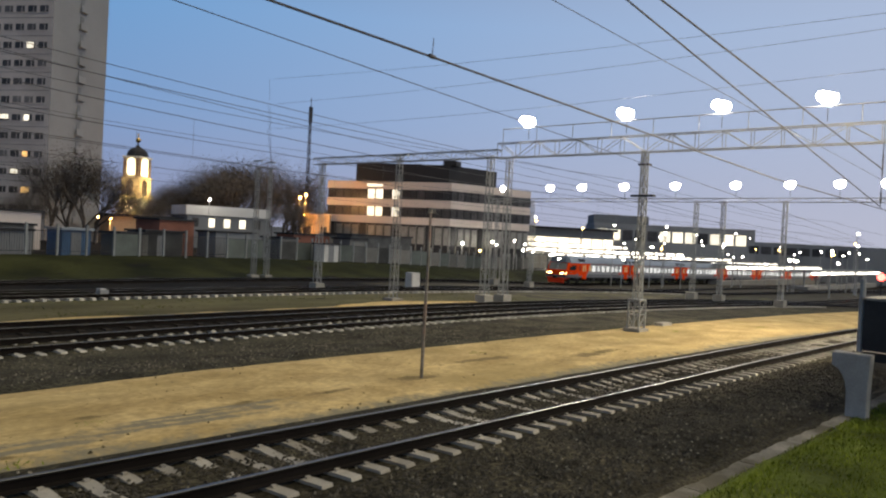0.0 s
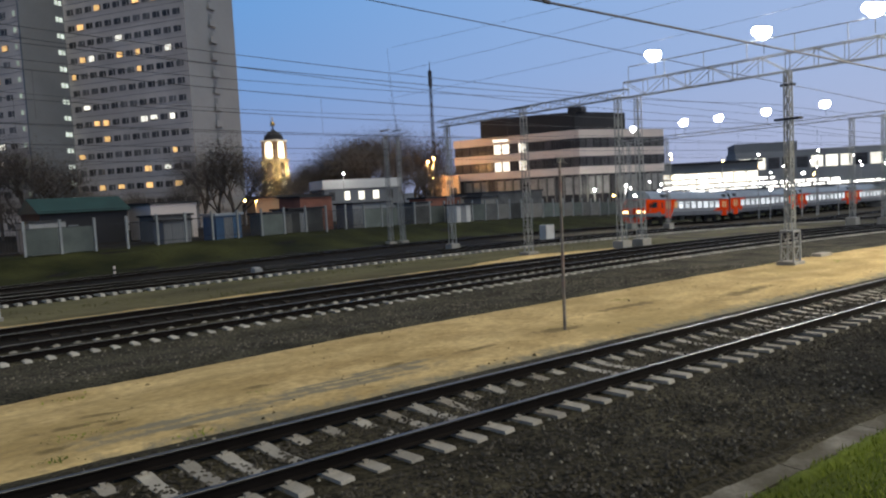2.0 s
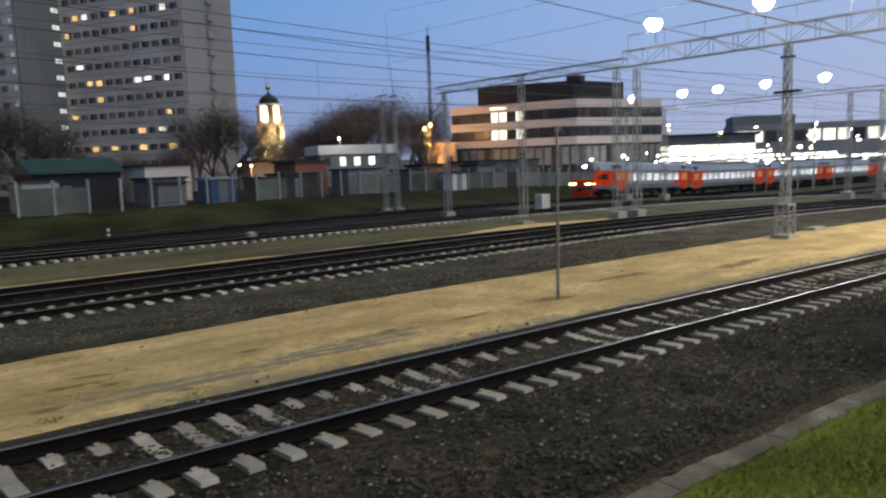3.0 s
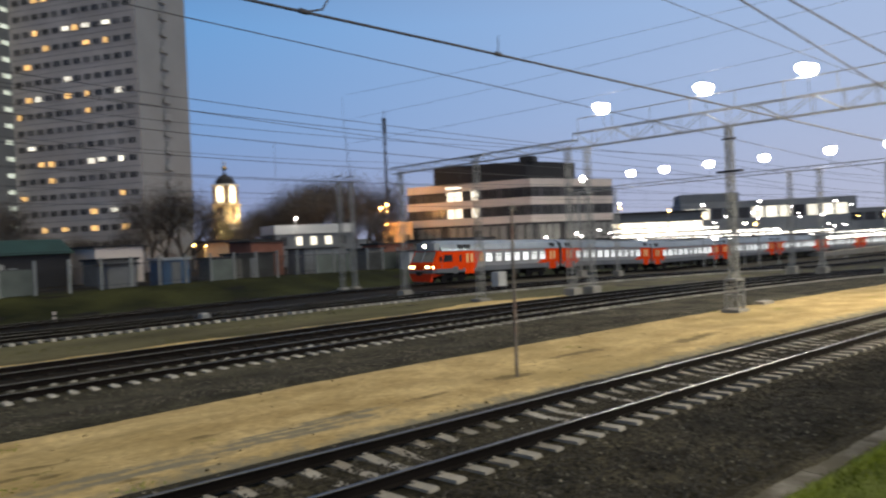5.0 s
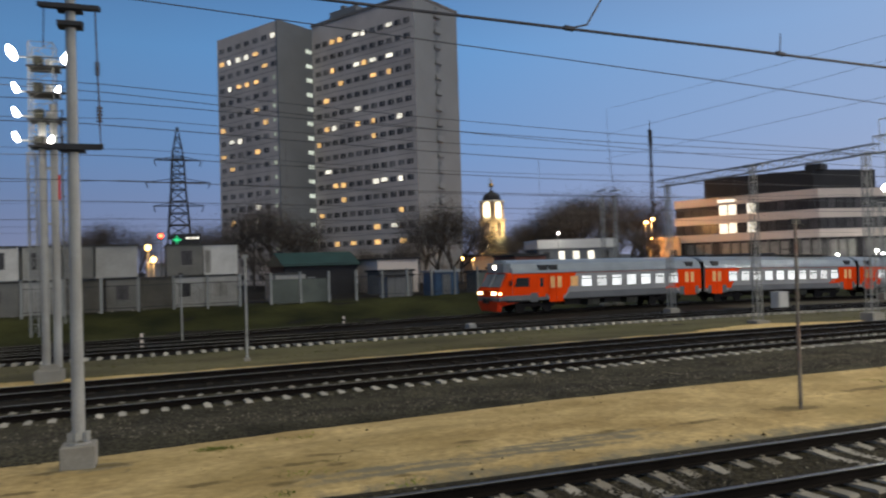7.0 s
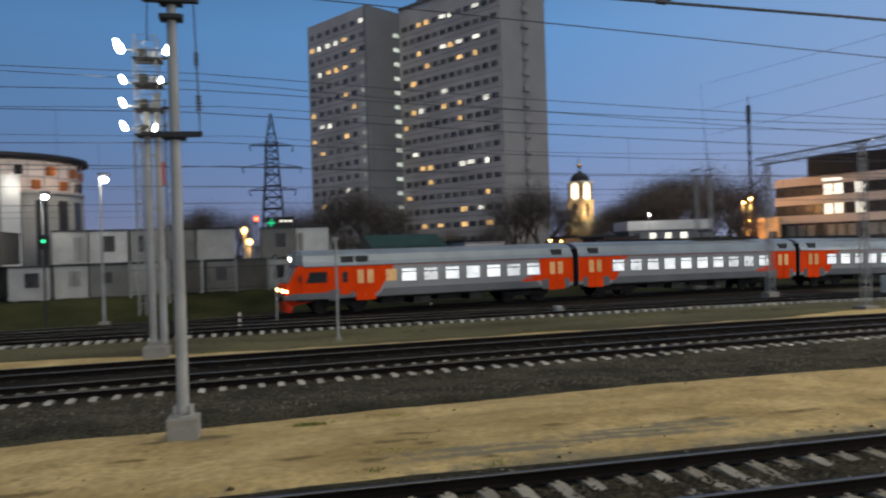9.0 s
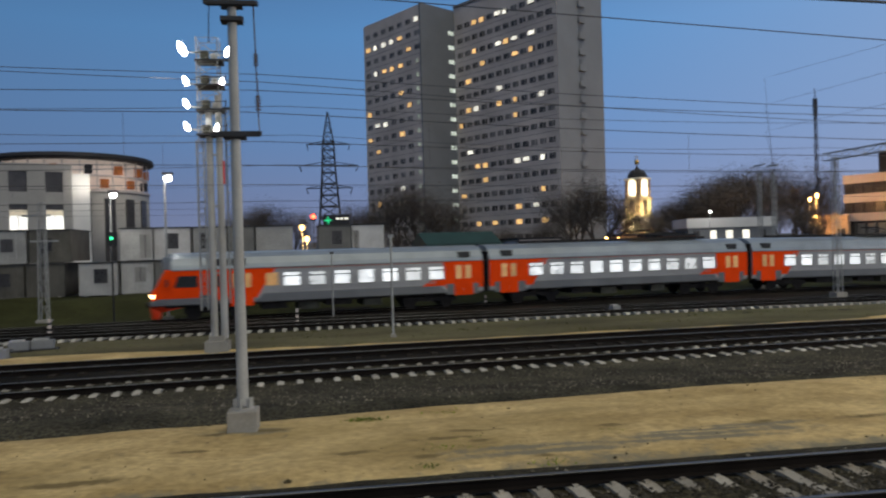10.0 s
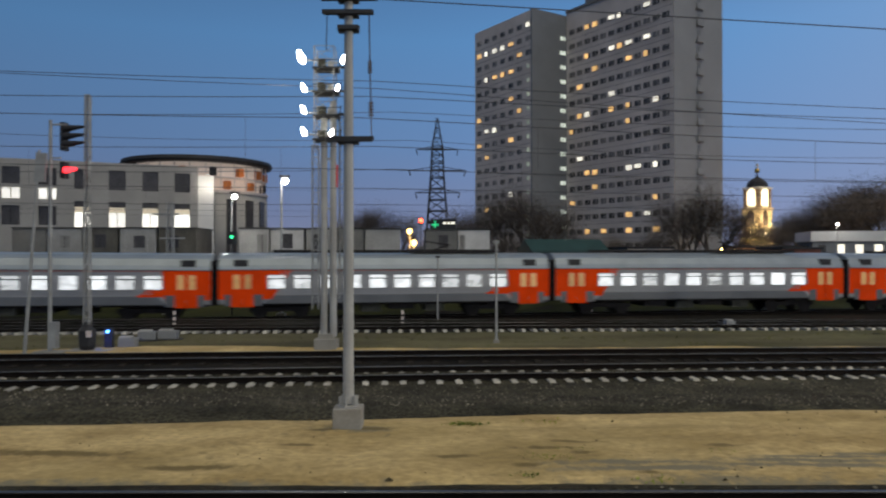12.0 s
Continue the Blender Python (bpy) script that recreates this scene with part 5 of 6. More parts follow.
def build_business_centre():
    L, K, R = (90.0, 119.0), (100.5, 94.6), (120.5, 91.0)
    far = (118.0, 125.0)
    t = thing("office_building", "white banded office block with dark ribbon windows and a charcoal penthouse", "office building")
    plan = [L, K, R, far]
    def shrink(d):
        return [(L[0] + d, L[1]), (K[0] + d * 0.5, K[1] + d), (R[0] - d * 0.2, R[1] + d), far]
    part("core", Mesh().prism(shrink(0.45), -2, 14.0), M_CHARCOAL, t, "dark recessed core")
    for z0, z1 in ((6.3, 7.7), (9.6, 11.1), (13.0, 14.5)):
        part("white_band", Mesh().prism(plan, z0, z1), M_WHITE, t, "white facade band")
    part("penthouse", Mesh().prism([(L[0] + 1.5, L[1] - 7), (K[0] + 1.2, K[1] + 2), (K[0] + 14, K[1] + 0.8), (far[0] - 8, far[1])], 14.5, 18.0).prism([(K[0] + 0.5, K[1] + 3), (K[0] + 2, K[1] + 1), (K[0] + 4.5, K[1] + 2), (K[0] + 3, K[1] + 5)], 18.0, 18.9), M_CHARCOAL, t, "charcoal penthouse storey")
    for (a, b, n) in ((L, K, 15), (K, R, 12)):
        m, ln = wall_frame(a, b)
        for z in (7.75, 11.15):
            for i in range(n):
                lit = a is L and i in (5, 6, 8)
                part("window", Mesh().box(i * ln / n + 0.15, (i + 1) * ln / n - 0.1, 0.18, 0.45, z, z + 1.8, m), L_WINW if lit else M_WIN, t)
                part("mullion", Mesh().box((i + 1) * ln / n - 0.1, (i + 1) * ln / n + 0.12, 0.1, 0.45, z, z + 1.85, m), M_CHARCOAL, t)
        if a is L:
            part("window", Mesh().box(5 * ln / n, 7 * ln / n - 0.1, -0.04, 0.3, 13.5, 14.0, m), L_WINW, t, "bright lit strip at the cornice")
        for i in range(n):
            part("pier", Mesh().box(i * ln / n, i * ln / n + 0.3, 0.3, 0.55, -2, 6.3, m), M_CABIN, t, "grey ground floor pier")
        for i in range(n):
            part("window", Mesh().box(i * ln / n + 0.5, (i + 1) * ln / n, 0.25, 0.5, 2.6, 5.9, m), M_PALEGLASS if i % 4 else M_WIN, t)


def build_museum():
    t = thing("museum_building", "grey stone building with tall windows and a round roofed hall", "public building")
    p0, p1 = (-100.0, 96.0), (-41.3, 123.3)
    m, ln = wall_frame(p0, p1)
    stone = mat("grey_stone_cladding", (0.37, 0.36, 0.335), 0.9, 0, 0.12, 0.2, 6.0)
    part("block", Mesh().box(0, ln, 0.5, 26, -1, 18.4, m), M_CHARCOAL, t, "long block behind its piers")
    n = 13
    step = ln / n
    for i in range(n + 1):
        part("pier", Mesh().box(i * step - 1.25, min(ln, i * step + 1.25), 0, 0.6, -1, 18.4, m), stone, t, "stone pier")
    split = 9 * step
    for x0, x1, z0, z1 in ((0, ln, 17.4, 18.6), (split, ln, 12.3, 14.2), (split, ln, 4.0, 8.2), (0, split, 11.4, 12.5), (0, split, 14.2, 14.7), (0, split, 4.0, 8.4)):
        part("spandrel", Mesh().box(x0, x1, 0.05, 0.55, z0, z1, m), stone, t, "stone spandrel")
    lit = light_mat("white_office_light", (1.0, 0.96, 0.86), 1.2, 0.6)
    blind = light_mat("lit_blind", (1.0, 0.86, 0.62), 0.42, 0.3)
    for i in range(n):
        a_, b_ = i * step + 1.3, (i + 1) * step - 1.3
        if i < 9:
            part("window", Mesh().box(a_, b_, 0.3, 0.5, 12.5, 14.2, m), lit if i != 6 else blind, t, "bright lit window")
            part("window", Mesh().box(a_, b_, 0.3, 0.5, 14.7, 17.4, m), M_WIN, t)
            part("window", Mesh().box(a_, b_, 0.3, 0.5, 8.4, 11.4, m), M_WIN, t)
            part("glazing_bar", Mesh().box((i + 0.5) * step - 0.06, (i + 0.5) * step + 0.06, 0.25, 0.32, 8.4, 14.2, m), M_CHARCOAL, t)
            continue
        part("window", Mesh().box(a_, b_, 0.3, 0.5, 8.2, 10.5, m), lit, t, "bright lit window")
        part("blind", Mesh().box(a_, b_, 0.3, 0.5, 10.5, 11.4, m), blind, t, "warm lit blind")
        part("window", Mesh().box(a_, b_, 0.3, 0.5, 11.4, 12.3, m), M_WIN, t)
        part("window", Mesh().box(a_, b_, 0.3, 0.5, 14.2, 17.4, m), M_WIN, t)
        part("glazing_bar", Mesh().box((i + 0.5) * step - 0.05, (i + 0.5) * step + 0.05, 0.25, 0.32, 8.2, 10.5, m), M_CHARCOAL, t)
    # return wall at the corner, brightened by an added, unseen strip lamp
    part("return_wall", Mesh().box(ln, ln + 2.6, 0.2, 0.7, -1, 17.2, m), mat("white_wall", (0.75, 0.74, 0.7), 0.8, 0, 0.05, 0.3, 6), t, "white return wall under a wall lamp")
    part("wall_lamp", Mesh().box(ln + 1.3, ln + 1.7, -0.3, -0.1, 17.3, 17.36, m), lit, t, "strip lamp added under the cornice for the bright wall")
    la = new("wall_wash", bpy.data.lights.new("wall_wash", "POINT"))
    la.data.energy, la.data.color, la.data.shadow_soft_size = 260, (1, 0.93, 0.8), 0.4
    la.location = m @ Vector((ln + 1.8, -1.8, 15.5))
    # the round hall
    c = Vector((-46.0, 137.5, 0))
    part("drum", Mesh().lathe([(12.6, -1), (12.6, 14.6)], 48, c), stone, t, "round stone drum", smooth=True)
    # the light falling on the gallery wall is put in as emission
    inner = light_mat("glowing_gallery_wall", (1.0, 0.82, 0.68), 0.26, 0.4)
    part("gallery", Mesh().lathe([(11.6, 14.6), (11.6, 20.2)], 48, c), inner, t, "gallery wall, its soft light put in as own glow", smooth=True)
    part("ring_beam", Mesh().lathe([(12.5, 14.6), (12.75, 14.6), (12.75, 15.0), (12.5, 15.0)], 48, c), M_WHITE, t, "pale ring beam")
    part("roof_disc", Mesh().lathe([(11.0, 19.9), (13.4, 20.0), (13.6, 20.3), (13.4, 20.9), (9, 21.4), (0.1, 21.6)], 56, c), M_CHARCOAL, t, "dark overhanging roof disc", smooth=False)
    orange = mat("orange_panel", (0.58, 0.18, 0.04), 0.6, 0, 0.1, 0.5, 8)
    for i in range(18):
        a = math.radians(168 + 12 * i)
        z = 17.6 if i % 2 else 15.3
        spin = Matrix.Translation(c + Vector((12.5 * math.cos(a), 12.5 * math.sin(a), 0))) @ Matrix.Rotation(a + math.pi / 2, 4, "Z")
        box = part("orange_panel", Mesh().box(-0.52, 0.52, -0.15, 0.9, z, z + 1.45), orange if i % 5 != 1 else M_CHARCOAL, t, "orange screen box" if i % 5 != 1 else "dark screen box", m=spin, bevel=0.04)
        part("mullion", Mesh().box(-0.07, 0.07, 0.1, 0.3, 14.6, 20.0), M_WHITE, t, "white gallery mullion", m=spin @ pose(1.3, 0, 0))
    part("mid_ring", Mesh().lathe([(11.9, 17.2), (12.35, 17.2), (12.35, 17.45), (11.9, 17.45)], 48, c), M_WHITE, t, "pale middle ring")
    # unseen point lights, added to brighten the orange boxes
    for a in (205, 245, 285, 325):
        la = new("gallery_fill", bpy.data.lights.new("gallery_fill", "POINT"))
        la.data.energy, la.data.color, la.data.shadow_soft_size = 110, (1.0, 0.8, 0.6), 0.3
        la.location = c + Vector((14.6 * math.cos(radians(a)), 14.6 * math.sin(radians(a)), 17.5))
    for i in range(10):
        a = math.radians(190 + i * 160 / 9)
        part("slot_window", Mesh().box(-0.9, 0.9, -0.15, 0.15, 3, 13.5), M_WIN, t, "tall dark slot window", m=Matrix.Translation(c + Vector((12.65 * math.cos(a), 12.65 * math.sin(a), 0))) @ Matrix.Rotation(a + math.pi / 2, 4, "Z"))


def build_church():
    c = (83.2, 192.8)
    t = thing("bell_tower", "floodlit pale church bell tower with a dark dome and gold cross", "church", pose(c[0], c[1], 0, 0, 0, 28))
    wall = mat("church_plaster", (0.70, 0.52, 0.28), 0.85, 0, 0.25, 0.5, 8)
    deep = mat("arch_shadow", (0.10, 0.07, 0.045), 0.9, 0, 0.2, 1, 8)
    # lamplight inside the arches, put in as a glowing surface
    lit_bell = light_mat("glowing_arch", (1.0, 0.86, 0.58), 2.2, 0.4)
    # belfry pilasters stand unlit between bright arches; that shade is in the brown
    brown = mat("unlit_pilaster_plaster", (0.34, 0.22, 0.12), 0.85, 0, 0.2, 0.5, 8)
    white = mat("white_belfry_plaster", (0.80, 0.76, 0.66), 0.85, 0, 0.08, 0.4, 8)
    for z0, z1, w in ((0, 7.2, 6.0), (7.2, 10.7, 5.5), (10.7, 16.0, 5.0), (16.0, 21.4, 4.6)):
        pl = white if z0 > 15 else wall
        part("tier", Mesh().box(-w / 2, w / 2, -w / 2, w / 2, z0, z1 - 0.5), pl, t, "pale plastered tier")
        part("cornice", Mesh().box(-w / 2 - 0.35, w / 2 + 0.35, -w / 2 - 0.35, w / 2 + 0.35, z1 - 0.5, z1), pl, t, "projecting cornice", bevel=0.1)
        hw = 1.22 if z0 > 15 else 0.95
        for r in range(4):
            mm = pose(0, 0, 0, 0, 0, 90 * r)
            part("arch", Mesh().box(-hw, hw, -w / 2 - 0.05, -w / 2 + 0.3, z0 + 0.5, z1 - 1.7).tube((0, -w / 2 - 0.05, z1 - 1.7), (0, -w / 2 + 0.3, z1 - 1.7), hw, n=14), lit_bell if z0 > 15 or 7 < z0 < 8 else deep, t, "glowing arched opening" if z0 > 15 or 7 < z0 < 8 else "dark arched opening", m=mm)
            for s in (-1, 1):
                part("pilaster", Mesh().box(s * w * 0.41 - 0.35, s * w * 0.41 + 0.35, -w / 2 - 0.25, -w / 2 + 0.1, z0, z1 - 0.5), brown if z0 > 15 else pl, t, m=mm)
    part("dome", Mesh().lathe([(2.6, 21.3), (2.68, 21.7), (2.45, 22.6), (1.75, 23.4), (0.8, 23.95), (0.28, 24.3), (0.12, 25.3)], 20), M_CHARCOAL, t, "dark dome", smooth=True)
    part("cupola", Mesh().lathe([(0.15, 25.1), (0.72, 25.6), (0.66, 26.1), (0.1, 26.6)], 12), M_GOLD, t, "small gilt cupola", smooth=True)
    part("cross", Mesh().box(-0.08, 0.08, -0.08, 0.08, 26.5, 27.8).box(-0.45, 0.45, -0.07, 0.07, 27.2, 27.34), M_GOLD, t, "gold cross")
    # floodlights at the foot and on the ledges
    for dx, dy, z, e in ((-4, -16, 2.5, 9000), (10, -14, 2.5, 9000), (-12, -6, 6, 5000)):
        la = new("church_flood", bpy.data.lights.new("church_flood", "SPOT"))
        la.data.energy, la.data.color, la.data.spot_size, la.data.shadow_soft_size = e * 0.32, (1.0, 0.64, 0.28), radians(75), 0.3
        la.matrix_world = look((c[0] + dx, c[1] + dy, z), (c[0], c[1], 12))
    turn = pose(c[0], c[1], 0, 0, 0, 28)
    for x, y, z, e in ((-1.0, -3.4, 17.4, 120), (1.0, -3.4, 17.4, 120), (-3.4, -0.6, 17.4, 130), (-1.5, -4.0, 7.9, 1900), (1.5, -4.0, 7.9, 1900), (-4.0, 0, 7.9, 1800), (-1.2, -3.7, 12.0, 700), (1.2, -3.7, 12.0, 700), (-3.7, 0, 12.0, 900)):
        la = new("ledge_flood", bpy.data.lights.new("ledge_flood", "POINT"))
        la.data.energy, la.data.color, la.data.shadow_soft_size = e, (1.0, 0.84, 0.56), 0.15
        la.location = turn @ Vector((x, y, z))


def build_pylon():
    t = thing("power_pylon", "steel lattice transmission pylon against the dusk sky", "pylon", pose(-1.6, 230, 0))
    me = lattice(Mesh(), (0, 0, 0), 8.4, 4.1, 28, 8, 0.30)
    lattice(me, (0, 0, 28), 4.1, 3.3, 9.5, 4, 0.27)
    part("body", me, M_DARK, t, "dark lattice body")
    part("peak", lattice(Mesh(), (0, 0, 37.5), 3.3, 0.2, 9.2, 3, 0.2), M_DARK, t)
    for z, w in ((23.2, 7.0), (30.2, 9.0), (36.8, 6.6)):
        arm = Mesh()
        for s in (-1, 1):
            arm.tube((0, -0.9, z), (s * w, 0, z), 0.17, n=4).tube((0, 0.9, z), (s * w, 0, z), 0.17, n=4).tube((0, 0, z + 1.4), (s * w, 0, z), 0.13, n=4)
            arm.tube((s * w, 0, z), (s * w * 0.93, 0, z - 1.8), 0.16, n=5)
            arm.tube((s * w * 0.55, 0, z + 0.05), (s * w * 0.5, 0, z + 0.7), 0.05, n=4)
        part("cross_arm", arm, M_DARK, t, "cross-arm with insulators")


def build_mast():
    t = thing("radio_mast", "slender dark radio mast with aerials at its top", "mast", pose(87.2, 122.05, 0))
    part("shaft", lattice(Mesh(), (0, 0, 0), 0.7, 0.35, 26.5, 14, 0.06), M_DARK, t)
    part("aerial", Mesh().box(-0.28, 0.28, -0.28, 0.28, 25.8, 29.0).tube((0, 0, 29), (0, 0, 30.8), 0.08, n=5), M_DARK, t, "cluster of aerials")



def cabin(x, y, z, yaw, ln, h, material, label, windows):
    """A stacked site cabin seen at its end; windows are (x, width, sill, height, pane)."""
    c = thing("site_cabin", label, "site cabin", pose(x, y, z, 0, 0, yaw), "site cabins")
    part("shell", Mesh().box(0.04, ln - 0.04, 0, 5.6, 0.08, h - 0.06), material, c, bevel=0.03)
    fr = Mesh().box(0, 0.09, -0.03, 0.05, 0, h).box(ln - 0.09, ln, -0.03, 0.05, 0, h).box(0.09, ln - 0.09, -0.03, 0.05, 0, 0.1)
    part("frame", fr, material, c, "grimy corner frame")
    part("roof", Mesh().box(-0.05, ln + 0.05, -0.08, 5.65, h - 0.06, h + 0.05), M_CABINFRAME, c, "dark flat roof edge")
    for wx, ww, sill, wh, pane in windows:
        w = part("window", Mesh().box(wx, wx + ww, -0.02, 0.08, sill, sill + wh), pane, c)
        part("window_frame", Mesh().box(wx - 0.06, wx + ww + 0.06, -0.045, 0.02, sill - 0.06, sill).box(wx - 0.06, wx + ww + 0.06, -0.045, 0.02, sill + wh, sill + wh + 0.05), material, w)
        part("mullion", Mesh().box(wx + ww * 0.5 - 0.02, wx + ww * 0.5 + 0.02, -0.04, 0.02, sill, sill + wh), M_CABINFRAME, w)
    for i in range(int(ln / 0.6)):
        part("rib", Mesh().box(0.6 * i + 0.4, 0.6 * i + 0.43, -0.012, 0.02, 0.14, h - 0.12), material, c)
    return c


def y_fence(x):
    return 62.0 + 0.2 * max(-20, x)


def build_cabins():
    grime, white, olive = M_CABIN, M_CABINW, M_OLIVE
    dark, pale = M_WIN, M_PALEGLASS
    lower = ((-35.6, -32.8, grime, ()), (-32.6, -29.8, olive, ((0.9, 0.9, 0.9, 1.0, dark),)), (-29.6, -26.8, grime, ()), (-26.6, -23.8, olive, ((1.0, 0.8, 0.9, 1.0, dark),)), (-23.6, -20.9, olive, ()),
             (-19.9, -17.1, white, ((1.1, 1.0, 0.95, 1.1, dark),)), (-16.95, -14.55, white, ((1.0, 0.85, 0.95, 1.15, pale),)), (-14.5, -11.75, grime, ((0.95, 0.65, 1.1, 0.8, dark),)),
             (-11.6, -8.95, white, ()), (-8.9, -6.1, olive, ()), (-6.0, -3.7, grime, ((0.7, 0.9, 0.9, 1.1, dark),)), (-3.6, -0.95, olive, ()), (-0.85, 1.4, white, ((0.3, 0.85, 0.9, 1.1, dark),)), (1.45, 4.15, white, ((0.75, 1.1, 0.85, 1.2, pale),)))
    upper = ((-35.4, -32.7, grime, ()), (-32.6, -29.8, white, ((1.0, 0.8, 0.9, 1.0, pale),)), (-29.6, -26.8, olive, ((0.9, 0.9, 0.9, 1.1, dark),)), (-26.5, -23.6, white, ((1.1, 0.9, 0.9, 1.0, dark),)), (-23.4, -20.4, olive, ((0.8, 0.8, 0.9, 1.0, dark),)),
             (-16.95, -14.55, white, ((1.45, 0.85, 0.15, 1.9, pale),)), (-14.5, -11.75, M_BRIGHTCABIN, ((1.0, 0.85, 0.85, 1.25, dark),)), (-11.6, -9.0, white, ((0.5, 0.6, 0.8, 1.3, dark),)),
             (-8.9, -6.75, grime, ()), (-6.7, -3.65, white, ()), (-1.5, 1.35, grime, ((1.15, 0.85, 0.85, 1.2, dark),)), (1.4, 4.2, M_BRIGHTCABIN, ((0.1, 0.5, 0.15, 1.9, pale),)))
    rnd = random.Random(7)
    for row, level in ((lower, 0), (upper, 1)):
        for x0, x1, mt, wins in row:
            y = y_fence((x0 + x1) / 2) + 2.2
            z = ground_z(x0, y) + level * 2.66 + 0.1
            label = ("%s site cabin %s" % ({id(grime): "grimy grey", id(white): "dirty white", id(olive): "stained olive-grey"}.get(id(mt), "clean white"), "stacked on another" if level else "standing on the grass bank")) + (" with a window" if wins else "")
            cabin(x0, y + rnd.uniform(-0.2, 0.2), z, 4 + rnd.uniform(-1.5, 1.5), x1 - x0, 2.55, mt, label, wins)
            if not level:
                for s in (0.3, x1 - x0 - 0.5):
                    sk = Mesh().box(x0 + s, x0 + s + 0.2, y - 0.1, y + 5, z - 0.45, z + 0.06)
                    tagged(new("sleeper_block", sk.data("sleeper_block", M_CONC)), "concrete block bearing a site cabin", "block", "cabin blocks")
    x, y = 7.3, y_fence(8) + 1.0
    cabin(x, y, ground_z(x, y), 4, 2.6, 2.6, white, "small cream cabin with a tiny window behind the fence", ((1.1, 0.5, 1.1, 0.7, dark),))


def build_fence():
    f = thing("concrete_fence", "weathered grey panel fence with pale posts along the yard", "fence", kind="structure")
    post = Mesh().box(-0.09, 0.09, -0.09, 0.09, -0.3, 2.75).data("post", mat("pale_post", (0.25, 0.265, 0.265), 0.7, 0, 0.15, 1, 15, rand=0.15))
    panels = [Mesh().box(0.1, 2.47, -0.03, 0.03, 0.1, 2.1).box(0.1, 2.47, -0.06, 0.06, 0.1, 0.35).box(0.1, 2.47, -0.05, 0.05, 1.15, 1.25).data("panel", mt)
              for mt in (M_FENCE, M_CABIN, mat("grey_green_panel", (0.11, 0.13, 0.12), 0.8, 0, 0.2, 0.7, 12, rand=0.3))]
    bar = Mesh().box(0, 2.57, -0.015, 0.015, 0.4, 0.45).box(0, 2.57, -0.015, 0.015, 2.1, 2.15)
    for i in range(12):
        bar.box(0.2 * i + 0.1, 0.2 * i + 0.125, -0.01, 0.01, 0.1, 2.2)
    bars = bar.data("mesh_panel", M_DARK)
    rnd = random.Random(3)
    x = -11.24
    while x < 110:
        y, y2 = y_fence(x), y_fence(x + 3)
        h = math.degrees(math.atan2(y2 - y, 3))
        z = ground_z(x, y)
        part("post", post, None, f, m=pose(x, y, z, 0, 0, h))
        if x > 46 or (x > 5 and rnd.random() < 0.25):
            part("panel", rnd.choice(panels), None, f, m=pose(x, y, z, 0, 0, h))
        part("mesh_panel", bars, None, f, m=pose(x, y, z, 0, 0, h))
        x += 2.57
    # clutter behind the fence
    for name, lab, x, y, sx, sy, h, mt in (("storage_container", "blue storage container behind the fence", 23.0, 67.8, 2.7, 2.4, 2.45, M_BLUE), ("hut", "rusty red hut behind the fence", 35.0, 75, 4.5, 4, 3.9, M_RUST),
                                        ("shed", "white shed with a flat roof", 20.2, 79.5, 5.2, 5, 3.9, M_WHITE), ("shed", "long low shed with a green sheet roof", 10.0, 80, 8.6, 5, 3.5, M_CHARCOAL),
                                        ("hut", "grey equipment hut behind the fence", 58.0, 80, 5, 3, 3.4, M_CABIN), ("hut", "pale block hut beside the fence", 28.5, 69, 3, 3, 2.3, M_CABIN),                                         ("hut", "grey steel locker behind the mesh fence", 18.0, 67, 2.6, 2, 2.2, M_PANELDK), ("shed", "low grey store behind the mesh fence", 32.0, 71.5, 4.5, 3, 2.6, M_FENCE), ("hut", "cream block hut behind the mesh fence", 19.0, 74, 4.0, 3, 2.6, M_CABIN),
                                        ("shed", "dark lean-to behind the mesh fence", 41.0, 74, 6.0, 3, 2.9, M_PANELDK), ("hut", "dirty white hut behind the mesh fence", 50.0, 75, 3.2, 3, 2.7, M_CABIN), ("shed", "rusty store behind the mesh fence", 54.0, 78, 7.0, 3, 3.3, M_RUST),
                                        ("hut", "small white hut in front of the fence", 52.6, 69.6, 2.6, 1.6, 2.3, M_BRIGHTCABIN),
                                        ("hut", "white kiosk behind the fence", 62.0, 76.5, 3.6, 3, 3.2, M_CABIN), ("shed", "long grey depot shed behind the fence", 70, 86, 16, 6, 4.0, M_FENCE)):
        t = thing(name, lab, name.split("_")[-1], pose(x, y, ground_z(x, y), 0, 0, 12))
        part("shell", Mesh().box(0, sx, 0, sy, -0.3, h - 0.2), mt, t, bevel=0.04)
        part("roof", Mesh().box(-0.2, sx + 0.2, -0.2, sy + 0.2, h - 0.2, h), M_ROOF if mt is M_BLUE else M_CHARCOAL, t, "flat roof")
        if "green" in lab:
            k_ = Mesh()
            k_.v = [(-0.3, -0.5, h - 0.2), (sx + 0.3, -0.5, h - 0.2), (sx + 0.3, sy * 0.5, h + 1.3), (-0.3, sy * 0.5, h + 1.3), (-0.3, sy + 0.3, h - 0.2), (sx + 0.3, sy + 0.3, h - 0.2)]
            k_.f = [(0, 1, 2, 3), (3, 2, 5, 4), (0, 3, 4), (1, 5, 2), (0, 4, 5, 1)]
            part("pitched_roof", k_, M_GREEN, t, "pitched green sheet roof")
        part("door", Mesh().box(sx * 0.3, sx * 0.3 + 0.95, -0.04, 0.02, 0, 2.05), M_PANELDK, t)


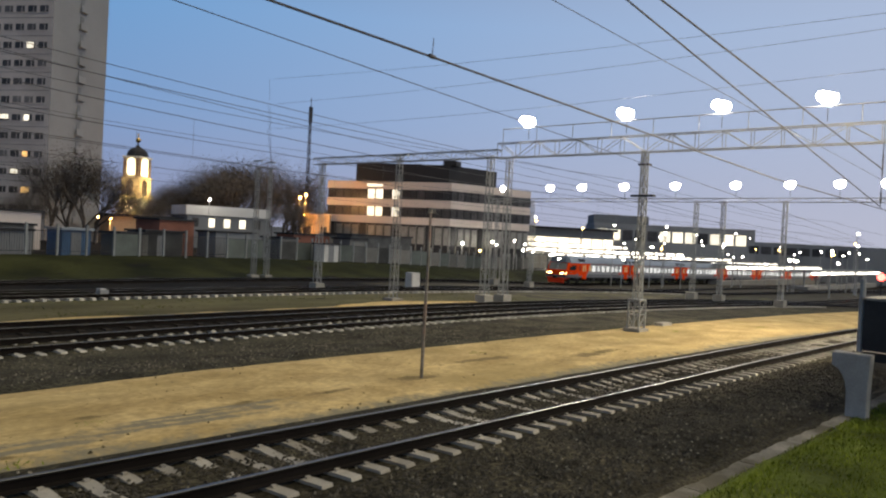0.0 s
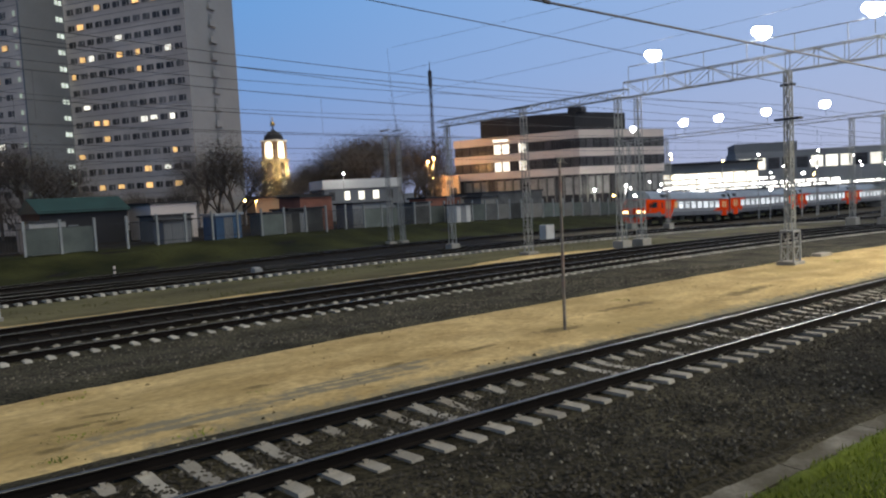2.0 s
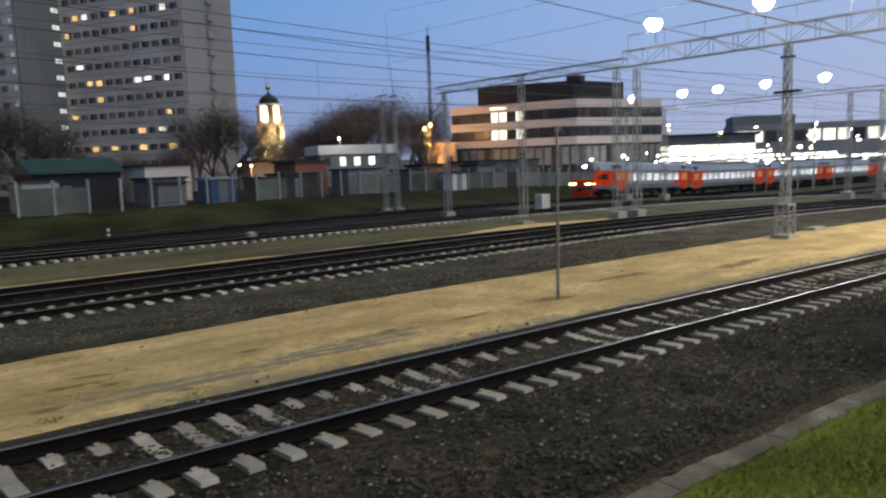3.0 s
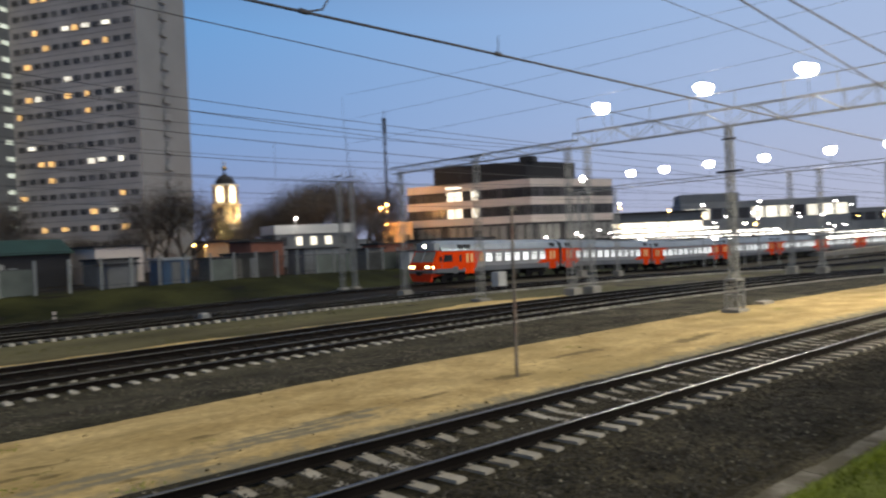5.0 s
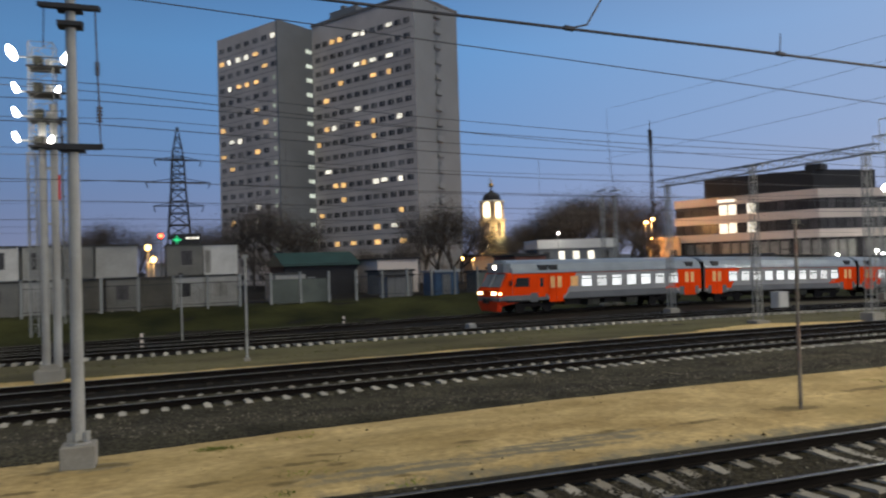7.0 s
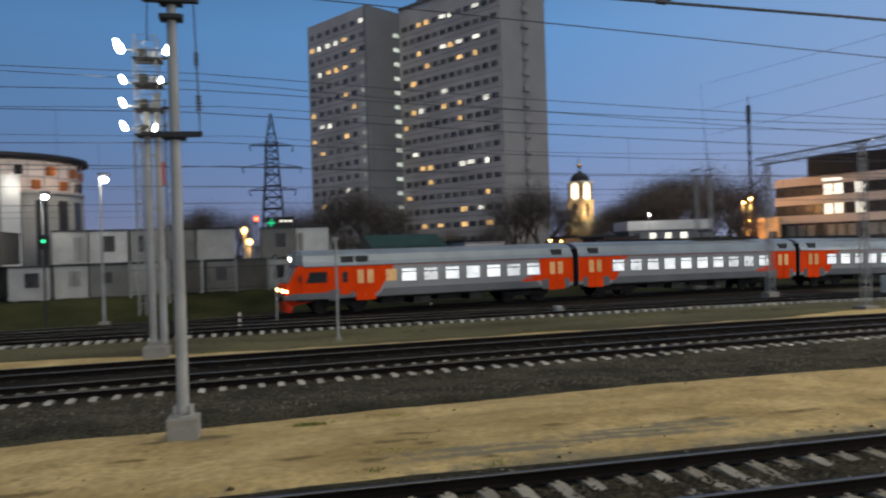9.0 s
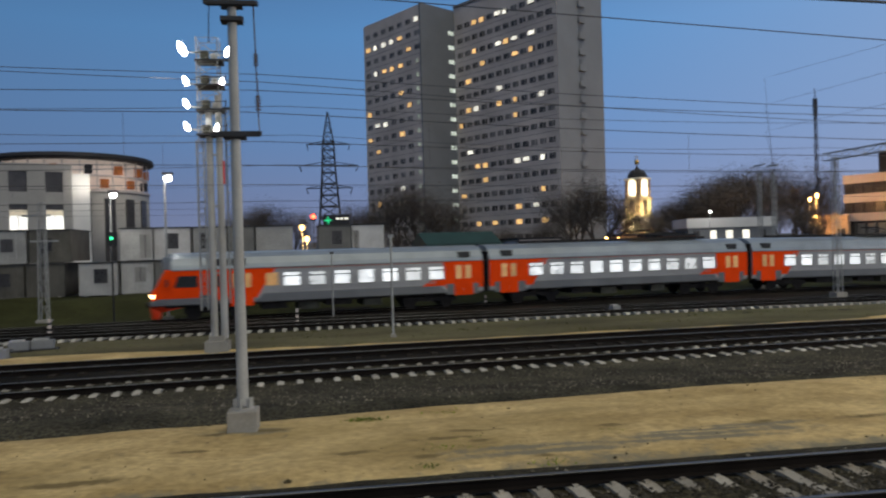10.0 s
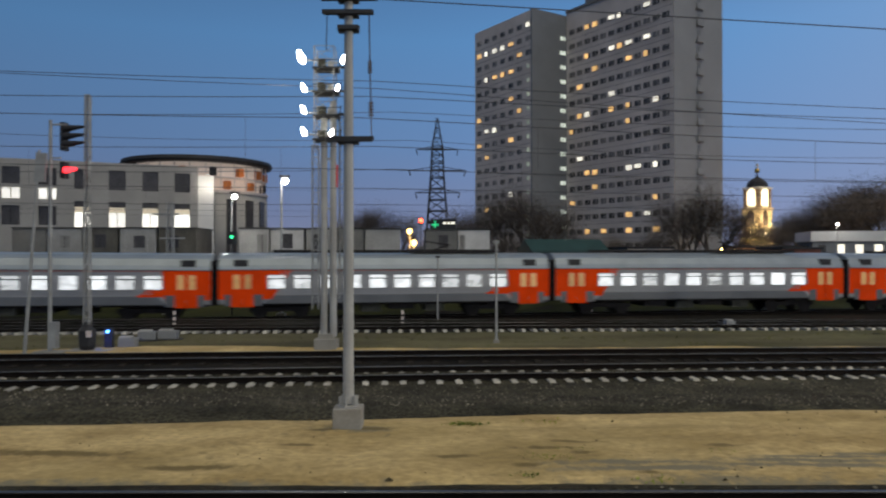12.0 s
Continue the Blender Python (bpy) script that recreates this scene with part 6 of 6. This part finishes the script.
def build_low_buildings():
    t = thing("pavilion", "low grey building with a bright white fascia", "building", pose(58.6, 115.5, 0.6, 0, 0, -12))
    part("wall", Mesh().box(0, 14, 0, 9, -1, 5.2), M_PANELDK, t, bevel=0.03)
    part("fascia", Mesh().box(-0.3, 14.3, -0.3, 9.3, 5.2, 6.8), mat("white_fascia", (0.7, 0.7, 0.68), 0.5, 0, 0.1, 0.3, 6), t, "white roof fascia")
    for i in range(5):
        part("window", Mesh().box(0.8 + 2.7 * i, 1.9 + 2.7 * i, -0.05, 0.1, 3.2, 4.7), L_WINW if i in (1, 2, 3) else M_WIN, t)
    t = thing("annex", "small warm-lit plastered house with a dark roof", "house", pose(47.5, 119.0, 0.6, 0, 0, -8))
    part("wall", Mesh().box(0, 11, 0, 7, -1, 4.2), M_OCHRE, t)
    part("roof", Mesh().prism([(-0.4, -0.4), (11.4, -0.4), (11.4, 7.4), (-0.4, 7.4)], 4.2, 4.6), M_CHARCOAL, t)
    t = thing("annex", "orange-lit rendered corner house", "house", pose(81.0, 116.0, 0, 0, 0, -40))
    part("wall", Mesh().box(0, 6, 0, 8, -1, 7.4), M_OCHRE, t)
    for i in range(2):
        part("window", Mesh().box(1.2 + 3 * i, 2.6 + 3 * i, -0.05, 0.1, 3, 5), M_WIN, t)
    for x, y, z in ((80.5, 113.5, 7.2), (79.8, 114.0, 10.3), (80.9, 113.6, 10.9)):
        street_lamp(x, y, z, L_WARM, 1500)
    for x, y, z in ((43.2, 113, 4.6), (45.0, 113, 4.5)):
        street_lamp(x, y, z, L_WARM, 250, 0.34)
    street_lamp(60.6, 112, 8.5, L_SMALL, 150, 0.3)


L_YELLOW = light_mat("yellow_lamp", (1.0, 0.66, 0.22), 5.0)


def street_lamp(x, y, z, lens, power=0.0, size=0.4):
    t = thing("street_lamp", "lit street lamp on a thin pole", "street lamp", pose(x, y, 0), "street lamps")
    part("pole", Mesh().tube((0, 0, ground_z(x, y)), (0, 0, z), 0.08, 0.05, 8), M_POLE, t)
    part("head", Mesh().box(-size * 0.3, size * 0.3, 0, size * 0.5, z, z + 0.12), M_DARK, t)
    part("lens", Mesh().lathe([(0.05, -0.6 * size), (size * 0.42, -0.45 * size), (size * 0.6, 0.0), (size * 0.42, 0.4 * size), (0.05, 0.55 * size)], 10, (0, -0.45 * size, z - 0.1)), lens, t, "glowing lens")
    if power:
        la = new("street_glow", bpy.data.lights.new("street_glow", "POINT"))
        la.data.energy, la.data.shadow_soft_size = power, 0.3
        la.data.color = (1.0, 0.5, 0.16) if lens in (L_WARM, L_YELLOW) else (1.0, 0.93, 0.8)
        la.location = (x, y - 0.6, z - 0.5)


def build_station():
    """The lit station quarter beyond the gantries."""
    t = thing("station_hall", "glaring glass-fronted station hall", "station building")
    m = pose(150, 122, 0, 0, 0, -42)
    part("hall", Mesh().box(0, 30, 0, 12, -3, 8, m), M_PANELDK, t)
    glow_ = light_mat("hall_glazing", (1.0, 0.88, 0.68), 2.2, 0.75)
    for i in range(10):
        part("glazing", Mesh().box(3 * i + 0.15, 3 * i + 2.85, -0.2, 0.05, 1.5, 5.8, m), glow_, t, "bright glazing bay")
    part("roof", Mesh().box(-0.8, 30.8, -1.2, 12, 8, 8.6, m), M_CHARCOAL, t)
    t = thing("station_block", "grey station block with a few lit windows", "station building")
    m = pose(185, 116, 0, 0, 0, -50)
    part("wall", Mesh().box(0, 46, 0, 20, -3, 11.0, m), M_PANELEND, t)
    part("low_wing", Mesh().box(46, 90, 0, 20, -3, 7.6, m), M_PANELDK, t, "lower darker wing")
    part("plant", Mesh().box(0, 16, 2, 16, 11.0, 13.5, m), M_PANELDK, t)
    for i in range(20):
        lit = i in (0, 1, 5, 6, 7, 9, 10, 11)
        part("window", Mesh().box(1 + 3.6 * i, 3.9 + 3.6 * i, -0.1, 0.1, 6.2 if i < 12 else 4.2, 9.2 if i < 12 else 6.4, m), L_WINW if lit else M_WIN, t)
    t = thing("platform_canopy", "long platform canopy with rows of white lamps", "canopy")
    lens = light_mat("canopy_tube", (1.0, 0.93, 0.82), 4.0, 0.7)
    for j, (x, y, ln, z) in enumerate(((112, 80, 160, 2.2), (120, 92, 150, 3.0), (135, 71, 150, 1.6), (140, 106, 110, 4.2), (150, 62, 130, 1.2), (165, 50, 120, 0.8))):
        m = pose(x, y, 0, 0, 0, 3)
        part("roof", Mesh().box(0, ln, 0, 5, z, z + 0.3, m), M_PANELEND, t, "thin canopy roof")
        part("platform", Mesh().box(0, ln, 0.5, 4.5, -5, z - 3.2, m), M_CONC, t, "platform slab")
        for i in range(int(ln / 10)):
            part("column", Mesh().box(10 * i + 4, 10 * i + 4.25, 2.3, 2.6, -3, z, m), M_STEEL, t)
        for i in range(int(ln / 7)):
            part("strip_lamp", Mesh().box(7 * i + 1, 7 * i + 5.6, -0.15, 0.35, z - 0.6, z - 0.05, m), lens, t, "bright strip lamp")
    rnd = random.Random(21)
    for i in range(90):
        d = rnd.uniform(115, 240)
        a = math.radians(rnd.uniform(13, 42))
        x, y = d * math.cos(a), d * math.sin(a)
        street_lamp(x, y, rnd.uniform(2.0, 5.5) if i % 4 else rnd.uniform(5, 8.5), L_SMALL if i % 5 else L_WARM, 0, rnd.uniform(0.2, 0.42))
    for x, y, z, p in ((104, 87, 3.9, 900), (110, 84, 3.7, 0), (98, 89, 3.4, 500), (91, 97, 3.2, 500)):
        street_lamp(x, y, z, L_SMALL, p, 0.32)
    b = thing("skyline", "dark far roofs and trees of the town", "buildings", kind="structure")
    for i in range(26):
        x = -420 + i * 40 + rnd.uniform(-10, 10)
        y = 420 + rnd.uniform(-30, 60)
        part("far_block", Mesh().box(x, x + rnd.uniform(20, 45), y, y + 20, -5, rnd.uniform(4, 11)), M_PANELDK, b)
    for i in range(20):
        x = 260 + i * 16
        part("far_block", Mesh().box(x, x + rnd.uniform(10, 20), 330 - i * 14, 350 - i * 14, -8, rnd.uniform(3, 12)), M_PANELDK, b)


# ---------------------------------------------------------------- trees
def tree_data(seed, h, spread):
    rnd = random.Random(seed)
    trunk, crown = Mesh(), Mesh()
    def grow(p, d, ln, r, level):
        q = p + d * ln
        trunk.tube(p, q, r, r * 0.65, 5 if level < 2 else 3, caps=False)
        if level >= 4:
            for _ in range(120):
                c = q + Vector((rnd.gauss(0, 0.9), rnd.gauss(0, 0.9), rnd.gauss(0, 0.8)))
                k, s = len(crown.v), rnd.uniform(0.04, 0.13)
                a = Vector((rnd.gauss(0, 1), rnd.gauss(0, 1), rnd.gauss(0, 1))).normalized()
                b = a.cross(Vector((0.3, 0.5, 0.8))).normalized()
                crown.v += [tuple(c + a * s), tuple(c + b * s * 0.22), tuple(c - a * s), tuple(c - b * s * 0.22)]
                crown.f.append((k, k + 1, k + 2, k + 3))
            return
        for _ in range(3 if level else 4):
            nd = (d + Vector((rnd.gauss(0, spread), rnd.gauss(0, spread), rnd.uniform(-0.1, 0.35)))).normalized()
            grow(p.lerp(q, rnd.uniform(0.65, 1.0)), nd, ln * rnd.uniform(0.62, 0.82), r * 0.6, level + 1)
    grow(Vector((0, 0, -0.5)), Vector((0, 0, 1)), h * 0.32, h * 0.018, 0)
    return trunk.data("trunk", M_BARK), crown.data("crown", M_TWIG)


def build_trees():
    kinds = [tree_data(s, 11.0, sp) for s, sp in ((1, 0.5), (2, 0.42), (3, 0.55), (4, 0.48))]
    rnd = random.Random(9)
    spots = []
    for u, d, s in ((0.465, 160, 1.0), (0.485, 165, 1.3), (0.508, 160, 1.45), (0.53, 165, 1.5), (0.552, 160, 1.5), (0.495, 172, 1.4), (0.52, 174, 1.5), (0.545, 172, 1.6), (0.566, 166, 1.8), (0.582, 158, 1.85), (0.597, 162, 2.05), (0.615, 158, 1.9), (0.632, 160, 1.2), (0.650, 165, 1.0), (0.672, 160, 1.8), (0.692, 160, 1.75),
                    (0.71, 165, 1.4), (0.735, 170, 1.2), (0.44, 170, 1.1), (0.59, 175, 1.8), (0.605, 178, 1.9), (0.68, 175, 1.7),
                    (0.715, 126, 1.0), (0.70, 124, 0.8), (0.365, 112, 1.4), (0.345, 114, 1.4), (0.38, 115, 1.3), (0.325, 113, 1.25), (0.305, 112, 0.85), (0.40, 150, 1.0),
                    (0.06, 122, 1.25), (0.085, 120, 1.4), (0.11, 118, 1.5), (0.135, 116, 1.45), (0.155, 114, 1.3), (0.035, 128, 1.2), (0.01, 140, 1.1), (-0.02, 150, 0.8), (0.10, 112, 0.8),
                    (-0.055, 150, 1.2), (-0.08, 145, 1.35), (-0.11, 150, 1.5), (-0.15, 140, 1.2), (-0.10, 155, 1.3), (0.23, 113, 0.7), (0.27, 112, 0.7), (0.20, 114, 0.75), (0.25, 108, 0.6), (0.18, 112, 0.8)):
        y = d / math.sqrt(1 + u * u)
        spots.append((u * y, y, s))
    for i, (x, y, s) in enumerate(spots):
        tr, cr = kinds[i % 4]
        t = thing("tree", "dark leafless tree with fine budding twigs", "tree", pose(x, y, 0, 0, 0, rnd.uniform(0, 360)) @ Matrix.Diagonal((s, s, s, 1)), "trees")
        part("trunk", tr, None, t)
        part("crown", cr, None, t)


# ---------------------------------------------------------------- trackside things
def build_trackside():
    # colour-light signal mast
    x, y = -14.0, 28.8
    s = thing("signal_mast", "railway signal mast with black hooded heads, red aspect lit", "signal", pose(x, y, ground_z(x, y)))
    part("mast", lattice(Mesh(), (0, 0, 0.9), 0.2, 0.16, 9.2, 22, 0.03), M_STEEL, s, "slim lattice mast")
    part("counterweight", Mesh().lathe([(0.22, -0.05), (0.34, 0.22), (0.37, 0.82), (0.22, 0.95), (0.14, 1.15)], 6), M_DARK, s, "black drum at the foot")
    part("plate", Mesh().box(0.14, 0.34, -0.40, -0.36, 0.58, 0.84), M_WHITE, s, "small white number plate")
    part("base_slab", Mesh().box(-0.7, 1.0, -0.5, 0.5, -0.15, 0.06), M_CONC, s)
    head = part("signal_head", Mesh().box(-1.0, -0.82, -0.2, 0.16, 7.9, 9.0), M_DARK, s, "black signal head")
    hood = Mesh()
    for z in (8.75, 8.45, 8.14):
        hood.tube((-0.85, -0.12, z), (0.0, -0.3, z + 0.05), 0.155, 0.045, 12)
    part("hood", hood, M_DARK, head, "long black visors")
    h2 = part("signal_head", Mesh().box(-1.0, -0.82, -0.2, 0.16, 6.8, 7.45), M_DARK, s, "lower black signal head")
    part("red_lens", Mesh().tube((-0.84, -0.12, 7.12), (-0.35, -0.24, 7.15), 0.13, 0.06, 10), light_mat("red_aspect", (1.0, 0.03, 0.04), 4.0), h2, "glowing red lens")
    p = thing("signal_pole", "thin galvanised pole with brackets beside the signal", "pole", pose(-15.15, 28.2, ground_z(-15, 28)))
    part("shaft", Mesh().tube((0, 0, 0), (0, 0, 9.0), 0.08, 0.06, 8).box(0, 0.65, -0.04, 0.04, 8.8, 8.86).box(0, 0.4, -0.04, 0.04, 7.5, 7.56), M_STEEL, p)
    part("box", Mesh().box(0.0, 0.3, -0.15, 0.15, 0.2, 1.2), M_STEEL, p, "small grey cable box")
    part("footing", Mesh().box(-0.5, 0.6, -0.4, 0.4, -0.2, 0.08), M_CONC, p)
    p = thing("stay_pole", "leaning grey stay pole", "pole", pose(-15.9, 27.8, ground_z(-16, 28), 0, 4, 0))
    part("shaft", Mesh().tube((0, 0, 0), (0, 0, 7.8), 0.07, 0.05, 8).box(-0.1, 0.3, -0.05, 0.05, 6.6, 7.7), M_STEEL, p)
    b = thing("shunting_lamp", "low shunting signal with a bright blue lamp", "signal", pose(-13.4, 29.4, ground_z(-13, 29)))
    part("body", Mesh().box(-0.15, 0.15, -0.12, 0.12, 0, 0.85), M_DARK, b)
    part("lens", Mesh().tube((0, -0.13, 0.72), (0, -0.2, 0.72), 0.05, n=10), light_mat("blue_aspect", (0.08, 0.3, 1.0), 14.0), b, "bright blue lens")
    la = new("blue_glow", bpy.data.lights.new("blue_glow", "POINT"))
    la.data.energy, la.data.color, la.data.shadow_soft_size = 60, (0.08, 0.18, 1.0), 0.1
    la.location = (-13.7, 28.9, 0.72)
    for x, y, w in ((-12.8, 29.75, 0.9), (-13.0, 32.2, 0.95), (-12.2, 32.5, 1.05), (14.6, 37.2, 0.6)):
        m_ = thing("point_machine", "grey point machine box beside the rails", "point machine", pose(x, y, ground_z(x, y), 0, 0, 8))
        part("case", Mesh().box(-w * 0.4, w * 0.4, -0.22, 0.22, 0.05, 0.42), M_PANELDK, m_, bevel=0.04)
        part("lid", Mesh().box(-w * 0.36, w * 0.2, -0.18, 0.18, 0.42, 0.49), M_POLE, m_, "raised pale lid", bevel=0.02)
        part("base_plate", Mesh().box(-w * 0.55, w * 0.55, -0.3, 0.3, 0.0, 0.05), M_DARK, m_)
        part("rod", Mesh().tube((0, 0.3, 0.2), (0.1, 1.6, 0.2), 0.03, n=6), M_DARK, m_)
    for x, y, h, lab in ((2.3, 31.2, 4.4, "thin white marker post with a small plate"), (-0.3, 45.7, 4.2, "thin white marker post with a small plate")):
        p = thing("marker_post", lab, "post", pose(x, y, ground_z(x, y)), "marker posts")
        part("shaft", Mesh().tube((0, 0, 0), (0, 0, h), 0.055, 0.05, 8), M_STEEL, p)
        part("plate", Mesh().box(-0.13, 0.13, -0.06, -0.03, h - 0.12, h), M_DARK if h < 4.3 else M_STEEL, p)
        part("footing", Mesh().box(-0.12, 0.12, -0.12, 0.12, -0.2, 0.15), M_CONC, p)
    for x, y in ((-2.2, 40.2), (10.5, 51.5), (-14.5, 39.5)):
        p = thing("picket", "short white picket with black bands beside the track", "post", pose(x, y, ground_z(x, y)), "pickets")
        part("stake", Mesh().box(-0.07, 0.07, -0.05, 0.05, 0, 0.75), M_WHITE, p)
        for z in (0.12, 0.42):
            part("band", Mesh().box(-0.074, 0.074, -0.054, 0.054, z, z + 0.14), M_CHARCOAL, p, "black painted band")
    c = thing("relay_cabinet", "pale grey relay cabinet on the far side of the tracks", "cabinet", pose(44.0, 45.5, ground_z(44, 45)))
    part("case", Mesh().box(-0.5, 0.5, -0.4, 0.4, 0.1, 1.45), M_BRIGHTCABIN, c, bevel=0.03)
    part("door", Mesh().box(-0.43, 0.43, -0.43, -0.4, 0.2, 1.36), M_BRIGHTCABIN, c)
    part("plinth", Mesh().box(-0.65, 0.65, -0.5, 0.5, -0.1, 0.1), M_CONC, c)
    # lamp posts by the cabins
    for x, y, h, lens in ((-11.25, 51.0, 9.4, L_FLOOD), (-17.9, 62.0, 8.0, L_FLOOD)):
        p = thing("lamp_post", "grey lamp post with a glaring white head", "street lamp", pose(x, y, ground_z(x, y)), "street lamps")
        part("pole", Mesh().tube((0, 0, 0), (0, 0, h), 0.11, 0.07, 8), M_STEEL, p)
        part("footing", Mesh().box(-0.3, 0.3, -0.3, 0.3, -0.2, 0.2), M_CONC, p)
        part("head", Mesh().box(-0.1, 0.55, -0.25, 0.25, h + 0.28, h + 0.42), M_DARK, p)
        part("lens", Mesh().lathe([(0.05, -0.18), (0.19, -0.1), (0.23, 0.06), (0.12, 0.18)], 12, (0.25, -0.05, h)), lens, p, "glaring white lens")
        la = new("post_lamp", bpy.data.lights.new("post_lamp", "POINT"))
        la.data.energy, la.data.color, la.data.shadow_soft_size = 260, (1, 0.93, 0.8), 0.3
        la.location = (x + 0.3, y - 2.2, h - 0.5)
    # distant signals and the shop sign over the cabins
    for x, y, z, col, st in ((-2.75, 93, 8.1, (1.0, 0.08, 0.03), 10), (-14.5, 50.3, 5.0, (0.05, 1.0, 0.35), 2.5)):
        p = thing("light_signal", "small lit railway signal on a thin mast", "signal", pose(x, y, 0))
        part("mast", Mesh().tube((0, 0, ground_z(x, y)), (0, 0, z), 0.06, n=6), M_DARK, p)
        part("head", Mesh().box(-0.3, 0.3, 0.0, 0.2, z - 0.5, z + 0.4), M_DARK, p)
        part("lens", Mesh().tube((0, -0.02, z), (0, -0.1, z), 0.10 if z < 6 else 0.28, n=12), light_mat("signal_aspect", col, st), p, "glowing lens")
    p = thing("shop_sign", "green neon cross sign with a white lettered strip", "sign", pose(-1.2, 118, 0))
    part("post", Mesh().tube((0, 0, 0), (0, 0, 8.2), 0.1, n=6), M_DARK, p)
    part("board", Mesh().box(-0.8, 3.4, 0.0, 0.15, 7.7, 9.5), M_DARK, p)
    part("cross", Mesh().box(-0.6, 0.6, -0.08, 0.0, 8.45, 8.75).box(-0.15, 0.15, -0.08, 0.0, 8.0, 9.2), light_mat("green_neon", (0.05, 1.0, 0.4), 0.4), p)
    part("strip", Mesh().box(1.3, 1.8, -0.08, 0, 8.7, 9.0).box(2.0, 2.4, -0.08, 0, 8.7, 9.0).box(2.6, 3.2, -0.08, 0, 8.7, 9.0), L_WINW, p, "white lit strip")
    p = thing("lattice_pole", "dark lattice mast beside the stacked cabins", "catenary pole", group="catenary poles")
    lattice_leg(p, -19.2, 51.5, 7.5, 0.5, 0.35, 0.2)
    part("cross_arm", Mesh().box(-20.4, -18.6, 51.4, 51.6, 6.6, 6.7), M_STEEL, p)
    part("cross_arm", Mesh().box(-20.0, -18.2, 51.4, 51.6, 4.9, 5.0), M_STEEL, p)
    for x, y, z in ((-4.14, 92, 6.83), (-3.57, 92, 5.41)):
        street_lamp(x, y, z, L_YELLOW, 400, 0.62)


def build_unseen_lamp():
    # stands out of view; added to brighten verge, rails and sand from the right
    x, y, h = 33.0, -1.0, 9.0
    p = thing("lamp_post", "tall unseen lamp post, added to light the ground from the right", "street lamp", pose(x, y, 1.82), "street lamps")
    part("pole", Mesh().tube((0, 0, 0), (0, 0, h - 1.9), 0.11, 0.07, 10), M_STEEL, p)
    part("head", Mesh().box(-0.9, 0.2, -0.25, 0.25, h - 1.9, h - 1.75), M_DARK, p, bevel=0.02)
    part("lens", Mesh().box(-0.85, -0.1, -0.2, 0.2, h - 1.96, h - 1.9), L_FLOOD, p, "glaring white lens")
    la = new("unseen_fill_light", bpy.data.lights.new("unseen_fill_light", "POINT"))
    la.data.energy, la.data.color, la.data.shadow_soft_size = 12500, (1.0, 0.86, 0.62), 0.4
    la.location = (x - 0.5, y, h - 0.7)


def build_far_red():
    x, y, z = 118.0, 26.5, 1.6
    p = thing("light_signal", "red railway signal shining beyond the platform", "signal", pose(x, y, 0))
    part("mast", Mesh().tube((0, 0, -4), (0, 0, z), 0.07, n=6), M_DARK, p)
    part("head", Mesh().box(0.0, 0.25, -0.4, 0.4, z - 0.6, z + 0.6), M_DARK, p)
    part("lens", Mesh().tube((-0.02, 0, z), (-0.1, 0, z), 0.55, n=12), light_mat("far_red_aspect", (1.0, 0.10, 0.08), 8.0), p, "glowing red lens")


def build_platform():
    """The end of a raised platform beside the grass verge."""
    t = thing("platform_end", "raised concrete platform end with a dark panelled railing", "platform", kind="structure")
    g = ground_z(18, 4)
    br = Mesh()
    prof = [(4.05, g - 0.1), (4.47, g - 0.1), (4.47, 0.95), (4.5, 1.15), (4.57, 1.33), (4.67, 1.45), (4.78, 1.5), (4.78, 1.8), (4.02, 1.8), (4.05, 1.05)]
    n = len(prof)
    br.v = [(x, y, z) for x in (17.45, 17.75) for y, z in prof]
    br.f = [tuple(range(n)), tuple(reversed(range(n, 2 * n)))] + [(i, i + n, (i + 1) % n + n, (i + 1) % n) for i in range(n)]
    part("support", br, mat("pale_concrete", (0.42, 0.41, 0.39), 0.85, 0, 0.2, 1.5, 25.0, bump=0.004, dirt=(0.25, 0.23, 0.2), dirt_amount=0.5), t, "curved pale concrete bracket", bevel=0.03)
    # concrete deck and inner supports in charcoal: the dark beneath is in the colour
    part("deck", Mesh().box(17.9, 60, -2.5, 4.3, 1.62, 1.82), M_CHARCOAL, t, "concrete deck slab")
    for i in range(6):
        part("support", Mesh().box(22.5 + 6 * i, 22.9 + 6 * i, 0, 4.2, g - 1, 1.62), M_CHARCOAL, t)
    for i in range(14):
        x = 17.9 + 3 * i
        part("panel", Mesh().box(x, x + 2.9, 4.28, 4.34, 1.9, 2.95), M_DARK, t, "dark railing panel")
        part("post", Mesh().tube((x, 4.36, 1.8), (x, 4.36, 3.05 if i else 3.4), 0.06, n=10), M_DARK if i else M_POLE, t, "round post")
    part("end_panel", Mesh().box(17.82, 17.88, -2.4, 4.3, 1.86, 2.95), M_DARK, t, "dark end panel")
    part("top_rail", Mesh().box(17.80, 60, 4.26, 4.36, 2.95, 3.0).box(17.80, 17.90, -2.4, 4.3, 2.95, 3.0), M_CONC, t, "pale top rail")


# ---------------------------------------------------------------- build
build_ground()
build_kerb()
build_near_poles()
build_gantries()
build_flood_tower()
build_wires()
build_train()
build_tower()
build_business_centre()
build_museum()
build_church()
build_pylon()
build_mast()
build_cabins()
build_fence()
build_low_buildings()
build_station()
build_trees()
build_trackside()
build_far_red()
build_unseen_lamp()
build_platform()
build_grass()
build_tracks()
motions()
